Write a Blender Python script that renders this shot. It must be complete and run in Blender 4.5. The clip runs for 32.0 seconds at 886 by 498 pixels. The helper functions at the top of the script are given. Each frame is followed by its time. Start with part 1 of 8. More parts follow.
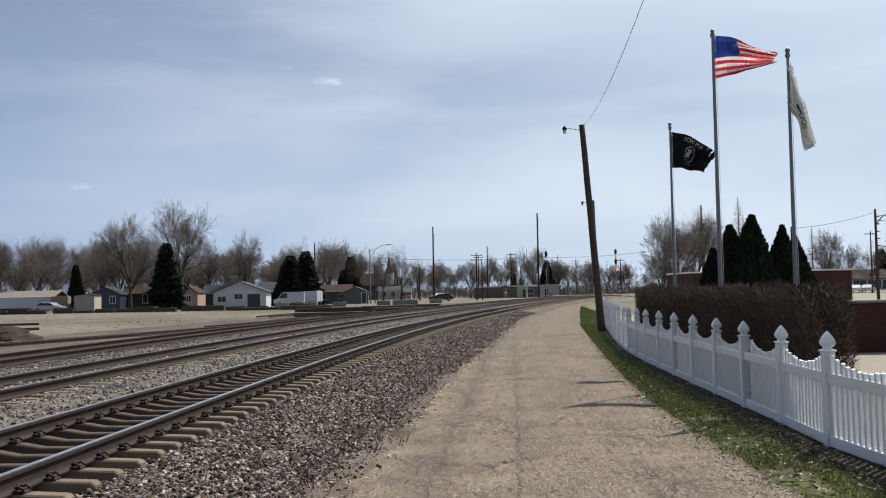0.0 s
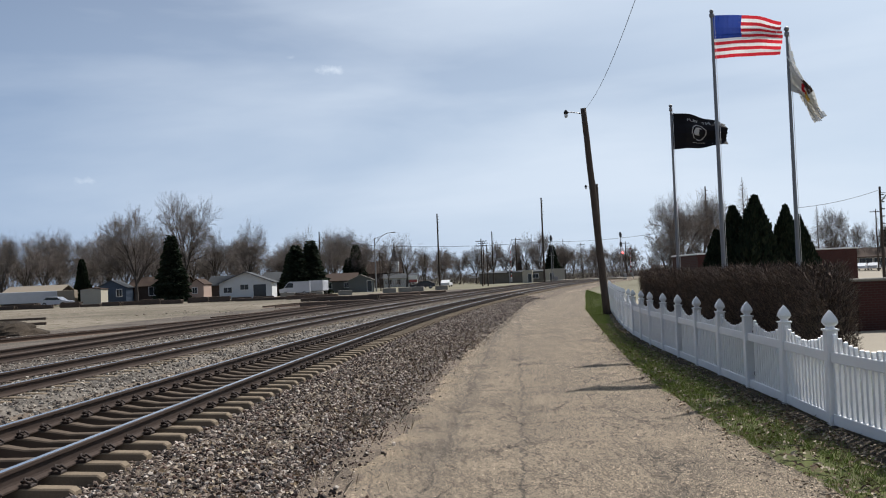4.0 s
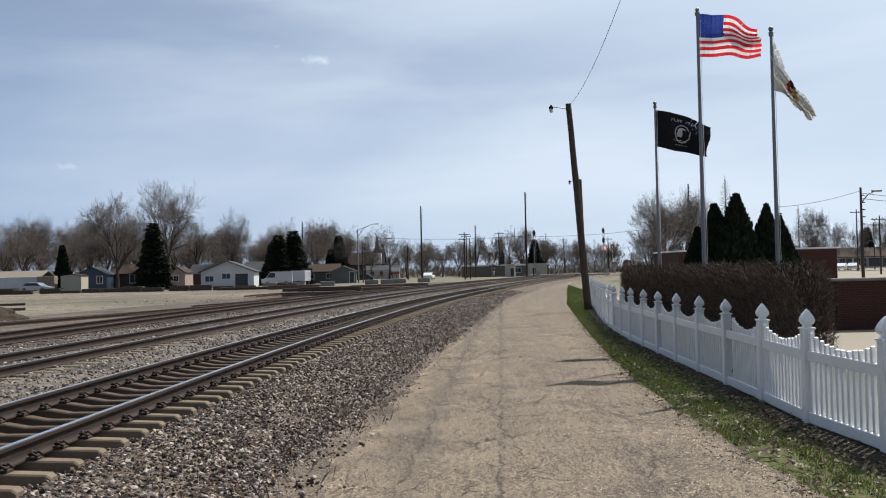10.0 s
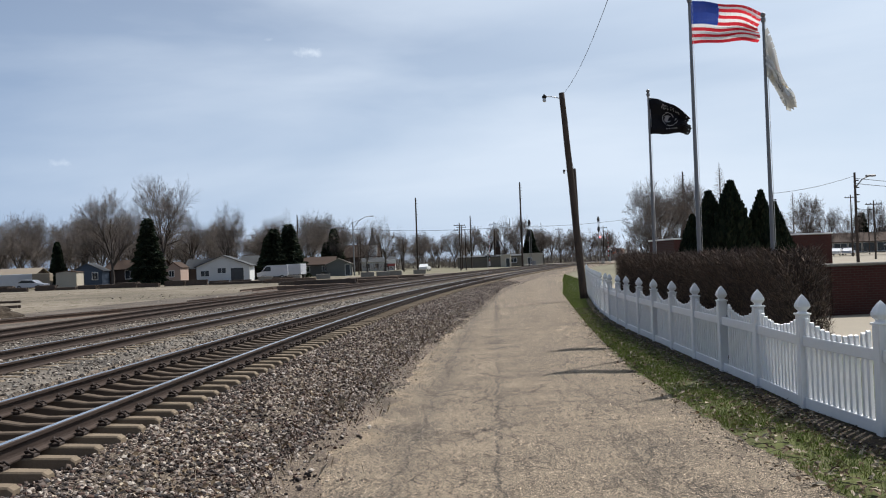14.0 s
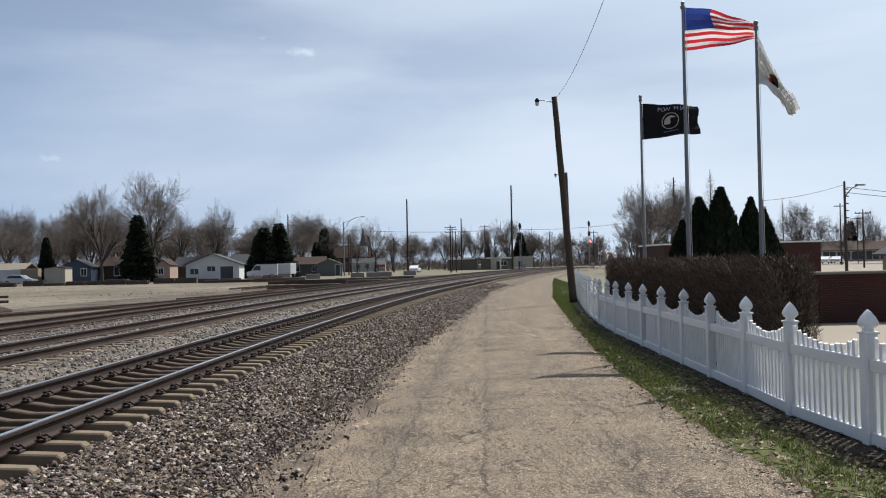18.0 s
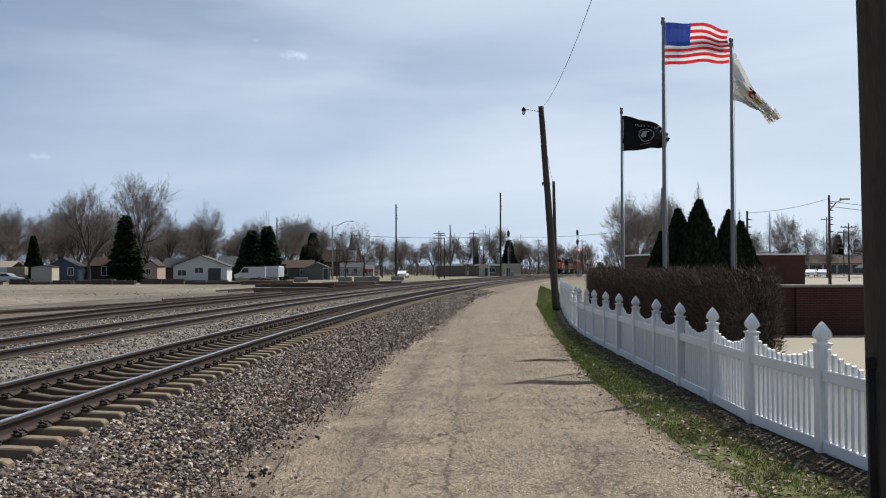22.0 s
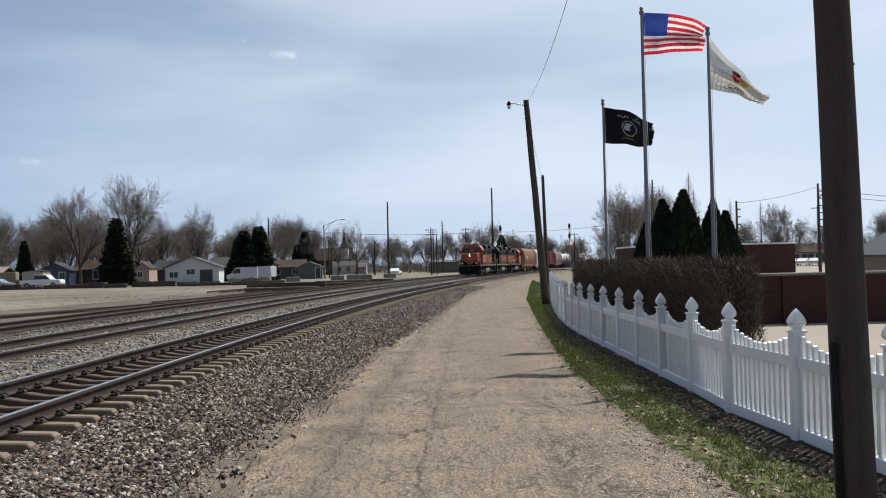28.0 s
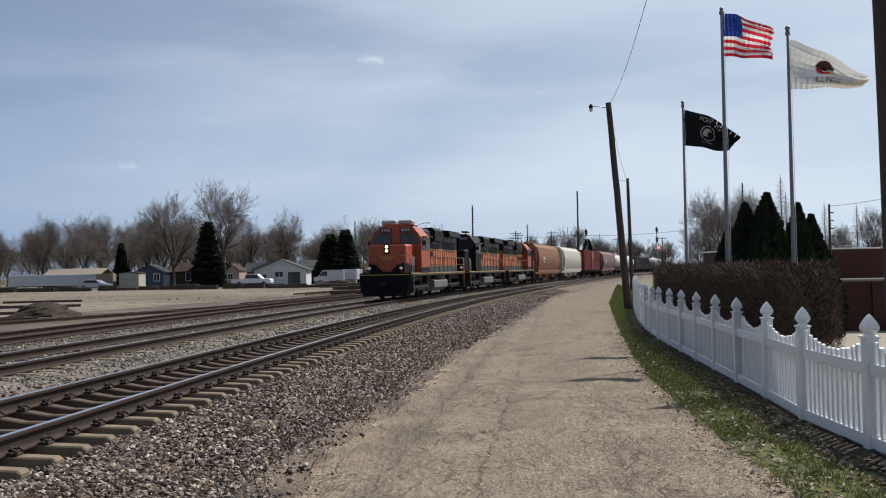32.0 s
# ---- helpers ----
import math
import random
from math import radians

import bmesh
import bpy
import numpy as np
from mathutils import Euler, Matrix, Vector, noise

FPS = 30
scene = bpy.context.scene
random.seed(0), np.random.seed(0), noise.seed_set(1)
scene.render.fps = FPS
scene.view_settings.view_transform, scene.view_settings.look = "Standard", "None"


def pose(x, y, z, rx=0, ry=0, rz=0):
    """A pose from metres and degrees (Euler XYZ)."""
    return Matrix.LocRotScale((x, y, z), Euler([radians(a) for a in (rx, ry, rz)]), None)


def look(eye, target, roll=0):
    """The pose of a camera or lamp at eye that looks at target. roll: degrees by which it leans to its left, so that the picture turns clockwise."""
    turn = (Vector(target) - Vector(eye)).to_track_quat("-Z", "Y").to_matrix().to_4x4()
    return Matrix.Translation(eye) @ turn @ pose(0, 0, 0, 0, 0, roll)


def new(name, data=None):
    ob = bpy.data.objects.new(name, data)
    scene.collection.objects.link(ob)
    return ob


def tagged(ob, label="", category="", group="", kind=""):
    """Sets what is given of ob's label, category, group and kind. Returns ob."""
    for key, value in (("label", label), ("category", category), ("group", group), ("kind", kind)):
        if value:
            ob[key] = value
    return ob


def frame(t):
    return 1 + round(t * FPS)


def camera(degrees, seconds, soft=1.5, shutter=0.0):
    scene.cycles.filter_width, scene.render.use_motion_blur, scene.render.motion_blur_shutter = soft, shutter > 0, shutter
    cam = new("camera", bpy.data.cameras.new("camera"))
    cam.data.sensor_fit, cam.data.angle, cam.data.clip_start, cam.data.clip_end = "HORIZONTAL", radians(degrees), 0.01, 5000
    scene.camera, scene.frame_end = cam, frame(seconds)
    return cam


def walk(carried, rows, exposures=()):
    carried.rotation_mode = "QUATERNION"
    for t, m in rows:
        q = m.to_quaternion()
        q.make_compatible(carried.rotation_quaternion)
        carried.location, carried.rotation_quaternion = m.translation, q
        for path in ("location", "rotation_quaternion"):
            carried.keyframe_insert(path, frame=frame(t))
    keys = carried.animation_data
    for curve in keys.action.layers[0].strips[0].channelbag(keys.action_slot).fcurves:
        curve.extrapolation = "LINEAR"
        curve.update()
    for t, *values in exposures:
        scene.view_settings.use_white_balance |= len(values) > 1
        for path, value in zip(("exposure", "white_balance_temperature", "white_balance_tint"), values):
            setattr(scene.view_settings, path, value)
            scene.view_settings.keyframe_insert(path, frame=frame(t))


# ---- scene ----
cam = camera(48.5, 32.0, soft=1.1)
PATH = [
    (0, (-0.059, 0.014, 1.865), (-0.161, 10.004, 2.294), -1.19),
    (0.5, (-0.011, 0.017, 1.867), (0.080, 10.009, 2.261), -1.96),
    (1, (-0.001, -0.006, 1.865), (0.108, 9.986, 2.254), -2.35),
    (1.5, (-0.001, -0.025, 1.865), (-0.069, 9.968, 2.252), -2.98),
    (2, (-0.003, -0.004, 1.875), (-0.177, 9.986, 2.275), -3.34),
    (2.5, (0.002, 0.010, 1.868), (-0.174, 10.003, 2.215), -3.42),
    (4.5, (-0.009, 0.011, 1.864), (-0.139, 10.006, 2.153), -2.01),
    (5, (-0.009, 0.013, 1.862), (-0.086, 10.009, 2.145), -1.99),
    (5.5, (-0.007, 0.000, 1.869), (-0.042, 9.996, 2.159), -2.06),
    (6, (0.000, 0.000, 1.865), (-0.000, 9.995, 2.190), -2.29),
    (6.5, (0.003, -0.013, 1.867), (0.027, 9.983, 2.152), -2.18),
    (7, (0.014, 0.010, 1.856), (-0.010, 10.008, 2.050), -1.50),
    (7.5, (0.014, -0.031, 1.862), (-0.082, 9.967, 2.041), -1.55),
    (8, (0.021, -0.025, 1.857), (-0.074, 9.973, 2.054), -1.72),
    (8.5, (0.019, -0.016, 1.860), (-0.033, 9.982, 2.044), -1.86),
    (9, (0.019, -0.032, 1.866), (0.019, 9.966, 2.050), -1.63),
    (9.5, (0.013, -0.019, 1.867), (0.039, 9.980, 2.038), -1.25),
    (10, (0.006, -0.013, 1.862), (0.018, 9.985, 2.077), -1.33),
    (10.5, (0.007, -0.020, 1.868), (0.028, 9.976, 2.136), -1.73),
    (11, (0.008, -0.001, 1.861), (0.045, 9.996, 2.121), -1.86),
    (11.5, (0.012, 0.001, 1.857), (0.049, 9.999, 2.067), -1.91),
    (12, (0.012, 0.005, 1.858), (0.044, 10.003, 2.027), -2.07),
    (12.5, (0.014, -0.021, 1.863), (0.060, 9.977, 2.033), -1.99),
    (13, (0.017, -0.015, 1.855), (0.078, 9.984, 1.989), -1.75),
    (13.5, (0.017, -0.003, 1.852), (0.034, 9.997, 1.944), -1.82),
    (14, (0.018, 0.011, 1.859), (0.073, 10.011, 1.983), -2.18),
    (14.5, (0.019, 0.013, 1.855), (0.115, 10.011, 2.013), -1.99),
    (16.5, (0.013, -0.002, 1.860), (0.130, 9.996, 2.020), -1.34),
    (17, (0.012, -0.001, 1.865), (0.137, 9.997, 2.012), -1.29),
    (17.5, (0.018, 0.005, 1.859), (0.152, 10.003, 2.003), -1.30),
    (18, (0.017, -0.001, 1.861), (0.170, 9.997, 2.001), -1.26),
    (18.5, (0.022, 0.009, 1.860), (0.190, 10.007, 2.003), -1.30),
    (19, (0.033, -0.016, 1.862), (0.258, 9.980, 2.050), -1.41),
    (19.5, (0.043, -0.014, 1.870), (0.342, 9.979, 2.100), -1.55),
    (20, (0.057, -0.022, 1.871), (0.384, 9.969, 2.152), -1.89),
    (20.5, (0.119, -0.010, 1.870), (0.467, 9.979, 2.195), -1.92),
    (21, (0.176, -0.026, 1.869), (0.493, 9.964, 2.188), -1.08),
    (21.5, (0.185, -0.152, 1.851), (0.429, 9.842, 2.079), -0.32),
    (22, (0.203, -0.293, 1.864), (0.464, 9.701, 2.063), -0.19),
    (22.5, (0.246, -0.347, 1.872), (0.564, 9.642, 2.204), -0.43),
    (23, (0.294, -0.325, 1.875), (0.603, 9.661, 2.298), -0.45),
    (23.5, (0.353, -0.315, 1.880), (0.688, 9.668, 2.355), -0.85),
    (24, (0.367, -0.301, 1.881), (0.762, 9.681, 2.338), -1.43),
    (24.5, (0.367, -0.295, 1.871), (0.773, 9.687, 2.304), -1.73),
    (25, (0.370, -0.291, 1.871), (0.754, 9.693, 2.288), -1.71),
    (25.5, (0.381, -0.267, 1.872), (0.793, 9.716, 2.281), -1.86),
    (27.5, (0.417, -0.213, 1.845), (0.724, 9.781, 2.014), -1.31),
    (28, (0.428, -0.217, 1.843), (0.756, 9.777, 2.005), -1.41),
    (28.5, (0.427, -0.228, 1.857), (0.785, 9.765, 1.970), -1.47),
    (29, (0.431, -0.243, 1.847), (0.772, 9.751, 1.919), -1.30),
    (29.5, (0.457, -0.203, 1.820), (0.711, 9.794, 1.864), -1.34),
    (30, (0.489, -0.185, 1.831), (0.580, 9.815, 1.853), -1.43),
    (30.5, (0.534, -0.153, 1.813), (0.392, 9.846, 1.824), -1.57),
    (31, (0.547, -0.239, 1.823), (0.244, 9.756, 1.905), -1.53),
    (31.5, (0.586, -0.335, 1.831), (0.180, 9.655, 2.045), -1.15),
    (32, (0.636, -0.322, 1.827), (0.093, 9.661, 2.044), -1.12),]
walk(cam, [(t, look(eye, target, roll)) for t, eye, target, roll in PATH],
     ((0, 0.22), (1, 0.25), (2, 0.20), (5, 0.26), (6, 0.27), (12, 0.28), (19, 0.29), (23, 0.24), (24, 0.27), (25, 0.20), (28, 0.28), (29, 0.26), (30, 0.26), (31, 0.44), (32, 0.16)))

# ---- light: a clear spring sky, thin high cloud, sun ahead and to the right ----
SUN_AZ, SUN_EL = radians(39.3), radians(50.0)   # clockwise from +y, above the horizon
SUN_WAY = Vector((math.sin(SUN_AZ) * math.cos(SUN_EL), math.cos(SUN_AZ) * math.cos(SUN_EL), math.sin(SUN_EL)))


def node(tree, kind, **values):
    n = tree.nodes.new(kind)
    for key, value in values.items():
        n.inputs[key].default_value = value
    return n


def make_world():
    w = bpy.data.worlds.new("spring_sky")
    scene.world = w
    w.use_nodes = True
    t = w.node_tree
    t.nodes.clear()
    sky = t.nodes.new("ShaderNodeTexSky")
    sky.sky_type, sky.sun_disc = "NISHITA", False
    sky.sun_elevation, sky.sun_rotation = SUN_EL, SUN_AZ
    sky.altitude, sky.air_density, sky.dust_density, sky.ozone_density = 200, 1.0, 0.2, 3.0
    co = t.nodes.new("ShaderNodeTexCoord")
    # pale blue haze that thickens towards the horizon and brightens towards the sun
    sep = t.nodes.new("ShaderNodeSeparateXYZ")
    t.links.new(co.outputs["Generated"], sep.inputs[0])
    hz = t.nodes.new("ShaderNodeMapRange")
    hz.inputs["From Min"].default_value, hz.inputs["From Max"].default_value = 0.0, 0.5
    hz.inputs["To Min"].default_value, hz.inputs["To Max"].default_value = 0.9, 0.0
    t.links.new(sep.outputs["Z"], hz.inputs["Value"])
    dot = t.nodes.new("ShaderNodeVectorMath")
    dot.operation = "DOT_PRODUCT"
    dot.inputs[1].default_value = SUN_WAY
    t.links.new(co.outputs["Generated"], dot.inputs[0])
    toward = t.nodes.new("ShaderNodeMapRange")
    toward.inputs["From Min"].default_value, toward.inputs["From Max"].default_value = 0.30, 0.85
    t.links.new(dot.outputs["Value"], toward.inputs["Value"])
    glare = t.nodes.new("ShaderNodeMix")
    glare.data_type = "RGBA"
    glare.inputs["A"].default_value, glare.inputs["B"].default_value = (4.8, 6.75, 10.15, 1), (13.3, 15.0, 16.8, 1)
    t.links.new(toward.outputs[0], glare.inputs["Factor"])
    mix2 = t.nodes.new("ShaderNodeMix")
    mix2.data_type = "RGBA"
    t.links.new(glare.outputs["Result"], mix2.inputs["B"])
    bright = t.nodes.new("ShaderNodeMath")
    bright.operation = "MULTIPLY"
    bright.inputs[1].default_value = 0.8
    t.links.new(toward.outputs[0], bright.inputs[0])
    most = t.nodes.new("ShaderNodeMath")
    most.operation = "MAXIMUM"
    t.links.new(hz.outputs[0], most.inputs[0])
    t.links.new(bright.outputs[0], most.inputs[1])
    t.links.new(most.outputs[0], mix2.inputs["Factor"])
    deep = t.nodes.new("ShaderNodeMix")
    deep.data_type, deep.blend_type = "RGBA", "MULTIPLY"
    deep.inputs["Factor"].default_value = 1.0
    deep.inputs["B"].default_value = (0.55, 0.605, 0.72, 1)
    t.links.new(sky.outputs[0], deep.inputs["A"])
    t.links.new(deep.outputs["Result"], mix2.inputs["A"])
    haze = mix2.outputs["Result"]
    # thin streaky cirrus, stretched sideways
    flat = t.nodes.new("ShaderNodeMapping")
    flat.inputs["Scale"].default_value = (1.1, 1.1, 5.5)
    flat.inputs["Rotation"].default_value = (0.1, 0.06, 0.4)
    t.links.new(co.outputs["Generated"], flat.inputs["Vector"])
    n1 = node(t, "ShaderNodeTexNoise", Scale=1.7, Detail=6.0, Roughness=0.5, Distortion=0.3)
    t.links.new(flat.outputs[0], n1.inputs["Vector"])
    r1 = t.nodes.new("ShaderNodeValToRGB")
    r1.color_ramp.elements[0].position, r1.color_ramp.elements[1].position = 0.42, 0.70
    r1.color_ramp.elements[1].color = (0.36, 0.36, 0.36, 1)
    t.links.new(n1.outputs["Fac"], r1.inputs["Fac"])
    # the veil is thicker towards the sun
    veil = t.nodes.new("ShaderNodeMapRange")
    veil.inputs["To Min"].default_value, veil.inputs["To Max"].default_value = 0.75, 2.2
    t.links.new(toward.outputs[0], veil.inputs["Value"])
    thick = t.nodes.new("ShaderNodeMath")
    thick.operation = "MULTIPLY"
    t.links.new(r1.outputs["Color"], thick.inputs[0])
    t.links.new(veil.outputs[0], thick.inputs[1])
    # small puffs of cloud
    fac = thick.outputs[0]
    n2 = node(t, "ShaderNodeTexNoise", Scale=38.0, Detail=6.0, Roughness=0.62)
    t.links.new(co.outputs["Generated"], n2.inputs["Vector"])
    for (az, el, wide, dense) in PUFFS:
        c = Vector((math.sin(radians(az)) * math.cos(radians(el)), math.cos(radians(az)) * math.cos(radians(el)), math.sin(radians(el))))
        sub = t.nodes.new("ShaderNodeVectorMath")
        sub.operation = "SUBTRACT"
        sub.inputs[1].default_value = c
        t.links.new(co.outputs["Generated"], sub.inputs[0])
        mul = t.nodes.new("ShaderNodeVectorMath")
        mul.operation = "MULTIPLY"
        mul.inputs[1].default_value = (1 / wide, 1 / wide, 3.0 / wide)
        t.links.new(sub.outputs[0], mul.inputs[0])
        ln = t.nodes.new("ShaderNodeVectorMath")
        ln.operation = "LENGTH"
        t.links.new(mul.outputs[0], ln.inputs[0])
        a = t.nodes.new("ShaderNodeMath")
        a.operation = "SUBTRACT"
        a.inputs[0].default_value = 1.0
        t.links.new(ln.outputs["Value"], a.inputs[1])
        b = t.nodes.new("ShaderNodeMath")
        b.operation = "MULTIPLY_ADD"
        b.inputs[1].default_value = 2.2
        t.links.new(n2.outputs["Fac"], b.inputs[0])
        t.links.new(a.outputs[0], b.inputs[2])
        r = t.nodes.new("ShaderNodeMapRange")
        r.inputs["From Min"].default_value, r.inputs["From Max"].default_value = 1.55, 2.2
        r.inputs["To Max"].default_value = dense
        t.links.new(b.outputs[0], r.inputs["Value"])
        mx = t.nodes.new("ShaderNodeMath")
        mx.operation = "MAXIMUM"
        t.links.new(fac, mx.inputs[0])
        t.links.new(r.outputs[0], mx.inputs[1])
        fac = mx.outputs[0]
    mix = t.nodes.new("ShaderNodeMix")
    mix.data_type = "RGBA"
    mix.inputs["B"].default_value = (11.5, 12.8, 14.5, 1)
    t.links.new(fac, mix.inputs["Factor"])
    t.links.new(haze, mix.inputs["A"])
    bg = t.nodes.new("ShaderNodeBackground")
    bg.inputs["Strength"].default_value = SKY
    t.links.new(mix.outputs["Result"], bg.inputs["Color"])
    out = t.nodes.new("ShaderNodeOutputWorld")
    t.links.new(bg.outputs[0], out.inputs["Surface"])


SKY = 0.058
PUFFS = [(-7.0, 12.2, 0.036, 0.75), (-20.8, 6.1, 0.036, 0.5), (-9.3, 12.9, 0.012, 0.3)]
make_world()
lamp = bpy.data.lights.new("sun", "SUN")
lamp.energy, lamp.angle, lamp.color = 5.0, radians(0.55), (1.0, 0.962, 0.925)
sun = new("sun", lamp)
sun.matrix_world = look(SUN_WAY * 300, (0, 0, 0))


# ---- materials ----
def surface(name, base, dark=None, scale=3.0, fine=60.0, rough=0.8, bump=0.0, metal=0.0, contrast=0.5, spots=None, rand=0.0, stretch=None, gloss_vary=0.1):
    """A worn surface: broad stains and fine grain between two colours, with fine relief. rand: how much whole objects differ in brightness."""
    m = bpy.data.materials.new(name)
    m.use_nodes = True
    t = m.node_tree
    b = t.nodes["Principled BSDF"]
    dark = dark or tuple(c * 0.6 for c in base)
    co = t.nodes.new("ShaderNodeTexCoord")
    vec = co.outputs["Object"]
    if stretch:
        mp = t.nodes.new("ShaderNodeMapping")
        mp.inputs["Scale"].default_value = stretch
        t.links.new(vec, mp.inputs["Vector"])
        vec = mp.outputs[0]
    big = node(t, "ShaderNodeTexNoise", Scale=scale, Detail=5.0, Roughness=0.6)
    small = node(t, "ShaderNodeTexNoise", Scale=fine, Detail=4.0, Roughness=0.65)
    t.links.new(vec, big.inputs["Vector"])
    t.links.new(vec, small.inputs["Vector"])
    add = t.nodes.new("ShaderNodeMath")
    add.operation = "MULTIPLY_ADD"
    add.inputs[1].default_value = 0.55
    half = t.nodes.new("ShaderNodeMath")
    half.operation = "MULTIPLY"
    half.inputs[1].default_value = 0.45
    t.links.new(small.outputs["Fac"], half.inputs[0])
    t.links.new(big.outputs["Fac"], add.inputs[0])
    t.links.new(half.outputs[0], add.inputs[2])
    fac = add.outputs[0]
    if rand:
        info = t.nodes.new("ShaderNodeObjectInfo")
        rr = t.nodes.new("ShaderNodeMath")
        rr.operation = "MULTIPLY_ADD"
        rr.inputs[1].default_value = rand
        t.links.new(info.outputs["Random"], rr.inputs[0])
        t.links.new(fac, rr.inputs[2])
        fac = rr.outputs[0]
    ramp = t.nodes.new("ShaderNodeValToRGB")
    lo, hi = ramp.color_ramp.elements
    lo.position, hi.position = 0.5 - 0.22 / max(contrast, 0.05) * 0.5, 0.5 + 0.22 / max(contrast, 0.05) * 0.5 + rand
    lo.color, hi.color = (*dark, 1), (*base, 1)
    t.links.new(fac, ramp.inputs["Fac"])
    col = ramp.outputs["Color"]
    if spots:
        colour, sscale, amount = spots
        sp = node(t, "ShaderNodeTexNoise", Scale=sscale, Detail=3.0, Roughness=0.7)
        t.links.new(vec, sp.inputs["Vector"])
        sr = t.nodes.new("ShaderNodeValToRGB")
        sr.color_ramp.elements[0].position, sr.color_ramp.elements[1].position = 1 - amount - 0.06, 1 - amount + 0.06
        t.links.new(sp.outputs["Fac"], sr.inputs["Fac"])
        mx = t.nodes.new("ShaderNodeMix")
        mx.data_type = "RGBA"
        mx.inputs["B"].default_value = (*colour, 1)
        t.links.new(sr.outputs["Color"], mx.inputs["Factor"])
        t.links.new(col, mx.inputs["A"])
        col = mx.outputs["Result"]
    t.links.new(col, b.inputs["Base Color"])
    b.inputs["Metallic"].default_value = metal
    b.inputs["Specular IOR Level"].default_value = 0.5 if rough < 0.6 else 0.12
    rg = t.nodes.new("ShaderNodeMapRange")
    rg.inputs["To Min"].default_value, rg.inputs["To Max"].default_value = max(rough - gloss_vary, 0.05), min(rough + gloss_vary, 1.0)
    t.links.new(big.outputs["Fac"], rg.inputs["Value"])
    t.links.new(rg.outputs[0], b.inputs["Roughness"])
    if bump:
        bp = t.nodes.new("ShaderNodeBump")
        bp.inputs["Strength"].default_value, bp.inputs["Distance"].default_value = min(bump, 1.0), 0.02
        t.links.new(add.outputs[0], bp.inputs["Height"])
        t.links.new(bp.outputs[0], b.inputs["Normal"])
    return m


def islands(name, colours, rough=0.9):
    """Loose pieces joined in one mesh, each with a colour of its own."""
    m = bpy.data.materials.new(name)
    m.use_nodes = True
    t = m.node_tree
    b = t.nodes["Principled BSDF"]
    g = t.nodes.new("ShaderNodeNewGeometry")
    r = t.nodes.new("ShaderNodeValToRGB")
    r.color_ramp.interpolation = "CONSTANT" if len(colours) > 4 else "LINEAR"
    els = r.color_ramp.elements
    while len(els) < len(colours):
        els.new(0.5)
    for i, (e, c) in enumerate(zip(els, colours)):
        e.position, e.color = i / len(colours), (*c, 1)
    t.links.new(g.outputs["Random Per Island"], r.inputs["Fac"])
    t.links.new(r.outputs["Color"], b.inputs["Base Color"])
    b.inputs["Roughness"].default_value = rough
    b.inputs["Specular IOR Level"].default_value = 0.12
    return m


def glow(name, colour, power):
    m = bpy.data.materials.new(name)
    m.use_nodes = True
    b = m.node_tree.nodes["Principled BSDF"]
    b.inputs["Base Color"].default_value = (*colour, 1)
    b.inputs["Emission Color"].default_value = (*colour, 1)
    b.inputs["Emission Strength"].default_value = power
    return m


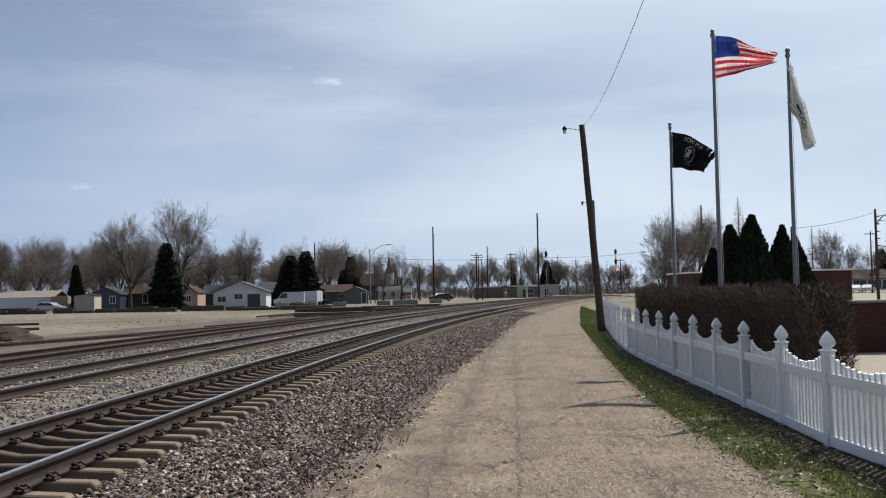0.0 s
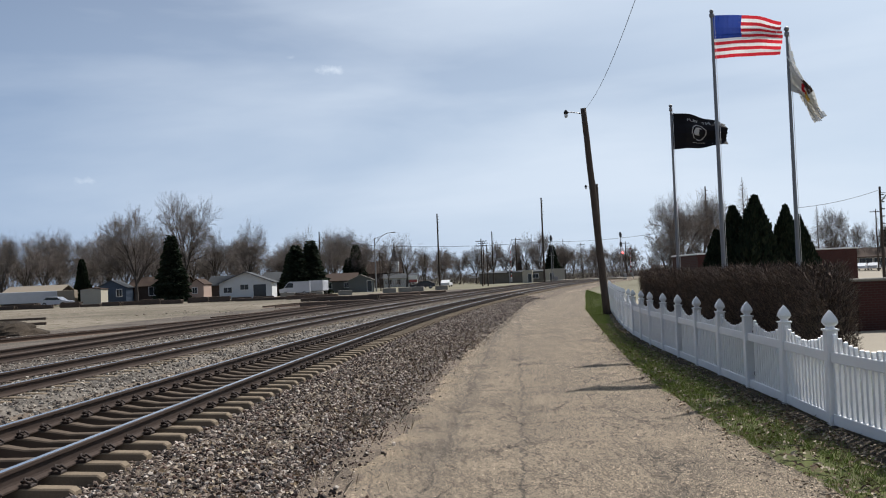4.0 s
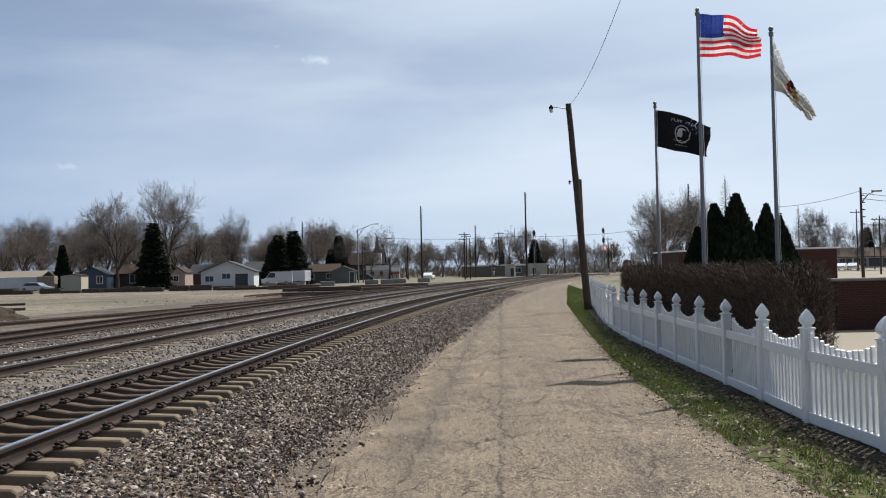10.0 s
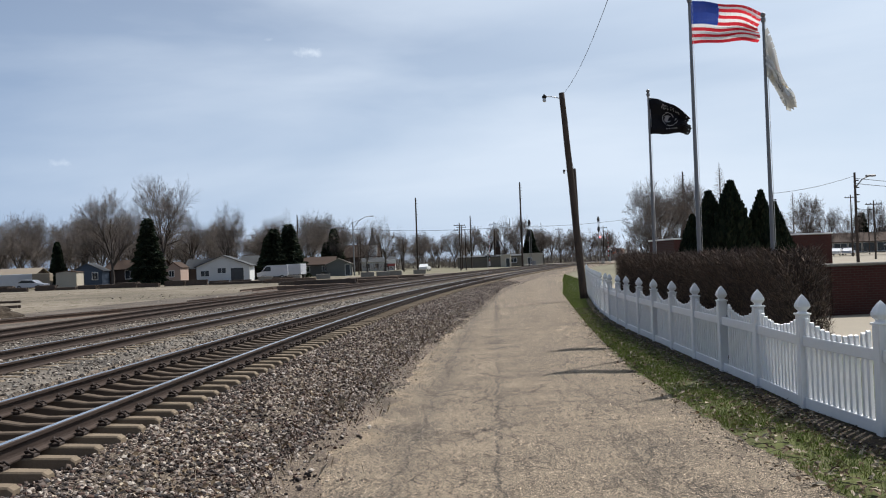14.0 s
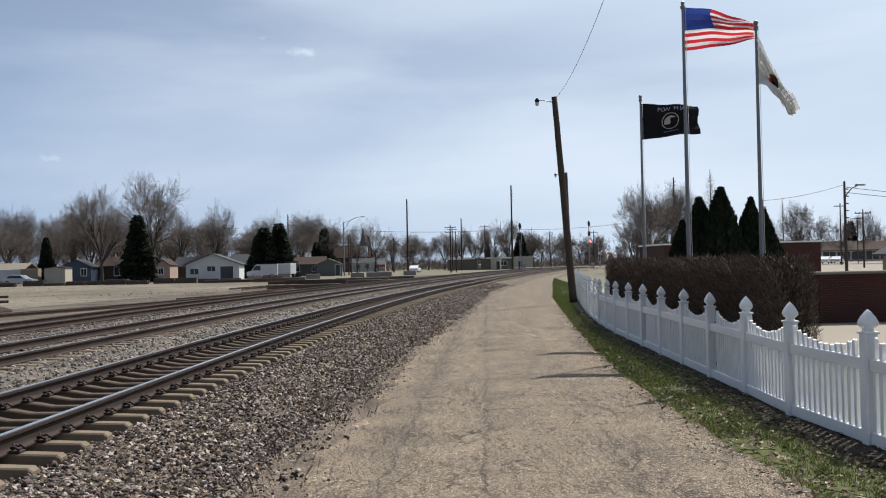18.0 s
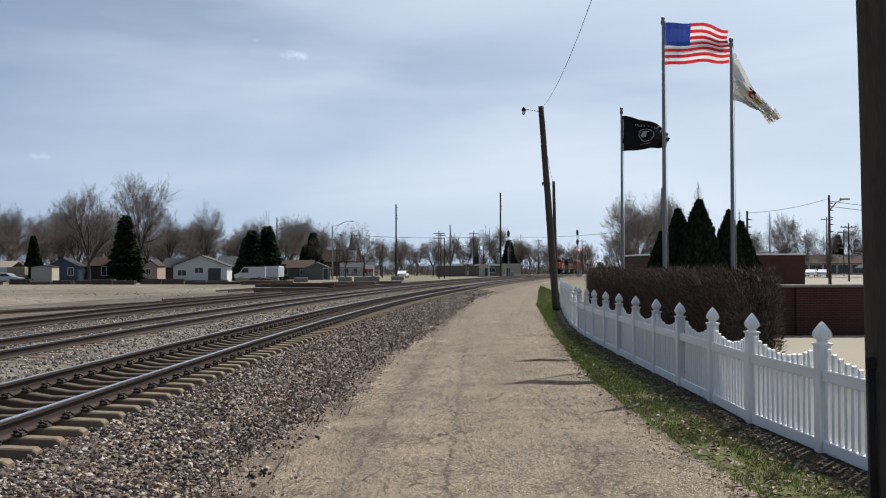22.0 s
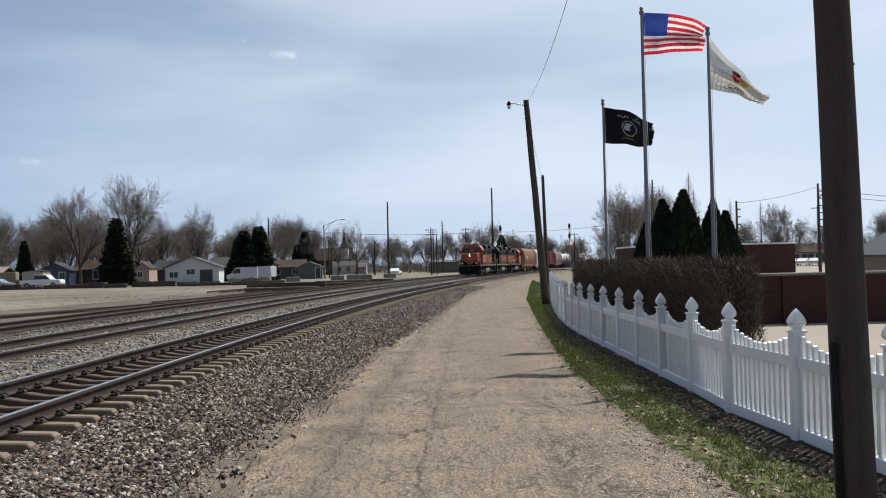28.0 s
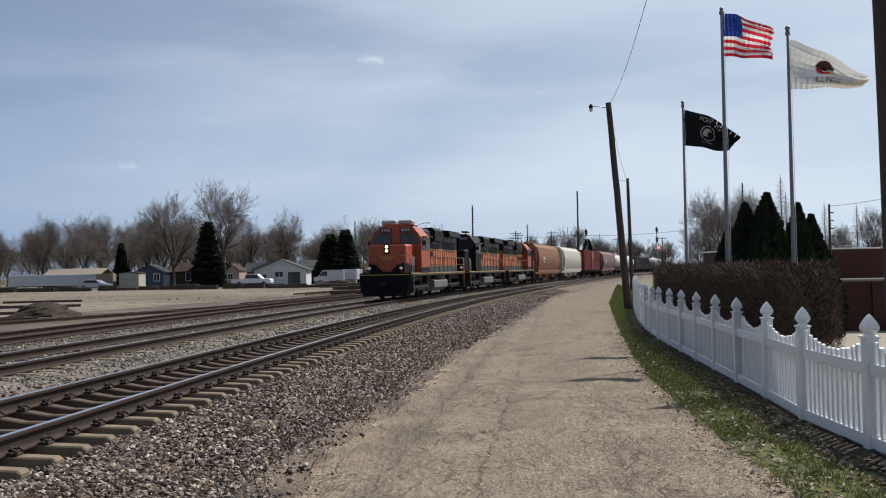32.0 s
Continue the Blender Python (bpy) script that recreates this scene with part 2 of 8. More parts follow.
def asphalt():
    """Old, bleached asphalt: exposed pale stones, dark tar lines along the lanes, a web of cracks."""
    m = surface("old_asphalt", (0.172, 0.136, 0.098), (0.040, 0.032, 0.025), 0.8, 38.0, 0.92, 1.0, contrast=0.9, spots=((0.345, 0.28, 0.203), 75.0, 0.44))
    t = m.node_tree
    b = t.nodes["Principled BSDF"]
    col = b.inputs["Base Color"].links[0].from_socket
    co = t.nodes.new("ShaderNodeTexCoord")
    wob = node(t, "ShaderNodeTexNoise", Scale=1.1, Detail=4.0)
    t.links.new(co.outputs["Object"], wob.inputs["Vector"])
    ad = t.nodes.new("ShaderNodeVectorMath")
    ad.operation = "MULTIPLY_ADD"
    ad.inputs[1].default_value = (0.7, 0.7, 0.7)
    # the cracks run more along the road than across it
    run = t.nodes.new("ShaderNodeMapping")
    run.inputs["Scale"].default_value = (1.25, 0.42, 1.0)
    t.links.new(co.outputs["Object"], run.inputs["Vector"])
    t.links.new(wob.outputs["Color"], ad.inputs[0])
    t.links.new(run.outputs[0], ad.inputs[2])
    for sc, wide, deep in ((0.7, 0.009, 1.0), (1.9, 0.018, 0.85), (5.0, 0.045, 0.6)):
        v = t.nodes.new("ShaderNodeTexVoronoi")
        v.feature = "DISTANCE_TO_EDGE"
        v.inputs["Scale"].default_value = sc
        t.links.new(ad.outputs[0], v.inputs["Vector"])
        gate = node(t, "ShaderNodeTexNoise", Scale=0.55 * sc + 0.2, Detail=2.0)
        t.links.new(co.outputs["Object"], gate.inputs["Vector"])
        r = t.nodes.new("ShaderNodeMapRange")
        r.inputs["From Min"].default_value, r.inputs["From Max"].default_value = 0.0, wide
        r.inputs["To Min"].default_value, r.inputs["To Max"].default_value = deep, 0.0
        t.links.new(v.outputs["Distance"], r.inputs["Value"])
        g = t.nodes.new("ShaderNodeMapRange")
        g.inputs["From Min"].default_value, g.inputs["From Max"].default_value = 0.42, 0.50
        t.links.new(gate.outputs["Fac"], g.inputs["Value"])
        mu = t.nodes.new("ShaderNodeMath")
        mu.operation = "MULTIPLY"
        t.links.new(r.outputs[0], mu.inputs[0])
        t.links.new(g.outputs[0], mu.inputs[1])
        mx = t.nodes.new("ShaderNodeMix")
        mx.data_type = "RGBA"
        mx.inputs["B"].default_value = (0.022, 0.019, 0.017, 1)
        t.links.new(mu.outputs[0], mx.inputs["Factor"])
        t.links.new(col, mx.inputs["A"])
        col = mx.outputs["Result"]
    # one long wandering crack along the crown of the road
    sep = t.nodes.new("ShaderNodeSeparateXYZ")
    t.links.new(co.outputs["Object"], sep.inputs[0])
    def calc(op, a, bb):
        n = t.nodes.new("ShaderNodeMath")
        n.operation = op
        for i, v in enumerate((a, bb)):
            if isinstance(v, (int, float)):
                n.inputs[i].default_value = v
            else:
                t.links.new(v, n.inputs[i])
        return n.outputs[0]
    wig = node(t, "ShaderNodeTexNoise", Scale=1.6, Detail=6.0, Roughness=0.7)
    t.links.new(co.outputs["Object"], wig.inputs["Vector"])
    for base, slope, wide, deep in ((-0.02, 0.0585, 0.010, 0.85), (1.25, 0.058, 0.008, 0.7), (-0.95, 0.0647, 0.010, 0.8), (-0.93, 0.0647, 0.16, 0.22), (0.02, 0.0585, 0.09, 0.12)):
        line = calc("ADD", calc("MULTIPLY", sep.outputs["Y"], slope), base)
        off = calc("ADD", calc("SUBTRACT", sep.outputs["X"], line), calc("MULTIPLY", calc("SUBTRACT", wig.outputs["Fac"], 0.5), 0.4))
        away = calc("ABSOLUTE", off, 0.0)
        r = t.nodes.new("ShaderNodeMapRange")
        r.inputs["From Min"].default_value, r.inputs["From Max"].default_value = wide * 0.4, wide * 1.6
        r.inputs["To Min"].default_value, r.inputs["To Max"].default_value = deep, 0.0
        t.links.new(away, r.inputs["Value"])
        mx = t.nodes.new("ShaderNodeMix")
        mx.data_type = "RGBA"
        mx.inputs["B"].default_value = (0.045, 0.04, 0.035, 1)
        t.links.new(r.outputs[0], mx.inputs["Factor"])
        t.links.new(col, mx.inputs["A"])
        col = mx.outputs["Result"]
    # sandy dust washed over the edge beside the ballast
    sand = calc("SUBTRACT", calc("ADD", calc("MULTIPLY", sep.outputs["Y"], 0.078), -1.75), calc("ADD", sep.outputs["X"], calc("MULTIPLY", calc("SUBTRACT", wob.outputs["Fac"], 0.5), 1.6)))
    r = t.nodes.new("ShaderNodeMapRange")
    r.inputs["From Min"].default_value, r.inputs["From Max"].default_value = -0.25, 0.35
    r.inputs["To Min"].default_value, r.inputs["To Max"].default_value = 0.0, 0.6
    t.links.new(sand, r.inputs["Value"])
    mx = t.nodes.new("ShaderNodeMix")
    mx.data_type = "RGBA"
    mx.inputs["B"].default_value = (0.27, 0.205, 0.135, 1)
    t.links.new(r.outputs[0], mx.inputs["Factor"])
    t.links.new(col, mx.inputs["A"])
    col = mx.outputs["Result"]
    # single stones in the worn surface, each of its own shade
    for sc, lo, hi in ((70.0, 0.5, 1.55), (150.0, 0.55, 1.5)):
        vor = t.nodes.new("ShaderNodeTexVoronoi")
        vor.inputs["Scale"].default_value = sc
        t.links.new(co.outputs["Object"], vor.inputs["Vector"])
        shade = t.nodes.new("ShaderNodeSeparateColor")
        t.links.new(vor.outputs["Color"], shade.inputs[0])
        pr = t.nodes.new("ShaderNodeMapRange")
        pr.inputs["To Min"].default_value, pr.inputs["To Max"].default_value = lo, hi
        t.links.new(shade.outputs[0], pr.inputs["Value"])
        mx = t.nodes.new("ShaderNodeMix")
        mx.data_type, mx.blend_type = "RGBA", "MULTIPLY"
        mx.inputs["Factor"].default_value = 1.0
        t.links.new(col, mx.inputs["A"])
        t.links.new(pr.outputs[0], mx.inputs["B"])
        col = mx.outputs["Result"]
    # pepper of bare stones and pits
    for sc, lo, hi in ((85.0, 0.55, 1.45), (190.0, 0.4, 1.65), (450.0, 0.6, 1.4)):
        pep = node(t, "ShaderNodeTexNoise", Scale=sc, Detail=1.0)
        t.links.new(co.outputs["Object"], pep.inputs["Vector"])
        pr = t.nodes.new("ShaderNodeMapRange")
        pr.inputs["From Min"].default_value, pr.inputs["From Max"].default_value = 0.34, 0.66
        pr.inputs["To Min"].default_value, pr.inputs["To Max"].default_value = lo, hi
        t.links.new(pep.outputs["Fac"], pr.inputs["Value"])
        mx = t.nodes.new("ShaderNodeMix")
        mx.data_type, mx.blend_type = "RGBA", "MULTIPLY"
        mx.inputs["Factor"].default_value = 1.0
        t.links.new(col, mx.inputs["A"])
        t.links.new(pr.outputs[0], mx.inputs["B"])
        col = mx.outputs["Result"]
    t.links.new(col, b.inputs["Base Color"])
    return m


def masonry(name, brick, brick2, mortar, bw=0.2, bh=0.067):
    m = surface(name, brick, brick2, 1.5, 40.0, 0.9, 0.3)
    t = m.node_tree
    b = t.nodes["Principled BSDF"]
    col = b.inputs["Base Color"].links[0].from_socket
    co = t.nodes.new("ShaderNodeTexCoord")
    sw = t.nodes.new("ShaderNodeMapping")
    sw.inputs["Rotation"].default_value = (radians(90), 0, 0)
    t.links.new(co.outputs["Object"], sw.inputs["Vector"])
    bk = t.nodes.new("ShaderNodeTexBrick")
    bk.inputs["Scale"].default_value = 1.0
    bk.inputs["Mortar Size"].default_value = 0.008
    bk.inputs["Brick Width"].default_value, bk.inputs["Row Height"].default_value = bw, bh
    bk.inputs["Mortar"].default_value = (*mortar, 1)
    t.links.new(sw.outputs[0], bk.inputs["Vector"])
    t.links.new(col, bk.inputs["Color1"])
    t.links.new(col, bk.inputs["Color2"])
    t.links.new(bk.outputs["Color"], b.inputs["Base Color"])
    return m


def stained_sleeper():
    """Sandy concrete, stained dark with brake dust and oil between the rails."""
    m = surface("stained_sleeper_concrete", (0.25, 0.198, 0.138), (0.12, 0.092, 0.066), 2.0, 60.0, 0.9, 0.3, rand=0.1)
    t = m.node_tree
    b = t.nodes["Principled BSDF"]
    col = b.inputs["Base Color"].links[0].from_socket
    co = t.nodes.new("ShaderNodeTexCoord")
    sep = t.nodes.new("ShaderNodeSeparateXYZ")
    t.links.new(co.outputs["Object"], sep.inputs[0])
    ab = t.nodes.new("ShaderNodeMath")
    ab.operation = "ABSOLUTE"
    t.links.new(sep.outputs["X"], ab.inputs[0])
    n = node(t, "ShaderNodeTexNoise", Scale=7.0, Detail=4.0)
    t.links.new(co.outputs["Object"], n.inputs["Vector"])
    ad = t.nodes.new("ShaderNodeMath")
    ad.operation = "MULTIPLY_ADD"
    ad.inputs[1].default_value = 0.5
    t.links.new(n.outputs["Fac"], ad.inputs[0])
    t.links.new(ab.outputs[0], ad.inputs[2])
    r = t.nodes.new("ShaderNodeMapRange")
    r.inputs["From Min"].default_value, r.inputs["From Max"].default_value = 0.95, 1.25
    r.inputs["To Min"].default_value, r.inputs["To Max"].default_value = 0.85, 0.0
    t.links.new(ad.outputs[0], r.inputs["Value"])
    mx = t.nodes.new("ShaderNodeMix")
    mx.data_type = "RGBA"
    mx.inputs["B"].default_value = (0.075, 0.056, 0.043, 1)
    t.links.new(r.outputs[0], mx.inputs["Factor"])
    t.links.new(col, mx.inputs["A"])
    t.links.new(mx.outputs["Result"], b.inputs["Base Color"])
    return m


M_ASPHALT = asphalt()
M_SLEEPER = stained_sleeper()
M_GROUND = surface("dry_ground", (0.20, 0.18, 0.13), (0.11, 0.105, 0.065), 0.03, 9.0, 0.95, 0.4, contrast=0.6)
M_LOT = surface("pale_gravel", (0.235, 0.20, 0.155), (0.085, 0.072, 0.052), 0.06, 5.0, 0.95, 0.5, contrast=1.1, spots=((0.085, 0.075, 0.045), 0.7, 0.41))
M_BED = surface("ballast_fines", (0.14, 0.108, 0.083), (0.018, 0.014, 0.012), 0.6, 45.0, 0.95, 1.0, contrast=1.3, spots=((0.30, 0.24, 0.175), 60.0, 0.43))
M_BED2 = surface("pale_ballast_fines", (0.17, 0.148, 0.122), (0.04, 0.034, 0.029), 0.5, 16.0, 0.95, 0.8, contrast=1.1, spots=((0.34, 0.30, 0.26), 18.0, 0.38))
M_STAINED = surface("stained_yard_ballast", (0.135, 0.113, 0.092), (0.038, 0.031, 0.026), 0.35, 9.0, 0.95, 0.8, contrast=1.0, spots=((0.24, 0.205, 0.165), 12.0, 0.36))
M_STONE = islands("ballast_stone", [(0.042, 0.034, 0.03), (0.095, 0.074, 0.062), (0.20, 0.16, 0.134), (0.10, 0.064, 0.052), (0.30, 0.25, 0.21), (0.14, 0.106, 0.085), (0.43, 0.375, 0.32), (0.05, 0.042, 0.038)])
M_STONE2 = islands("pale_ballast_stone", [(0.17, 0.145, 0.12), (0.30, 0.265, 0.22), (0.09, 0.075, 0.063), (0.42, 0.38, 0.32), (0.22, 0.19, 0.16), (0.13, 0.11, 0.095)])
M_BLOCK = surface("grey_yard_concrete", (0.28, 0.265, 0.23), (0.16, 0.15, 0.13), 1.0, 14.0, 0.9, 0.3)
M_PAVE = surface("pale_pavement", (0.30, 0.265, 0.21), (0.22, 0.195, 0.155), 0.15, 14.0, 0.9, 0.2)
M_TIMBER = surface("creosoted_timber", (0.13, 0.10, 0.08), (0.045, 0.036, 0.03), 1.5, 30.0, 0.9, 0.5, stretch=(1, 8, 8), rand=0.1)
M_RAIL = surface("rusty_rail_side", (0.07, 0.05, 0.04), (0.03, 0.022, 0.019), 2.0, 50.0, 0.75, 0.2, metal=0.2)
M_SHINE = surface("polished_rail_head", (0.74, 0.74, 0.75), (0.6, 0.6, 0.61), 3.0, 90.0, 0.22, 0.0, metal=1.0)
M_RUSTHEAD = surface("rusty_rail_head", (0.12, 0.08, 0.058), (0.055, 0.038, 0.03), 2.0, 60.0, 0.6, 0.1, metal=0.3)
M_CLIP = surface("dark_rail_clip", (0.06, 0.045, 0.038), (0.028, 0.022, 0.02), 9.0, 90.0, 0.7, 0.2)
M_WHITE = surface("white_vinyl", (0.82, 0.82, 0.82), (0.70, 0.70, 0.69), 0.7, 12.0, 0.42, 0.03, contrast=0.4, rand=0.03)
M_GRASS = islands("grass_blade", [(0.155, 0.215, 0.045), (0.20, 0.255, 0.065), (0.235, 0.265, 0.085), (0.115, 0.16, 0.036), (0.30, 0.265, 0.14)])
M_SOD = surface("sod", (0.10, 0.115, 0.035), (0.05, 0.05, 0.022), 0.8, 24.0, 0.95, 0.7, contrast=0.8, spots=((0.13, 0.10, 0.065), 2.6, 0.37))
M_SOIL = surface("dark_soil", (0.055, 0.042, 0.03), (0.018, 0.014, 0.011), 1.2, 30.0, 0.95, 0.8, contrast=0.9, spots=((0.13, 0.10, 0.07), 14.0, 0.36))
M_LEAF = islands("fallen_leaf", [(0.20, 0.145, 0.09), (0.12, 0.085, 0.055), (0.09, 0.062, 0.04), (0.38, 0.32, 0.24)])
M_POLE = surface("weathered_pole_wood", (0.105, 0.082, 0.068), (0.042, 0.033, 0.028), 2.0, 22.0, 0.9, 0.6, stretch=(6, 6, 0.5))
M_ALU = surface("brushed_aluminium", (0.25, 0.25, 0.255), (0.17, 0.17, 0.175), 2.0, 60.0, 0.5, 0.02, metal=0.7)
M_BARK = surface("grey_bark", (0.10, 0.086, 0.076), (0.05, 0.043, 0.038), 1.5, 12.0, 0.95, 0.3)
M_TWIG = islands("bare_twig", [(0.175, 0.15, 0.135), (0.235, 0.20, 0.178), (0.12, 0.102, 0.092)])
M_HEDGE = islands("hedge_twig", [(0.053, 0.038, 0.032), (0.08, 0.057, 0.046), (0.03, 0.023, 0.02), (0.165, 0.12, 0.09)])
M_NEEDLE = islands("dark_needle", [(0.018, 0.027, 0.016), (0.024, 0.037, 0.020), (0.012, 0.019, 0.012), (0.036, 0.042, 0.023)])
M_BRICK = masonry("red_brick", (0.092, 0.036, 0.03), (0.05, 0.021, 0.018), (0.075, 0.052, 0.045))
M_ROOF = surface("grey_shingle", (0.085, 0.09, 0.095), (0.05, 0.053, 0.056), 1.0, 20.0, 0.9, 0.3)
M_ROOFB = surface("brown_shingle", (0.07, 0.047, 0.036), (0.04, 0.028, 0.022), 1.0, 20.0, 0.9, 0.3)
M_GLASS = surface("dark_window_glass", (0.03, 0.035, 0.04), (0.015, 0.018, 0.02), 1.0, 5.0, 0.12, 0.0)
M_BLACK = surface("black_paint", (0.022, 0.022, 0.024), (0.011, 0.011, 0.012), 1.5, 25.0, 0.5, 0.05)
M_GRIME = surface("grimy_underframe", (0.028, 0.025, 0.023), (0.011, 0.010, 0.009), 2.0, 30.0, 0.85, 0.2)
M_STEEL = surface("worn_steel", (0.33, 0.33, 0.33), (0.2, 0.19, 0.185), 2.0, 40.0, 0.5, 0.1, metal=0.6)
M_WIRE = surface("black_wire", (0.05, 0.05, 0.05), (0.03, 0.03, 0.03), 2.0, 40.0, 0.7)


def paint(name, c, rough=0.5, wear=0.72, scale=1.2):
    return surface(name, c, tuple(v * wear for v in c), scale, 22.0, rough, 0.04, contrast=0.45)


# ---- builders ----
class Shape:
    """Gathers faces for one mesh, each with a slot for its material."""

    def __init__(self):
        self.v, self.f, self.m, self.smooth = [], [], [], []

    def add(self, verts, faces, slot=0, smooth=False, at=None):
        k = len(self.v)
        self.v += [tuple(at @ Vector(p)) for p in verts] if at else [tuple(p) for p in verts]
        self.f += [tuple(i + k for i in f) for f in faces]
        self.m += [slot] * len(faces)
        self.smooth += [smooth] * len(faces)
        return self

    def box(self, size, centre=(0, 0, 0), slot=0, edge=0.0, at=None):
        """A box; edge: the width of its chamfered edges."""
        x, y, z = (s / 2 for s in size)
        cx, cy, cz = centre
        if edge <= 0:
            vs = [(cx + a * x, cy + b * y, cz + c * z) for a in (-1, 1) for b in (-1, 1) for c in (-1, 1)]
            return self.add(vs, [(0, 1, 3, 2), (4, 6, 7, 5), (0, 4, 5, 1), (2, 3, 7, 6), (0, 2, 6, 4), (1, 5, 7, 3)], slot, at=at)
        e = min(edge, 0.45 * min(size))
        vs, ix = [], {}
        for a in (-1, 1):
            for b in (-1, 1):
                for c in (-1, 1):
                    for n in range(3):
                        p = [a * (x - e), b * (y - e), c * (z - e)]
                        p[n] = (a * x, b * y, c * z)[n]
                        ix[a, b, c, n] = len(vs)
                        vs.append((cx + p[0], cy + p[1], cz + p[2]))
        fs = []
        for s in (-1, 1):
            q = lambda o: o if s > 0 else o[::-1]
            fs.append(q([ix[s, -1, -1, 0], ix[s, 1, -1, 0], ix[s, 1, 1, 0], ix[s, -1, 1, 0]]))
            fs.append(q([ix[-1, s, -1, 1], ix[-1, s, 1, 1], ix[1, s, 1, 1], ix[1, s, -1, 1]]))
            fs.append(q([ix[-1, -1, s, 2], ix[1, -1, s, 2], ix[1, 1, s, 2], ix[-1, 1, s, 2]]))
        for a in (-1, 1):
            for b in (-1, 1):
                f = [ix[a, b, -1, 0], ix[a, b, -1, 1], ix[a, b, 1, 1], ix[a, b, 1, 0]]
                fs.append(f if a * b > 0 else f[::-1])
                f = [ix[a, -1, b, 2], ix[a, -1, b, 0], ix[a, 1, b, 0], ix[a, 1, b, 2]]
                fs.append(f if a * b > 0 else f[::-1])
                f = [ix[-1, a, b, 1], ix[-1, a, b, 2], ix[1, a, b, 2], ix[1, a, b, 1]]
                fs.append(f if a * b > 0 else f[::-1])
                for c in (-1, 1):
                    f = [ix[a, b, c, 0], ix[a, b, c, 1], ix[a, b, c, 2]]
                    fs.append(f if a * b * c > 0 else f[::-1])
        return self.add(vs, fs, slot, at=at)

    def lathe(self, rings, sides=12, slot=0, at=None, smooth=True, turn=0.0):
        """Rings of (radius, z) about the z axis, closed at both ends."""
        vs = [(r * math.cos(turn + 2 * math.pi * k / sides), r * math.sin(turn + 2 * math.pi * k / sides), z) for r, z in rings for k in range(sides)]
        fs = [(i * sides + k, i * sides + (k + 1) % sides, (i + 1) * sides + (k + 1) % sides, (i + 1) * sides + k) for i in range(len(rings) - 1) for k in range(sides)]
        self.add(vs, fs, slot, smooth, at)
        n = len(rings) - 1
        self.add(vs[:sides], [tuple(range(sides))[::-1]], slot, at=at)
        return self.add(vs[n * sides:], [tuple(range(sides))], slot, at=at)

    def tube(self, pts, radii, sides=6, slot=0, cap=True, smooth=True):
        pts = [Vector(p) for p in pts]
        radii = radii if isinstance(radii, (list, tuple)) else [radii] * len(pts)
        vs = []
        for i, p in enumerate(pts):
            d = (pts[min(i + 1, len(pts) - 1)] - pts[max(i - 1, 0)]).normalized()
            a = d.cross(Vector((0, 0, 1)) if abs(d.z) < 0.9 else Vector((1, 0, 0))).normalized()
            b = d.cross(a)
            vs += [p + radii[i] * (math.cos(2 * math.pi * k / sides) * a + math.sin(2 * math.pi * k / sides) * b) for k in range(sides)]
        fs = [(i * sides + k, (i + 1) * sides + k, (i + 1) * sides + (k + 1) % sides, i * sides + (k + 1) % sides) for i in range(len(pts) - 1) for k in range(sides)]
        if cap:
            fs += [tuple(range(sides)), tuple(range((len(pts) - 1) * sides, len(pts) * sides))[::-1]]
        return self.add(vs, fs, slot, smooth)

    def prism(self, outline, depth, slot=0, at=None, axis="y"):
        """An outline in the plane of x and z, drawn out along y from -depth/2 to depth/2 (axis x: outline in y and z)."""
        n = len(outline)
        put = (lambda p, d: (p[0], d, p[1])) if axis == "y" else (lambda p, d: (d, p[0], p[1]))
        vs = [put(p, -depth / 2) for p in outline] + [put(p, depth / 2) for p in outline]
        fs = [tuple(range(n)), tuple(range(n, 2 * n))[::-1]] + [(i, n + i, n + (i + 1) % n, (i + 1) % n) for i in range(n)]
        return self.add(vs, fs, slot, at=at)

    def mesh(self, name, mats):
        me = bpy.data.meshes.new(name)
        me.from_pydata(self.v, [], self.f)
        for m in mats if isinstance(mats, (list, tuple)) else [mats]:
            me.materials.append(m)
        me.polygons.foreach_set("material_index", self.m)
        me.polygons.foreach_set("use_smooth", self.smooth)
        me.validate()
        return me


def part(name, shape, mats, parent=None, label="", m=None):
    """One mesh object under a thing or under a part."""
    me = shape if isinstance(shape, bpy.types.Mesh) else shape.mesh(name, mats)
    ob = new(name, me)
    if parent:
        ob.parent = parent
    if m is not None:
        ob.matrix_basis = m
    if label:
        ob["label"] = label
    return ob


def thing(name, label, category, m=None, group="", kind=""):
    ob = new(name)
    ob.empty_display_size = 0.2
    if m is not None:
        ob.matrix_basis = m
    return tagged(ob, label, category, group, kind)


def solid(name, shape, mats, label, category, m=None, group="", kind=""):
    ob = part(name, shape, mats, m=m)
    return tagged(ob, label, category, group, kind)


def outside_in(me):
    b = bmesh.new()
    b.from_mesh(me)
    bmesh.ops.recalc_face_normals(b, faces=b.faces)
    b.to_mesh(me)
    b.free()
    return me


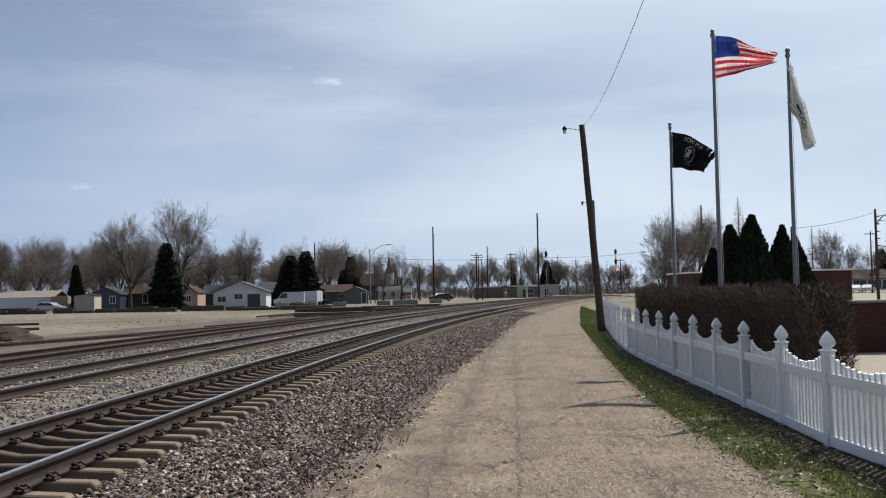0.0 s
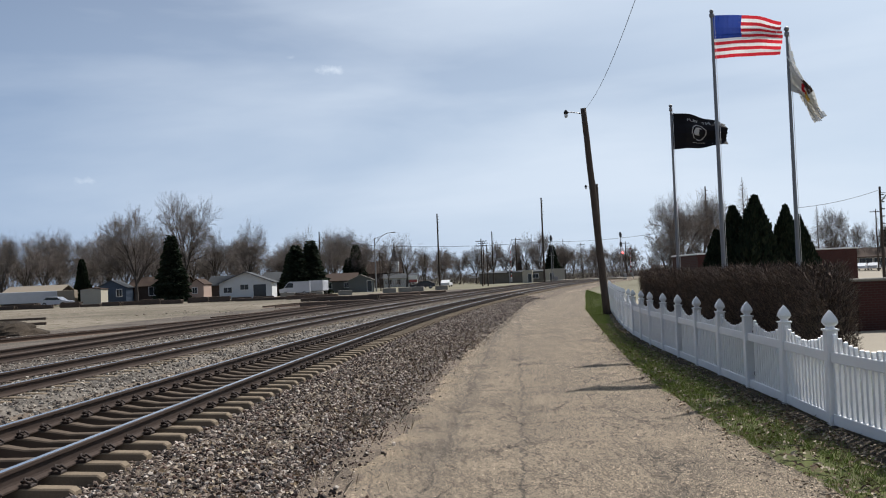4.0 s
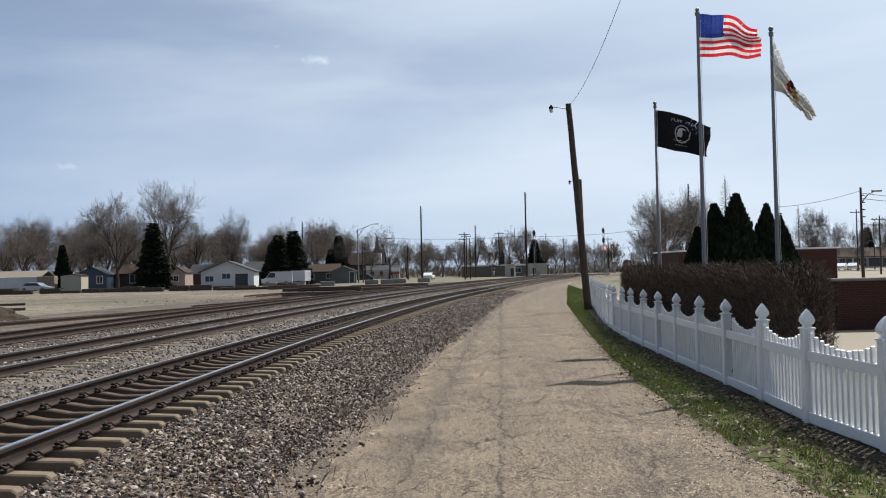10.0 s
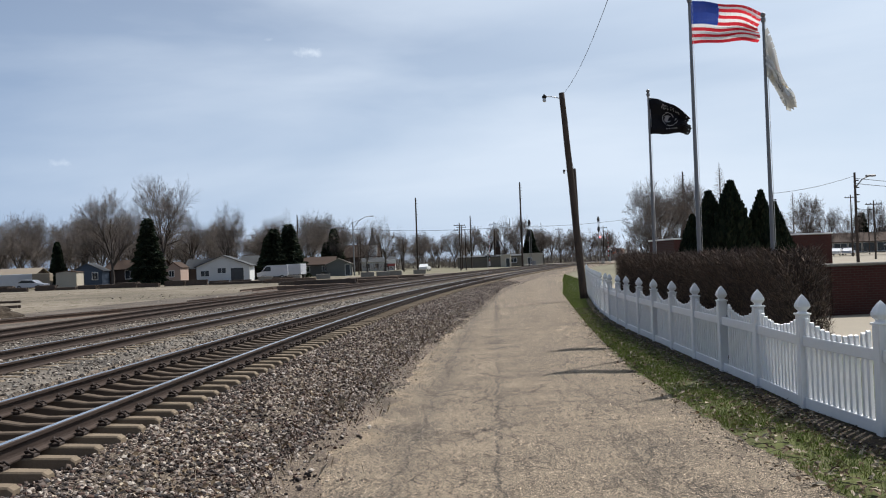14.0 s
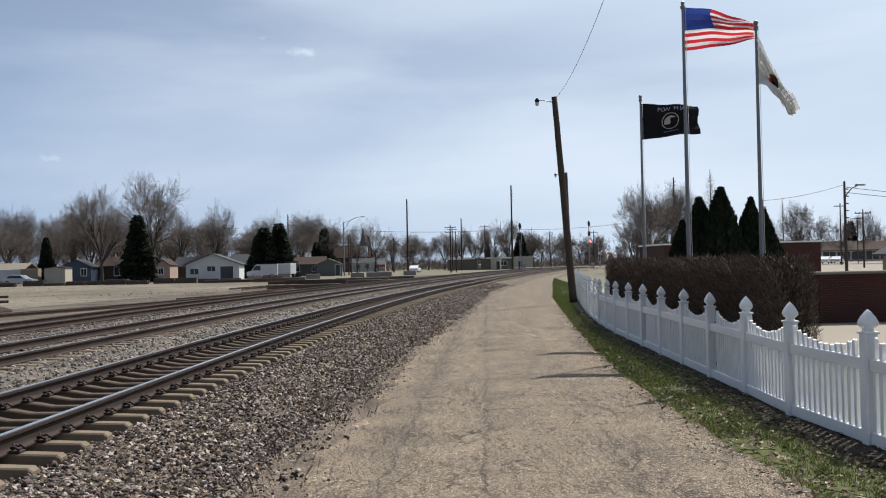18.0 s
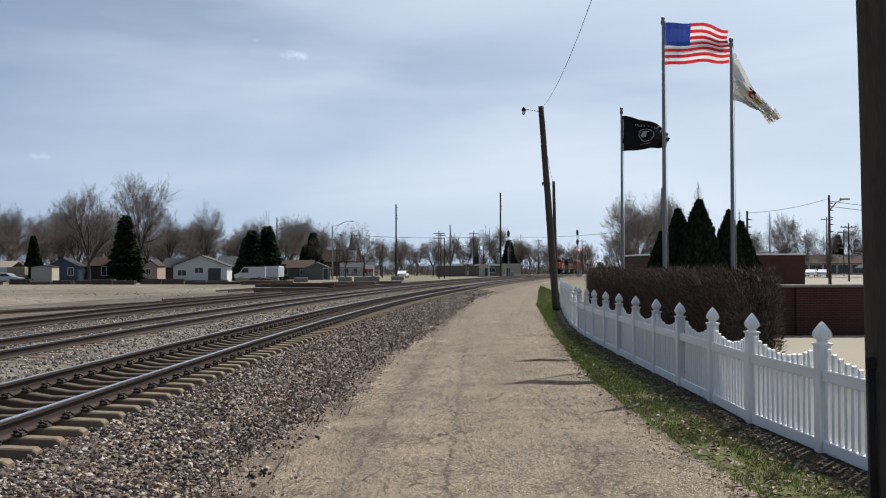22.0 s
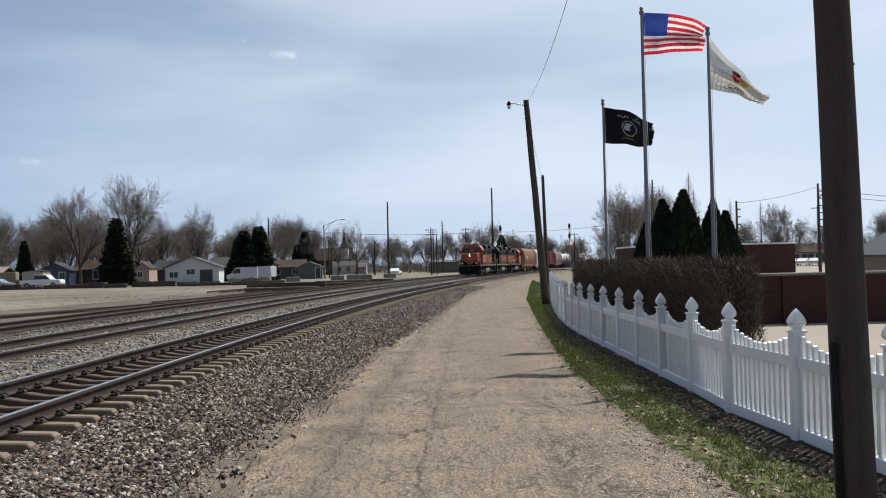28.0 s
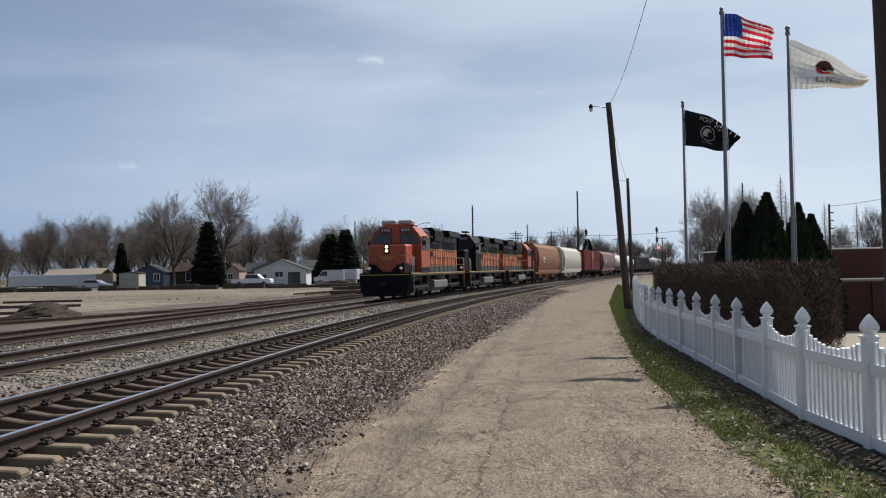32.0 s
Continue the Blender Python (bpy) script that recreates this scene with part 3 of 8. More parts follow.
# ---- the line of the tracks: one curve, bending to the right and then straight ----
CURVE_S = np.arange(-60.0, 1400.0, 1.0)
_bend = np.where(CURVE_S < 60, 0.00191, np.where(CURVE_S < 160, 0.00068, 0.0)) * np.where(CURVE_S < -5, 0.5, 1.0)
_th = np.concatenate([[0], np.cumsum(_bend)[:-1]])
_th = _th - np.interp(0, CURVE_S, _th) + 0.05108
_cx, _cy = np.cumsum(np.sin(_th)), np.cumsum(np.cos(_th))
_cx = _cx - np.interp(0, CURVE_S, _cx) - 4.668
_cy = _cy - np.interp(0, CURVE_S, _cy) + 8.0
RAIL_Z = 0.40
TRACK_2, TRACK_3 = -4.17, -8.68


def on_line(s, off=0.0):
    """A place on the line, off metres to its right, and its heading from +y to the right."""
    th = float(np.interp(s, CURVE_S, _th))
    return float(np.interp(s, CURVE_S, _cx)) + off * math.cos(th), float(np.interp(s, CURVE_S, _cy)) - off * math.sin(th), th


def line_pose(s, off, z):
    x, y, th = on_line(s, off)
    return pose(x, y, z, 0, 0, -math.degrees(th))


def steps(a, b):
    """Stations along the line: close near the camera, wide far off."""
    out, s = [], a
    while s < b:
        out.append(s)
        s += 0.5 if s < 40 else 1.5 if s < 120 else 6 if s < 300 else 30
    return out + [b]


def along(profile, stations, shift=None, slots=None):
    """A strip that follows the line: profile of (offset, z), left to right."""
    sh = Shape()
    n = len(profile)
    vs = []
    for s in stations:
        for o, z in profile:
            if shift:
                o, z = shift(s, o, z)
            x, y, _ = on_line(s, o)
            vs.append((x, y, z))
    for i in range(len(stations) - 1):
        for k in range(n - 1):
            sh.f.append((i * n + k, i * n + k + 1, (i + 1) * n + k + 1, (i + 1) * n + k))
            sh.m.append(slots[k] if slots else 0)
            sh.smooth.append(False)
    sh.v = vs
    return sh


# ---- ground, road, verge ----
def rough_z(x, y, amp, size):
    return amp * noise.noise((x / size, y / size, 3.3))


def make_ground():
    sh = Shape()
    xs = [-2500, -900, -400, -200, -120, -60, -20, 0, 20, 60, 120, 200, 400, 900, 2500]
    ys = [-2500, -600, -150, -40, 0, 40, 90, 150, 220, 320, 500, 900, 2500]
    vs = [(x, y, -0.06) for y in ys for x in xs]
    n = len(xs)
    sh.add(vs, [(j * n + i, j * n + i + 1, (j + 1) * n + i + 1, (j + 1) * n + i) for j in range(len(ys) - 1) for i in range(n - 1)])
    solid("ground", sh, M_GROUND, "dry brownish open ground reaching the horizon", "ground", kind="structure")

    # bleached gravel yard beyond the tracks
    prof = [(-75, -0.03), (-60, -0.02), (-45, -0.02), (-30, -0.02), (-20, -0.015), (-14.5, -0.01), (-10.9, 0.10)]
    sh = along(prof, [s for s in steps(-55, 150)][::2], lambda s, o, z: (o, z + (rough_z(o * 3, s, 0.05, 6.0) if o > -50 else 0)), [1 if o > -21 else 0 for o, _ in prof])
    solid("gravel_yard", sh, [M_LOT, M_STAINED], "pale bleached gravel yard beside the tracks", "gravel yard", kind="structure")

    # the ballast: shoulder by the road, then level under three tracks
    prof = [(-12.3, -0.02), (-11.2, 0.08), (-10.4, 0.15), (-9.6, 0.17), (-8.7, 0.17), (-7.7, 0.17), (-6.9, 0.14), (-6.2, 0.15), (-5.4, 0.19), (-4.2, 0.19), (-3.0, 0.19), (-2.5, 0.16), (-2.1, 0.15), (-1.7, 0.13),
            (-1.3, 0.08), (-0.8, 0.06), (0, 0.055), (0.8, 0.06), (1.0, 0.09), (1.3, 0.13), (1.65, 0.145), (2.0, 0.125), (2.4, 0.095), (2.8, 0.06), (3.2, 0.03), (3.55, 0.012), (4.1, -0.03)]
    pale = [0 if o >= -2.2 else 2 if o < -6.8 else 1 for o, _ in prof]
    sh = along(prof, [s for s in steps(-20, 1250)], lambda s, o, z: (o, z + rough_z(o * 4, s * 4, 0.035, 1.0)), pale)
    solid("ballast_bed", sh, [M_BED, M_BED2, M_STAINED], "bed of crushed stone ballast, darker beside the road", "ballast", kind="structure")


ROAD_LEFT = [(-1.9, -8.0), (-1.75, 2.0), (-1.5, 8.0), (-1.42, 9.7), (-1.15, 11.8), (-0.92, 13.5), (-0.70, 17.2), (-0.42, 20.9), (0.68, 29.8), (3.8, 59.2), (9.0, 95.7), (15.3, 125.0), (30.0, 190.0), (42.0, 245.0)]
ROAD_RIGHT = [(2.95, -8.0), (2.95, 6.0), (2.96, 10.3), (3.0, 12.9), (3.1, 15.8), (3.5, 21.1), (4.5, 31.8), (6.2, 49.0), (9.6, 76.0), (13.3, 103.6), (22.0, 150.0), (33.0, 190.0), (46.0, 245.0)]


def edge_x(line, y):
    return float(np.interp(y, [p[1] for p in line], [p[0] for p in line]))


def make_road():
    ys = list(np.arange(-8, 40, 0.12)) + list(np.arange(40, 245, 2.0))
    sh = Shape()
    cols = 9
    for y in ys:
        ragged = 0.16 * noise.noise((y * 1.7, 0.5, 0)) + 0.12 * noise.noise((y * 6.0, 1.5, 0)) + 0.05 * noise.noise((y * 17, 2.5, 0))
        a = edge_x(ROAD_LEFT, y) + ragged * (1.0 if y < 60 else 0.4)
        b = edge_x(ROAD_RIGHT, y) + 0.14 * noise.noise((y * 2.1, 7.5, 0)) + 0.08 * noise.noise((y * 7.0, 9.5, 0))
        for k in range(cols):
            f = k / (cols - 1)
            sh.v.append((a + (b - a) * f, y, 0.0 + 0.03 * math.sin(f * math.pi) - 0.012 * math.exp(-((f - 0.32) / 0.1) ** 2) + 0.012 * noise.noise((f * 9, y * 0.8, 0))))
    for i in range(len(ys) - 1):
        for k in range(cols - 1):
            sh.f.append((i * cols + k, i * cols + k + 1, (i + 1) * cols + k + 1, (i + 1) * cols + k))
    # the broken left edge has thickness
    base = len(sh.v)
    for i in range(len(ys)):
        x, y, z = sh.v[i * cols]
        sh.v.append((x - 0.02, y, z - 0.07))
    for i in range(len(ys) - 1):
        sh.f.append((base + i, i * cols, (i + 1) * cols, base + i + 1))
    sh.m, sh.smooth = [0] * len(sh.f), [False] * len(sh.f)
    solid("road", sh, M_ASPHALT, "narrow old asphalt road with cracks and crumbling edges", "road", kind="structure")


FENCE_LINE = [(4.55, -2.0), (4.32, 4.0), (4.135, 9.19), (4.06, 10.96), (4.15, 12.79), (4.27, 16.4), (4.39, 20.0), (4.52, 23.6), (4.75, 27.2), (5.1, 31.0), (5.75, 36.4), (6.6, 43.0), (7.7, 51.0), (9.05, 60.0)]


def make_verge():
    ys = list(np.arange(-6, 44, 0.4)) + list(np.arange(44, 100, 3.0))
    sh = Shape()
    cols = 8
    for y in ys:
        a, b = edge_x(ROAD_RIGHT, y) - 0.18, edge_x(FENCE_LINE, y) + (0.8 if y < 62 else 0.8 + (y - 60) * 0.08)
        for k in range(cols):
            f = k / (cols - 1)
            x = a + (b - a) * f
            sh.v.append((x, y, -0.022 + 0.075 * min(f * 3.0, 1.0) + rough_z(x * 3, y * 3, 0.02, 1.0)))
    for i in range(len(ys) - 1):
        for k in range(cols - 1):
            sh.f.append((i * cols + k, i * cols + k + 1, (i + 1) * cols + k + 1, (i + 1) * cols + k))
    sh.m, sh.smooth = [0] * len(sh.f), [False] * len(sh.f)
    solid("grass_verge", sh, M_SOD, "strip of thin spring turf between road and fence", "verge", kind="structure")
    # dark soil strip at the fence foot
    ys = list(np.arange(-4, 46, 0.35))
    sh = Shape()
    for y in ys:
        m = edge_x(FENCE_LINE, y)
        wide = 0.58 if y < 11 else 0.40
        for k, o in enumerate((-wide, -wide / 2, 0.0, 0.32)):
            jag = 0.16 * noise.noise((y * 1.9, 4.5, 0)) + 0.08 * noise.noise((y * 6, 8.5, 0)) if k == 0 else 0
            sh.v.append((m + o + jag, y, 0.048 + (0.022 if k in (1, 2) else -0.01) + rough_z(m + o, y, 0.016, 0.4)))
    sh.f = [(i * 4 + k, i * 4 + k + 1, i * 4 + k + 5, i * 4 + k + 4) for i in range(len(ys) - 1) for k in range(3)]
    sh.m, sh.smooth = [0] * len(sh.f), [True] * len(sh.f)
    solid("soil_strip", sh, M_SOIL, "strip of dark bare soil along the fence foot", "soil", kind="structure")
    # bare planting bed under the hedge, and the pale paving behind
    sh = Shape()
    pts = [(4.4, -4), (4.4, 14), (4.6, 22), (4.9, 27), (5.6, 31.3), (6.6, 31.3), (6.3, 27), (6.0, 20), (6.6, 16.5), (7.6, 14.5), (8.6, 12.0), (9.2, -4)]
    sh.add([(x, y, -0.004) for x, y in pts], [tuple(range(len(pts)))])
    solid("planting_bed", sh, M_SOD, "thin turf and bare soil behind the fence", "planting bed", kind="structure")
    sh = Shape()
    pts = [(5.3, -6), (5.5, 20), (6.2, 33), (7.9, 48), (11, 62), (16, 86), (26, 120), (42, 200), (70, 260), (110, 260), (110, 33), (60, -6)]
    sh.add([(x, y, -0.03) for x, y in pts], [tuple(range(len(pts)))])
    solid("pavement", sh, M_PAVE, "pale concrete forecourt behind the fence", "pavement", kind="structure")
    # street that crosses the line far off
    sh = Shape()
    x, y, th = on_line(205, 0)
    dx, dy = math.cos(th + 0.25), -math.sin(th + 0.25)
    nx, ny = dy, -dx
    sh.add([(x + dx * a - nx * b, y + dy * a - ny * b, 0.425) for a, b in ((-15, -5), (60, -5), (60, 5), (-15, 5))], [(0, 1, 2, 3)])
    solid("crossing_street", sh, M_PAVE, "pale concrete street over the tracks at grade", "street", kind="structure")


make_ground()
make_road()
make_verge()


# ---- tracks ----
def make_rail(track, off, top, a, b, head):
    half = [(0.070, -0.180), (0.070, -0.166), (0.016, -0.150), (0.010, -0.130), (0.010, -0.052), (0.036, -0.040), (0.037, -0.010), (0.029, 0.0)]
    prof = [(-o, z) for o, z in half] + half[::-1]
    # side slots are rust, the top between the two crowns is the running surface
    slots = [1 if k == 7 else 0 for k in range(len(prof) - 1)]
    sh = along([(off + o, top + z) for o, z in prof], steps(a, b), None, slots)
    sh.f = [f[::-1] for f in sh.f]
    part("rail", sh, [M_RAIL, head], track)


def sleeper_mesh():
    """A concrete sleeper: high at the two rail seats, lower in the middle, with sloping sides and blunt ends."""
    xs = [-1.29, -1.25, -0.95, -0.55, -0.30, 0.30, 0.55, 0.95, 1.25, 1.29]
    tops = [-0.03, 0.0, 0.012, 0.008, -0.035, -0.035, 0.008, 0.012, 0.0, -0.03]
    wide = [0.074, 0.08, 0.085, 0.085, 0.075, 0.075, 0.085, 0.085, 0.08, 0.074]
    vs, fs = [], []
    for x, t, w in zip(xs, tops, wide):
        vs += [(x, -w - 0.02, -0.18), (x, -w, t - 0.015), (x, -w + 0.015, t), (x, w - 0.015, t), (x, w, t - 0.015), (x, w + 0.02, -0.18)]
    for i in range(len(xs) - 1):
        for k in range(5):
            fs.append((i * 6 + k, (i + 1) * 6 + k, (i + 1) * 6 + k + 1, i * 6 + k + 1))
    fs += [(5, 4, 3, 2, 1, 0), tuple(range((len(xs) - 1) * 6, len(xs) * 6))]
    return Shape().add(vs, [f[::-1] for f in fs])


def timber_mesh():
    return Shape().box((2.55, 0.22, 0.17), (0, 0, -0.085), 0, 0.014)


def clip_mesh():
    """A spring clip over the rail foot, on its shoulder, beside a short insulator."""
    sh = Shape().box((0.10, 0.13, 0.03), (0, 0, 0.012), 0, 0.008)
    sh.tube([(-0.05, -0.055, 0.03), (0.0, -0.06, 0.062), (0.045, -0.03, 0.05), (0.05, 0.0, 0.035), (0.045, 0.03, 0.05), (0.0, 0.06, 0.062), (-0.05, 0.055, 0.03)], 0.013, 5)
    sh.tube([(0.01, -0.06, 0.05), (0.03, 0.0, 0.075), (0.01, 0.06, 0.05)], 0.014, 5)
    return sh


def joined(mesh_shape, poses):
    sh = Shape()
    for m in poses:
        sh.add(mesh_shape.v, mesh_shape.f, 0, False, m)
    return sh


def make_track(label, off, top, mesh_shape, mats, head, spacing, near, far, clips, start):
    track = thing("railway_track", label, "railway track", kind="")
    for side in (-0.7525, 0.7525):
        make_rail(track, off + side, top, start, 1250 if off == TRACK_3 else 620, head)
    me = mesh_shape.mesh("sleeper", mats)
    seat = top - 0.19
    poses = []
    s = start + 0.3
    while s < far:
        poses.append((s, line_pose(s + random.uniform(-0.015, 0.015), off + random.uniform(-0.012, 0.012), seat) @ pose(0, 0, random.uniform(-0.004, 0.004), 0, 0, random.uniform(-0.5, 0.5))))
        s += spacing
    for s, m in poses:
        if s < near:
            part("sleeper", me, mats, track, m=m)
    rest = [m for s, m in poses if s >= near]
    if rest:
        ob = part("distant_sleeper_row", joined(mesh_shape, rest), mats, track)
        ob["kind"] = "stuff"
    if clips:
        cm = clip_mesh()
        cme = cm.mesh("rail_clip", M_CLIP)
        rest = []
        for s, m in poses:
            if s > 75:
                break
            for side in (-0.7525, 0.7525):
                for way in (-1, 1):
                    cp = m @ pose(side + way * 0.105, 0, 0.012, 0, 0, 0 if way < 0 else 180)
                    if s < clips:
                        part("rail_clip", cme, M_CLIP, track, m=cp)
                    else:
                        rest.append(cp)
        ob = part("distant_clip_row", joined(cm, rest), M_CLIP, track)
        ob["kind"] = "stuff"
    return track


make_track("main track on pale concrete sleepers with bright worn rails", 0.0, RAIL_Z, sleeper_mesh(), M_SLEEPER, M_SHINE, 0.563, 140, 260, 27, -6.0)
make_track("second track with bright rails on dusty sleepers", TRACK_2, RAIL_Z - 0.01, sleeper_mesh(), M_SLEEPER, M_SHINE, 0.563, 60, 240, 0, -6.0)
make_track("third track with rusty rails on dark timber sleepers", TRACK_3, RAIL_Z - 0.02, timber_mesh(), M_TIMBER, M_RUSTHEAD, 0.5, 40, 240, 0, -6.0)


def make_siding():
    """A rusty siding that leaves the third track and runs off over the yard."""
    track = thing("railway_siding", "rusty siding half sunk in the gravel yard", "railway track")
    pts = [on_line(92, TRACK_3)[:2], (-9.9, 66.0), (-13.3, 55.5), (-15.9, 46.0), (-18.9, 38.0), (-23.5, 26.0), (-28.0, 14.0)]
    def at(f):
        n = len(pts) - 1
        i = min(int(f * n), n - 1)
        u = f * n - i
        return Vector((*pts[i], 0)).lerp(Vector((*pts[i + 1], 0)), u)
    N = 70
    mid = [at(i / N) for i in range(N + 1)]
    for _ in range(12):
        mid = [mid[0]] + [(mid[i - 1] + mid[i] * 2 + mid[i + 1]) / 4 for i in range(1, N)] + [mid[-1]]
    nor = [((mid[min(i + 1, N)] - mid[max(i - 1, 0)]).normalized()).cross(Vector((0, 0, 1))) for i in range(N + 1)]
    for side in (-0.7525, 0.7525):
        sh = Shape()
        prof = [(-0.06, -0.02), (-0.035, 0.09), (-0.03, 0.12), (0.03, 0.12), (0.035, 0.09), (0.06, -0.02)]
        for p, q in zip(mid, nor):
            sh.v += [tuple(p + q * (side + o) + Vector((0, 0, z))) for o, z in prof]
        k = len(prof)
        for i in range(N):
            for j in range(k - 1):
                sh.f.append((i * k + j, i * k + j + 1, (i + 1) * k + j + 1, (i + 1) * k + j))
                sh.m.append(0)
                sh.smooth.append(False)
        part("rail", sh, [M_RAIL], track)
    tm = timber_mesh().mesh("sleeper", M_TIMBER)
    d = 0.0
    for i in range(N):
        seg = (mid[i + 1] - mid[i]).length
        while d < seg:
            p = mid[i].lerp(mid[i + 1], d / seg)
            part("sleeper", tm, M_TIMBER, track, m=pose(p.x, p.y, 0.0, 0, 0, math.degrees(math.atan2(nor[i].y, nor[i].x))))
            d += 0.62
        d -= seg


make_siding()


# ---- loose ballast ----
def stone_kind(n=6):
    kinds = []
    rnd = random.Random(4)
    for _ in range(n):
        b = bmesh.new()
        bmesh.ops.create_icosphere(b, subdivisions=1, radius=1.0)
        vs = np.array([v.co[:] for v in b.verts])
        fs = np.array([[v.index for v in f.verts] for f in b.faces])
        b.free()
        vs = vs * np.array([1.0, rnd.uniform(0.6, 0.95), rnd.uniform(0.45, 0.75)])
        for _ in range(5):
            d = np.array([rnd.gauss(0, 1) for _ in range(3)])
            d /= np.linalg.norm(d)
            over = vs @ d - rnd.uniform(0.28, 0.6)
            vs = vs - np.outer(np.clip(over, 0, None), d)
        kinds.append((vs, fs))
    return kinds


STONES = stone_kind()


def scatter(name, count, place, size, mat, label, category, seed):
    """Many small pieces in one mesh. place(rnd) gives a spot; size(rnd) a radius."""
    rnd = random.Random(seed)
    V, F, k = [], [], 0
    for _ in range(count):
        spot = place(rnd)
        if spot is None:
            continue
        vs, fs = STONES[rnd.randrange(len(STONES))]
        r = size(rnd)
        rot = np.array(Euler((rnd.uniform(-0.6, 0.6), rnd.uniform(-0.6, 0.6), rnd.uniform(0, 6.3))).to_matrix())
        V.append(vs @ rot.T * r + np.array(spot))
        F.append(fs + k)
        k += len(vs)
    V, F = np.concatenate(V), np.concatenate(F)
    me = bpy.data.meshes.new(name)
    me.from_pydata(V.tolist(), [], F.tolist())
    me.materials.append(mat)
    ob = new(name, me)
    return tagged(ob, label, category, kind="stuff")


BED = [(-12.3, -0.02), (-10.4, 0.15), (-7.7, 0.17), (-6.9, 0.14), (-5.4, 0.19), (-3.0, 0.19), (-2.1, 0.15), (-1.7, 0.13), (-1.3, 0.08), (-0.8, 0.06), (0.8, 0.06), (1.0, 0.09), (1.3, 0.13), (1.65, 0.145), (2.0, 0.125), (2.4, 0.095), (3.2, 0.03), (3.55, 0.012), (4.1, -0.03)]


def bed_z(o):
    return float(np.interp(o, [p[0] for p in BED], [p[1] for p in BED]))


def near_s(rnd, a, b, power=1.6):
    return a + (b - a) * rnd.random() ** power


def spot_shoulder(rnd):
    s, o = near_s(rnd, -3, 70, 1.9), rnd.uniform(0.9, 3.5) if rnd.random() < 0.93 else rnd.uniform(3.4, 4.0)
    x, y, _ = on_line(s, o)
    if x > edge_x(ROAD_LEFT, y) - 0.02 and rnd.random() > 0.06:
        return None
    return x, y, bed_z(o) + rnd.uniform(-0.005, 0.02)


def spot_fines(rnd):
    s, o = near_s(rnd, -3, 45, 2.0), rnd.uniform(2.7, 4.5)
    x, y, _ = on_line(s, o)
    gap = edge_x(ROAD_LEFT, y) - x
    if gap < -0.25 or (gap < 0.02 and rnd.random() > 0.2):
        return None
    return x, y, max(bed_z(o), -0.004) + rnd.uniform(0.0, 0.012)


def spot_between(rnd):
    s, o = near_s(rnd, -3, 60), rnd.choice((rnd.uniform(-0.72, 0.72), rnd.uniform(-1.3, -0.85)))
    x, y, _ = on_line(s, o)
    return x, y, 0.06 + rnd.uniform(-0.02, 0.02)


def spot_pale(rnd):
    s, o = near_s(rnd, 0, 85, 1.2), rnd.uniform(-11.4, -1.3)
    x, y, _ = on_line(s, o)
    return x, y, bed_z(o) + rnd.uniform(-0.005, 0.02)


scatter("ballast_stones", 72000, spot_shoulder, lambda r: 0.016 + 0.032 * r.random() ** 2.0, M_STONE, "loose crushed ballast on the shoulder", "ballast", 11)
scatter("ballast_fines", 60000, spot_fines, lambda r: 0.010 + 0.020 * r.random() ** 1.6, M_STONE, "small broken ballast and grit beside the road", "ballast", 14)
scatter("ballast_between_rails", 9000, spot_between, lambda r: 0.02 + 0.026 * r.random() ** 2, M_STONE, "dark ballast between the sleepers", "ballast", 12)
scatter("pale_ballast_stones", 40000, spot_pale, lambda r: 0.026 + 0.034 * r.random() ** 2, M_STONE2, "pale crushed ballast between the tracks", "ballast", 13)


def spot_yard(rnd):
    y = 28 + 100 * rnd.random() ** 1.1
    x = rnd.uniform(-0.62 * y - 4, -0.02 * y - 12)
    return (x, y, -0.01) if noise.noise((x * 0.12, y * 0.05, 3)) > -0.15 else None


scatter("yard_clods", 3500, spot_yard, lambda r: 0.02 + 0.06 * r.random() ** 3, M_STONE, "clods and dark stones strewn over the gravel yard", "gravel", 15)


# ---- white picket fence ----
def fence_point(d):
    """A place d metres along the fence, and the way it runs there."""
    for a, b in zip(FENCE_LINE, FENCE_LINE[1:]):
        seg = math.hypot(b[0] - a[0], b[1] - a[1])
        if d <= seg:
            u = d / seg
            return a[0] + (b[0] - a[0]) * u, a[1] + (b[1] - a[1]) * u, math.atan2(b[1] - a[1], b[0] - a[0])
        d -= seg
    return None


def post_mesh():
    sh = Shape().box((0.128, 0.128, 1.10), (0, 0, 0.55), 0, 0.008)
    sh.box((0.156, 0.156, 0.022), (0, 0, 1.108), 0, 0.006)
    # a gothic cap: a narrow neck, a swelling, a point
    q = [(0.068, 1.118), (0.050, 1.128), (0.047, 1.145), (0.072, 1.165), (0.086, 1.190), (0.081, 1.218), (0.060, 1.258), (0.031, 1.298), (0.003, 1.328)]
    sh.lathe([(r * 1.16, z) for r, z in q], 4, 0, smooth=False, turn=math.pi / 4)
    return sh


def picket_mesh(h):
    w, d = 0.026, 0.019
    sh = Shape().box((2 * w, 2 * d, h - 0.04), (0, 0, (h - 0.04) / 2), 0, 0.003)
    o = [(w * math.cos(a), h - 0.042 + 0.04 * math.sin(a)) for a in np.linspace(0, math.pi, 7)]
    return sh.prism([(-p[0], p[1]) for p in o][::-1], 2 * d)


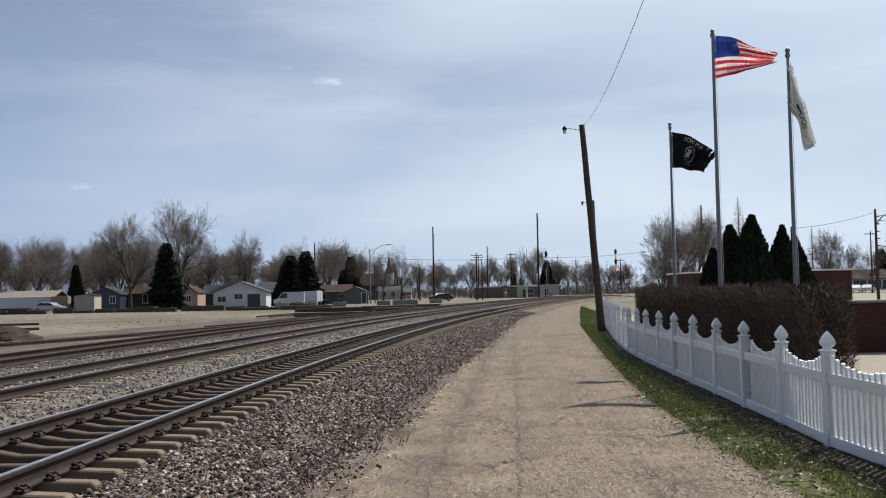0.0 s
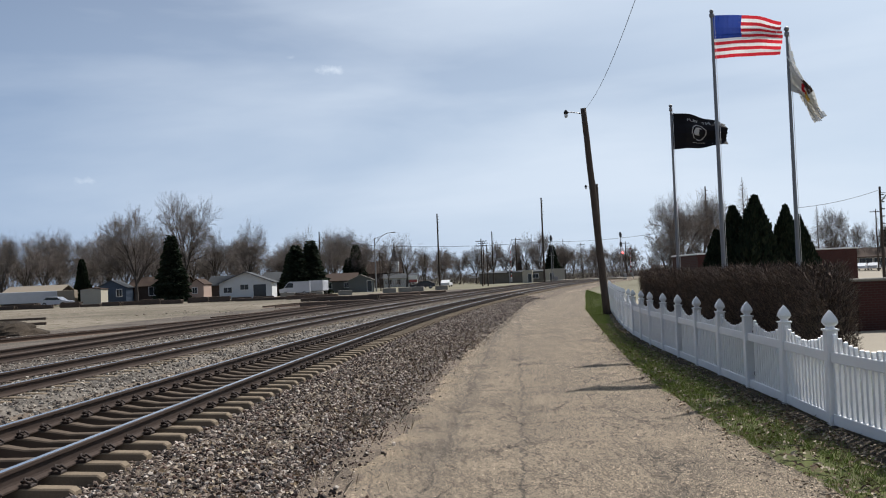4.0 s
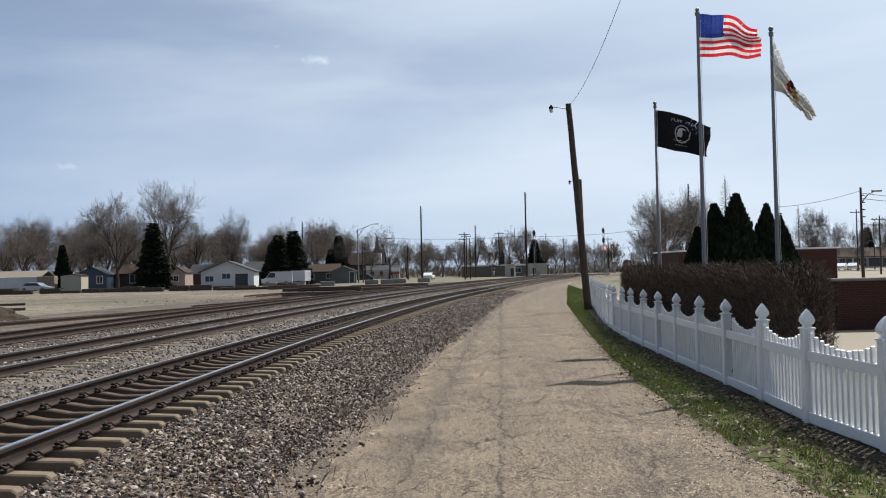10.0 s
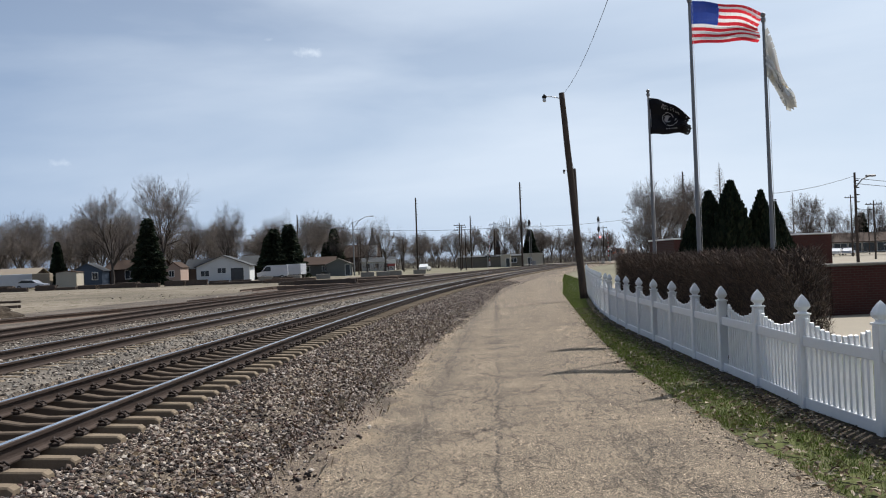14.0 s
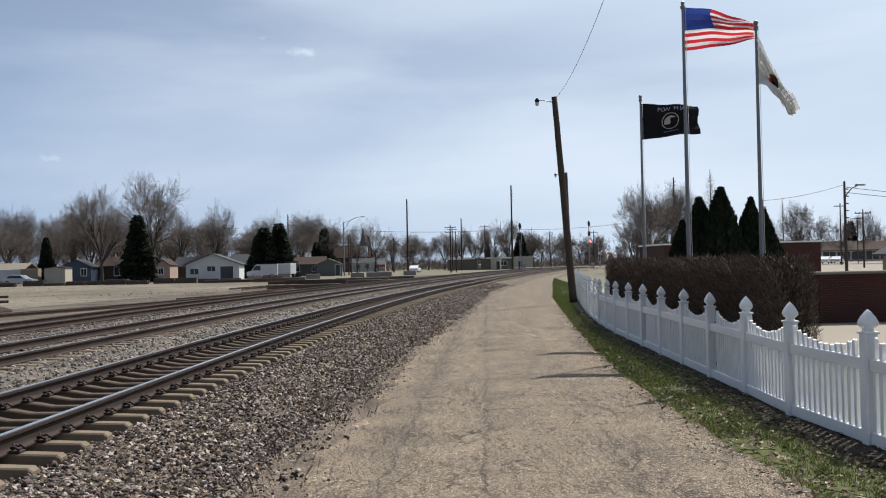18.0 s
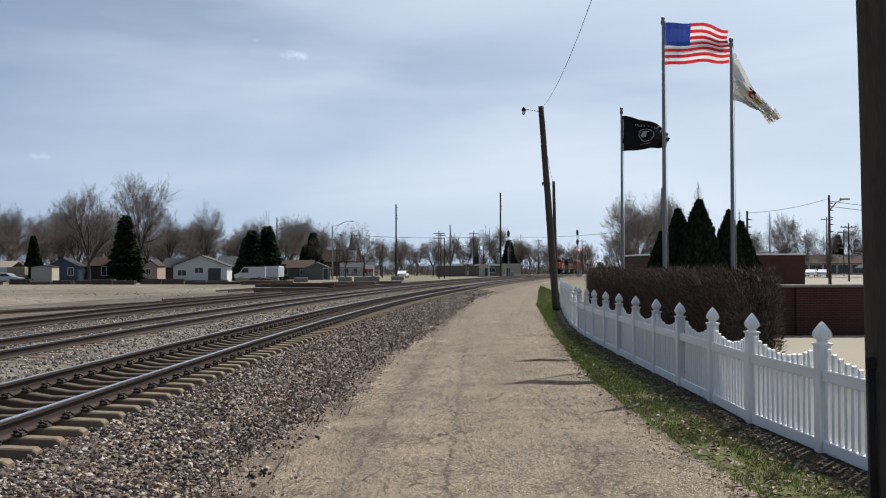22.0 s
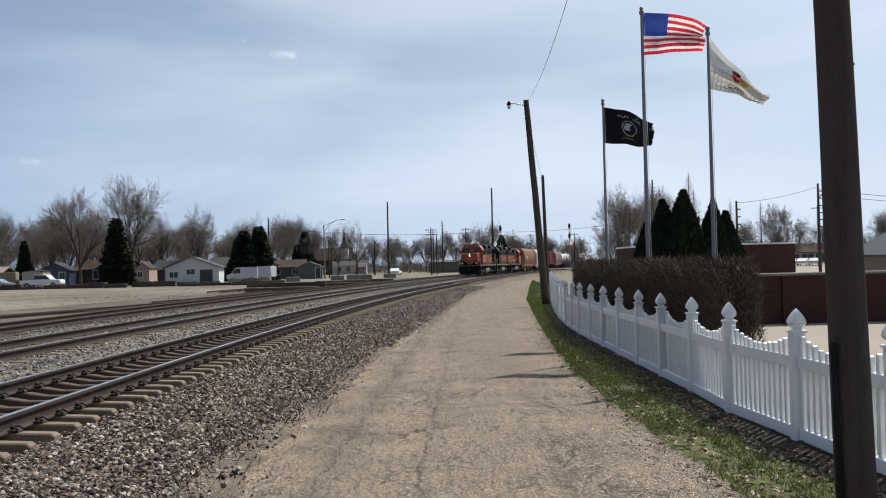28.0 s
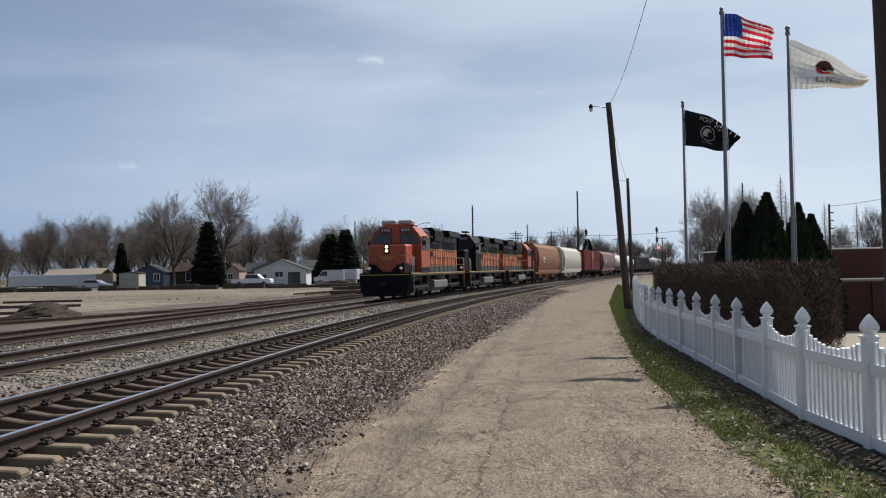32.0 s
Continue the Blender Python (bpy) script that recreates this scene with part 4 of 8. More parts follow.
def make_fence():
    pm = post_mesh().mesh("post", M_WHITE)
    counts = 13
    heights = [1.085 - 0.165 * math.sin(math.pi * (i + 0.5) / counts) ** 0.8 for i in range(counts)]
    pick = {}
    for h in heights:
        k = round(h, 2)
        if k not in pick:
            pick[k] = picket_mesh(k - 0.10)
    mesh = {k: outside_in(sh.mesh("picket", M_WHITE)) for k, sh in pick.items()}
    start = math.hypot(4.32 - 4.55, 6.0) + math.hypot(4.135 - 4.32, 5.19) - 1.81 * 4
    d, spots = start, []
    while True:
        p = fence_point(d)
        if p is None:
            break
        spots.append(p)
        d += 1.81
    fence_group = "white picket fence panels"
    for n, (a, b) in enumerate(zip(spots, spots[1:])):
        gate = n in (6, 9)
        turn = math.degrees(math.atan2(b[1] - a[1], b[0] - a[0]))
        long = math.hypot(b[0] - a[0], b[1] - a[1])
        f = thing("picket_fence", "white vinyl picket fence gate with a scooped top" if gate else "white vinyl picket fence panel with a scooped top", "fence", pose(a[0], a[1], 0.03, 0, 0, turn), fence_group)
        part("post", pm, M_WHITE, f, m=pose(0, 0, -0.02, random.uniform(-0.7, 0.7), random.uniform(-0.7, 0.7), 0))
        gap = 0.26 if gate else 0.0
        # rails
        sh = Shape().box((long - 0.13, 0.062, 0.115), (long / 2, 0, 0.79), 0, 0.006)
        part("top_rail", sh, M_WHITE, f)
        sh = Shape().box((long - 0.13, 0.062, 0.125), (long / 2, 0, 0.105), 0, 0.006)
        part("bottom_rail", sh, M_WHITE, f)
        if gate:
            for z in (0.25, 0.85):
                part("hinge", Shape().box((0.10, 0.02, 0.05), (long - 0.12, -0.05, z), 0, 0.004).tube([(long - 0.075, -0.055, z - 0.03), (long - 0.075, -0.055, z + 0.03)], 0.012, 6), M_BLACK, f, "black strap hinge")
            part("drop_rod", Shape().tube([(0.2, -0.05, 0.05), (0.2, -0.05, 0.3), (0.25, -0.05, 0.33)], 0.012, 6), M_BLACK, f)
        span = long - 0.115 - gap
        places = [(0.0575 + span * (i + 0.5) / counts, heights[i]) for i in range(counts)]
        if n < 23:
            for x, h in places:
                part("picket", mesh[round(h, 2)], M_WHITE, f, m=pose(x, 0, 0.10, random.uniform(-0.4, 0.4), random.uniform(-0.3, 0.3), 0))
        else:
            sh = Shape()
            for x, h in places:
                s2 = pick[round(h, 2)]
                sh.add(s2.v, s2.f, 0, False, pose(x, 0, 0.10))
            ob = part("picket_row", outside_in(sh.mesh("picket_row", M_WHITE)), M_WHITE, f)
            ob["kind"] = "stuff"
    a = spots[-1]
    solid("fence_post", pm, M_WHITE, "white end post of the picket fence", "fence post", pose(a[0], a[1], 0.01), fence_group)


make_fence()


# ---- timber poles ----
def wood_pole(name, label, base, top, r0, r1, sides=16, knots=0):
    base, top = Vector(base), Vector(top)
    t = thing(name, label, "utility pole", pose(*base))
    n = 14
    sh = Shape()
    pts = [(top - base) * (i / n) + Vector((0.012 * noise.noise((i * 0.7, base.y, 0)), 0.012 * noise.noise((i * 0.7, base.y, 9)), 0)) for i in range(n + 1)]
    sh.tube(pts, [r0 + (r1 - r0) * i / n for i in range(n + 1)], sides)
    part("shaft", sh, M_POLE, t)
    return t


def street_lamp_arm(t, at, way, long, rise, r=0.02, old=True):
    """A curved arm with a lamp head on a pole: at is the height point on the pole, way a flat unit vector."""
    w = Vector((*way, 0))
    p = Vector(at)
    pts = [p + w * (long * f) + Vector((0, 0, rise * math.sin(f * math.pi * 0.62))) for f in np.linspace(0, 1, 8)]
    part("arm", Shape().tube(pts, r, 7), M_STEEL, t, "grey pipe arm")
    e = pts[-1]
    head = Shape().lathe([(0.03, 0.10), (0.05, 0.06), (0.085, 0.03), (0.095, -0.05), (0.075, -0.07)], 12, at=Matrix.Translation(e))
    hd = part("lamp_head", head, M_GRIME, t, "old bucket-shaped lamp head")
    part("globe", Shape().lathe([(0.07, -0.07), (0.075, -0.14), (0.06, -0.20), (0.03, -0.225)], 12, at=Matrix.Translation(e)), M_FROST, hd, "clear ribbed glass globe")


M_FROST = surface("ribbed_glass", (0.55, 0.57, 0.58), (0.4, 0.42, 0.43), 4, 60, 0.25)

pole_a = wood_pole("utility_pole", "leaning dark timber pole with an old street lamp", (6.13, 41.5, -0.05), (5.40, 40.7, 8.66), 0.165, 0.115)
street_lamp_arm(pole_a, Vector((5.42, 40.72, 8.40)) - Vector((6.13, 41.5, -0.05)), (-0.97, -0.2), 0.78, 0.10)
pole_b = wood_pole("utility_pole", "straight dark timber pole with a small street lamp", (10.85, 75, -0.05), (10.7, 75, 8.55), 0.16, 0.11)
street_lamp_arm(pole_b, (-0.15, 0, 8.35), (-0.98, -0.2), 0.85, 0.10)
pole_c = wood_pole("utility_pole", "thick weathered timber pole standing in the grass", (3.081, 5.652, -0.05), (2.903, 5.64, 9.2), 0.1225, 0.072, 20)
part("conduit", Shape().tube([(-0.125, -0.06, 0.05), (-0.14, -0.06, 1.30)], 0.022, 8).box((0.05, 0.05, 0.08), (-0.14, -0.06, 1.33), 0, 0.01), M_GRIME, pole_c, "short grey cable guard")
for z, a in ((3.05, 0.3), (2.1, 1.6), (4.1, 4.4)):
    part("step_bolt", Shape().tube([(0.10 * math.cos(a) - 0.05, 0.10 * math.sin(a), z), (0.135 * math.cos(a) - 0.05, 0.135 * math.sin(a), z + 0.01)], 0.012, 6), M_GRIME, pole_c)


def wire(name, a, b, sag, r, label, n=24):
    a, b = Vector(a), Vector(b)
    pts = [a.lerp(b, i / n) - Vector((0, 0, 4 * sag * (i / n) * (1 - i / n))) for i in range(n + 1)]
    return solid(name, Shape().tube(pts, r, 4), M_WIRE, label, "cable")


wire("overhead_cable", (5.40, 40.7, 8.55), (2.93, 5.6, 8.86), 1.05, 0.007, "thin black cable strung between the timber poles")
wire("overhead_cable", (5.40, 40.7, 8.45), (10.7, 75, 8.3), 0.4, 0.008, "thin black cable strung between the timber poles")


# ---- flagpoles ----
def flagpole(label, x, y, top, r):
    t = thing("flagpole", label, "flagpole", pose(x, y, -0.03))
    part("shaft", Shape().lathe([(r, 0), (r, top * 0.35), (r * 0.62, top - 0.10)], 16), M_ALU, t)
    part("base_collar", Shape().lathe([(r * 2.4, 0), (r * 2.2, 0.05), (r * 1.25, 0.09), (r * 1.05, 0.13)], 20), M_ALU, t)
    part("truck", Shape().lathe([(r * 0.75, top - 0.13), (r * 1.1, top - 0.11), (r * 1.15, top - 0.06), (r * 0.5, top - 0.04)], 12), M_ALU, t)
    part("finial_ball", Shape().lathe([(0.005, top - 0.045)] + [(0.042 * math.sin(a), top - 0.005 - 0.042 * math.cos(a)) for a in np.linspace(0.2, 3.0, 8)], 12), M_ALU, t, "small metal ball")
    part("halyard", Shape().tube([(r * 1.5, -0.01, 1.1), (r * 1.35, -0.012, top * 0.5), (r * 1.1, -0.01, top - 0.1)], 0.004, 4), M_WHITE, t)
    part("cleat", Shape().box((0.02, 0.03, 0.14), (r * 1.15, -0.02, 1.15), 0, 0.006), M_ALU, t)
    return t


POLE_US, POLE_BLACK, POLE_PALE = (5.30, 19.84, 7.06), (5.02, 22.7, 5.65), (5.45, 15.93, 5.70)
flagpole("tall tapered aluminium flagpole flying a striped flag", *POLE_US, 0.045)
flagpole("slim aluminium flagpole flying a black flag", *POLE_BLACK, 0.035)
flagpole("slim aluminium flagpole flying a white flag", *POLE_PALE, 0.035)



def cloth(name, c, thin=0.42):
    """Thin woven flag cloth, which lets part of the light through."""
    m = paint(name, c, 0.85, 0.9)
    t = m.node_tree
    b = t.nodes["Principled BSDF"]
    tr = t.nodes.new("ShaderNodeBsdfTranslucent")
    t.links.new(b.inputs["Base Color"].links[0].from_socket, tr.inputs["Color"])
    mix = t.nodes.new("ShaderNodeMixShader")
    mix.inputs[0].default_value = thin
    t.links.new(b.outputs[0], mix.inputs[1])
    t.links.new(tr.outputs[0], mix.inputs[2])
    t.links.new(mix.outputs[0], t.nodes["Material Output"].inputs["Surface"])
    return m


M_RED = cloth("flag_red", (0.62, 0.035, 0.05))
M_CLOTHWHITE = cloth("flag_white", (0.84, 0.83, 0.82), 0.42)
M_CLOTHCREAM = cloth("flag_cream_white", (0.80, 0.79, 0.76), 0.2)
M_BLUE = cloth("flag_blue", (0.025, 0.06, 0.30), 0.4)
M_CLOTHBLACK = paint("flag_black", (0.012, 0.012, 0.015), 0.75, 0.8)
M_CLOTHGREY = paint("flag_grey", (0.42, 0.42, 0.42), 0.8, 0.85)
M_BROWN = paint("flag_brown", (0.12, 0.07, 0.05), 0.8, 0.7)
M_GOLD = cloth("flag_gold", (0.62, 0.43, 0.10), 0.4)


def disc(cx, cz, r0, r1, slot, lift, a0=0.0, a1=6.2832):
    """A ring, disc or sector as a set of short bars: (x0, x1, z0, z1, slot, lift)."""
    n, out = 40, []
    for k in range(n):
        z = -r1 + 2 * r1 * k / n
        zc = z + r1 / n
        for side in (-1, 1):
            inner, outer = math.sqrt(max(r0 * r0 - zc * zc, 0)), math.sqrt(max(r1 * r1 - zc * zc, 0))
            x0, x1 = sorted((side * inner, side * outer))
            if a0 <= math.atan2(zc, (x0 + x1) / 2) % 6.2832 <= a1:
                out.append((cx + x0, cx + x1, cz + z, cz + z + 2 * r1 / n, slot, lift))
    return out


def pattern_us(long, tall):
    h = tall / 13
    out = [(0, long, k * h, (k + 1) * h, 0 if k % 2 == 0 else 1, 0.0) for k in range(13)]
    out.append((0, long * 0.4, 0, 7 * h, 2, 0.0012))
    for r in range(9):
        for c in range(11):
            if (r + c) % 2 == 0:
                x, z = long * 0.4 * (c + 1) / 12, 7 * h * (r + 1) / 10
                out.append((x - 0.0048, x + 0.0048, z - 0.0048, z + 0.0048, 1, 0.0024))
    return out


def pattern_black(long, tall):
    out = [(0, long, 0, tall, 0, 0.0)]
    cx, cz = long * 0.5, tall * 0.52
    out += disc(cx, cz, 0.185, 0.205, 1, 0.0012) + disc(cx, cz + 0.02, 0.0, 0.15, 1, 0.0012, 2.4, 5.2)
    for k in range(7):
        x = cx - 0.16 + k * 0.05
        out.append((x, x + 0.03, tall - 0.15, tall - 0.135, 1, 0.0012))
    return out


def pattern_pale(long, tall):
    out = [(0, long, 0, tall, 0, 0.0)]
    cx, cz = long * 0.5, tall * 0.42
    out += disc(cx - 0.03, cz - 0.04, 0.0, 0.17, 1, 0.0012, 2.6, 6.28) + disc(cx - 0.08, cz + 0.04, 0.0, 0.12, 2, 0.0018, 0.4, 3.6)
    return out + disc(cx + 0.12, cz + 0.03, 0.0, 0.13, 3, 0.0012, 0.0, 3.2) + disc(cx - 0.05, cz - 0.02, 0.0, 0.05, 4, 0.0024)


def sheet(x0, x1, z0, z1, bars):
    """One piece of thin cloth in the plane of x and z (z down), cut into cells that take the colour of the uppermost bar over them."""
    xs, zs = {x0, x1}, {z0, z1}
    mine = [b for b in bars if b[0] < x1 and b[1] > x0 and b[2] < z1 and b[3] > z0]
    for a, b, c, d, slot, lift in mine:
        xs.update(v for v in (a, b) if x0 + 0.0005 < v < x1 - 0.0005)
        zs.update(v for v in (c, d) if z0 + 0.0005 < v < z1 - 0.0005)
    xs, zs = sorted(xs), sorted(zs)
    nx = len(xs)
    sh = Shape()
    sh.v = [(x, 0.0, -z) for z in zs for x in xs]
    for j in range(len(zs) - 1):
        for i in range(nx - 1):
            x, z = (xs[i] + xs[i + 1]) / 2, (zs[j] + zs[j + 1]) / 2
            over = [(b[5], b[4]) for b in mine if b[0] <= x <= b[1] and b[2] <= z <= b[3]]
            a = j * nx + i
            sh.f.append((a, a + nx, a + nx + 1, a + 1))
            sh.m.append(max(over)[1] if over else 0)
            sh.smooth.append(False)
    return sh


def flag(label, spot, long, tall, pattern, mats, cols, rows):
    """A flag of small rigid patches of cloth, each lapping over the next."""
    f = thing("flag", label, "flag", pose(*spot))
    w, h, patches = long / cols, tall / rows, []
    # base bars reach past the hem, so that the laps take their colour
    bars = [(a - (0.02 if a == 0 else 0), b + (0.02 if b > long - 0.001 else 0), c - (0.02 if c == 0 else 0), d + (0.02 if d > tall - 0.001 else 0), slot, lift) for a, b, c, d, slot, lift in pattern(long, tall)]
    lap = 0.002
    for j in range(rows):
        for i in range(cols):
            sh = sheet(i * w - (lap if i else 0), (i + 1) * w + (lap if i < cols - 1 else 0), j * h - (lap if j else 0), (j + 1) * h + (lap if j < rows - 1 else 0), bars)
            sh.v = [(x - (i + 0.5) * w, y, z + (j + 0.5) * h) for x, y, z in sh.v]
            patches.append((part("cloth_patch", sh, mats, f, m=pose((i + 0.5) * w, 0, -(j + 0.5) * h)), i, j))
    return f, patches, long, tall, cols, rows


US = flag("striped red and white flag with a starred blue canton, flying", (POLE_US[0] + 0.03, POLE_US[1], POLE_US[2] - 0.12), 1.47, 0.88, pattern_us, [M_RED, M_CLOTHWHITE, M_BLUE], 14, 7)
BLACK = flag("black flag with a grey round emblem, flapping in the wind", (POLE_BLACK[0] + 0.02, POLE_BLACK[1], POLE_BLACK[2] - 0.20), 1.40, 0.84, pattern_black, [M_CLOTHBLACK, M_CLOTHGREY], 12, 7)
PALE = flag("white flag with a dark and golden emblem and writing", (POLE_PALE[0] + 0.02, POLE_PALE[1], POLE_PALE[2] - 0.21), 1.42, 0.83, pattern_pale, [M_CLOTHCREAM, M_BROWN, M_RED, M_GOLD, M_CLOTHBLACK], 14, 8)


def flag_letters(made, word, x, z, size, wide, thin, ink):
    """A word on a flag, letter by letter, each sewn on the patch that it stands on."""
    f, patches, long, tall, cols, rows = made
    w, h = long / cols, tall / rows
    spot = {(i, j): ob for ob, i, j in patches}
    for ch in word:
        if ch == " ":
            x += wide
            continue
        cu = bpy.data.curves.new("letter", "FONT")
        cu.body, cu.size, cu.extrude, cu.align_x = ch, size, 0.001, "CENTER"
        ob = new("letter", cu)
        me = bpy.data.meshes.new_from_object(ob.evaluated_get(bpy.context.evaluated_depsgraph_get()))
        bpy.data.objects.remove(ob)
        i, j = int(x / w), int(z / h)
        part("letter", me, None, spot[i, j], m=pose(x - (i + 0.5) * w, -0.004, (j + 0.5) * h - z - size * 0.35, 90, 0, 0))
        me.materials.append(ink)
        x += thin if ch == "I" else wide


flag_letters(PALE, "ILLINOIS", 0.46, 0.655, 0.115, 0.074, 0.042, M_CLOTHBLACK)
flag_letters(BLACK, "POW MIA", 0.43, 0.13, 0.14, 0.10, 0.06, M_CLOTHGREY)

# time, then the upper and the lower corner of the fly end, across and down from the top of the hoist, as shares of the flag's length
FLY_US = [(0, 0.82, 0.30, 0.81, 0.42), (1, 0.86, 0.36, 0.82, 0.50), (2, 0.90, 0.10, 0.86, 0.56), (5, 0.96, 0.11, 0.92, 0.55), (6, 0.92, 0.06, 0.90, 0.50), (7, 0.94, 0.35, 0.87, 0.64), (8, 1.0, 0.0, 0.99, 0.55), (9, 1.0, 0.0, 0.99, 0.52),
          (10, 0.82, 0.24, 0.86, 0.59), (11, 0.98, 0.38, 0.97, 0.50), (12, 0.97, 0.23, 0.96, 0.60), (13, 0.94, 0.33, 0.92, 0.57), (14, 0.95, 0.22, 0.92, 0.59), (17, 0.96, 0.24, 0.94, 0.53), (18, 0.93, 0.22, 0.99, 0.47), (19, 0.93, 0.10, 0.93, 0.51),
          (20, 0.87, 0.15, 0.84, 0.51), (21, 0.95, 0.09, 0.92, 0.57), (22, 0.91, 0.10, 0.94, 0.54), (23, 0.89, 0.09, 0.87, 0.56), (24, 0.93, 0.26, 0.89, 0.54), (25, 0.94, 0.11, 0.91, 0.54), (28, 0.89, 0.20, 0.86, 0.53), (29, 0.90, 0.09, 0.86, 0.54),
          (30, 0.86, 0.35, 0.86, 0.60), (31, 0.57, 0.46, 0.61, 0.77), (32, 0.63, 0.26, 0.64, 0.67)]
FLY_BLACK = [(0, 0.73, 0.40, 0.47, 0.67), (1, 0.90, 0.31, 0.76, 0.79), (2, 0.76, 0.26, 0.80, 0.61), (5, 0.89, 0.20, 0.91, 0.54), (6, 1.0, 0.43, 0.99, 0.57), (7, 0.84, 0.32, 0.94, 0.60), (8, 0.63, 0.44, 0.64, 0.83), (9, 0.50, 0.76, 0.51, 0.89),
             (10, 0.90, 0.31, 0.81, 0.79), (11, 0.74, 0.40, 0.70, 0.59), (12, 0.94, 0.30, 0.80, 0.71), (13, 0.98, 0.53, 0.93, 0.60), (14, 0.63, 0.36, 0.69, 0.60), (17, 0.87, 0.54, 0.90, 0.67), (18, 0.94, 0.06, 0.97, 0.50), (19, 0.88, 0.32, 0.92, 0.50),
             (20, 0.72, 0.38, 0.79, 0.64), (21, 0.83, 0.46, 0.76, 0.60), (22, 0.81, 0.29, 0.76, 0.50), (23, 0.84, 0.22, 0.78, 0.57), (24, 0.81, 0.45, 0.88, 0.59), (25, 0.79, 0.36, 0.95, 0.55), (28, 0.84, 0.31, 0.81, 0.66), (29, 0.90, 0.34, 0.95, 0.54),
             (30, 0.52, 0.28, 0.57, 0.78), (31, 0.74, 0.29, 0.64, 0.52), (32, 0.91, 0.53, 0.67, 0.72)]
FLY_PALE = [(0, 0.26, 0.96, 0.16, 1.02), (1, 0.33, 0.84, 0.24, 0.91), (2, 0.36, 0.85, 0.27, 0.91), (5, 0.36, 0.92, 0.27, 0.97), (6, 0.44, 0.88, 0.38, 0.93), (7, 0.46, 0.88, 0.41, 0.94), (8, 0.41, 0.91, 0.34, 0.98), (9, 0.40, 0.91, 0.33, 0.97),
            (10, 0.45, 0.88, 0.40, 0.94), (11, 0.44, 0.90, 0.38, 0.95), (12, 0.42, 0.89, 0.36, 0.95), (13, 0.40, 0.88, 0.32, 0.95), (14, 0.32, 0.91, 0.25, 0.98), (17, 0.47, 0.88, 0.40, 0.93), (18, 0.42, 0.89, 0.35, 0.94), (19, 0.45, 0.88, 0.39, 0.92),
            (20, 0.55, 0.81, 0.47, 0.83), (21, 0.47, 0.87, 0.42, 0.91), (22, 0.54, 0.80, 0.46, 0.83), (23, 0.79, 0.61, 0.75, 0.66), (24, 0.86, 0.29, 0.83, 0.54), (25, 0.98, 0.13, 0.96, 0.50), (28, 0.69, 0.67, 0.63, 0.78), (29, 0.76, 0.58, 0.72, 0.73),
            (30, 0.88, 0.48, 0.75, 0.60), (31, 0.53, 0.60, 0.40, 0.78), (32, 0.88, 0.47, 0.84, 0.56)]


def fly(flag_made, rows_, speed, phase, bow=0.0, waves=1.4):
    """Key the patches of a flag on a sheet hung between its upper and its lower edge; what an edge is short of the cloth's length goes into folds."""
    f, patches, long, tall, cols, rows = flag_made
    times = [r[0] for r in rows_]
    keys = {ob: [] for ob, _, _ in patches}
    for k in range(33):
        t = float(k)
        ax, az, bx, bz = (long * float(np.interp(t, times, [r[n] for r in rows_])) for n in (1, 2, 3, 4))
        span = max(math.hypot(ax, az), math.hypot(bx, bz - tall))
        extra = max(long / max(span, 0.3 * long) - 1.0, 0.004)
        deep = min(2.0 * math.sqrt(extra) / (2 * math.pi * waves) * span, 0.16)
        limp = min(max((az / long - 0.5) * 1.1, 0.0), 0.42)
        shrink = min(math.hypot(bx - ax, bz - az) / tall, 1.0)

        def at(u, v):
            hump = bow * math.sin(math.pi * u) * az
            rip = 0.018 * (1 - 2 * limp) * long * math.sin(phase * 2 + speed * t * 1.3 - u * 11.0) * u
            top = Vector((ax * u, 0, -az * u + hump + rip))
            low = Vector((bx * u, 0, -tall - (bz - tall) * u + rip * 0.7))
            p = top.lerp(low, v).lerp(top.lerp(low, 0.5), limp * math.sin(math.pi * u))
            lost = tall * math.sqrt(max(1 - (1 + (shrink - 1) * u) ** 2, 0.0))
            p.y = deep * min(1, u * 4) * (0.4 + 0.6 * u) * math.sin(phase + speed * t - u * 2 * math.pi * waves - v * 0.9) + 0.13 * lost * math.sin(v * 8.2 + u * 2.4 + phase + t)
            return p

        for ob, i, j in patches:
            u0, u1, v0, v1 = i / cols, (i + 1) / cols, j / rows, (j + 1) / rows
            um, vm = (u0 + u1) / 2, (v0 + v1) / 2
            x = (at(u1, vm) - at(u0, vm)).normalized()
            z = at(um, v0) - at(um, v1)
            z = (z - x * z.dot(x)).normalized()
            m = Matrix((x, z.cross(x), z)).transposed().to_4x4()
            m.translation = at(um, vm)
            keys[ob].append((t, m))
    for ob, _, _ in patches:
        walk(ob, keys[ob])


# ---- the train ----
M_ORANGE = paint("engine_orange", (0.42, 0.105, 0.02), 0.45, 0.75)
M_FACERED = paint("engine_red_orange", (0.38, 0.066, 0.017), 0.45, 0.75)
M_DKGREEN = paint("engine_black_green", (0.007, 0.008, 0.009), 0.65, 0.7)
M_YELLOW = paint("engine_yellow", (0.45, 0.29, 0.04), 0.5, 0.75)
M_SILL = paint("engine_sill_grey", (0.085, 0.082, 0.078), 0.7, 0.6)
M_HEAD = glow("headlight", (1.0, 0.72, 0.36), 3.2)
M_DITCH = glow("dim_lamp", (0.6, 0.57, 0.5), 0.15)
M_TANK = paint("dusty_tank_grey", (0.20, 0.19, 0.18), 0.7, 0.6)
M_PALEBOX = paint("cooler_grey", (0.40, 0.39, 0.37), 0.5, 0.75)
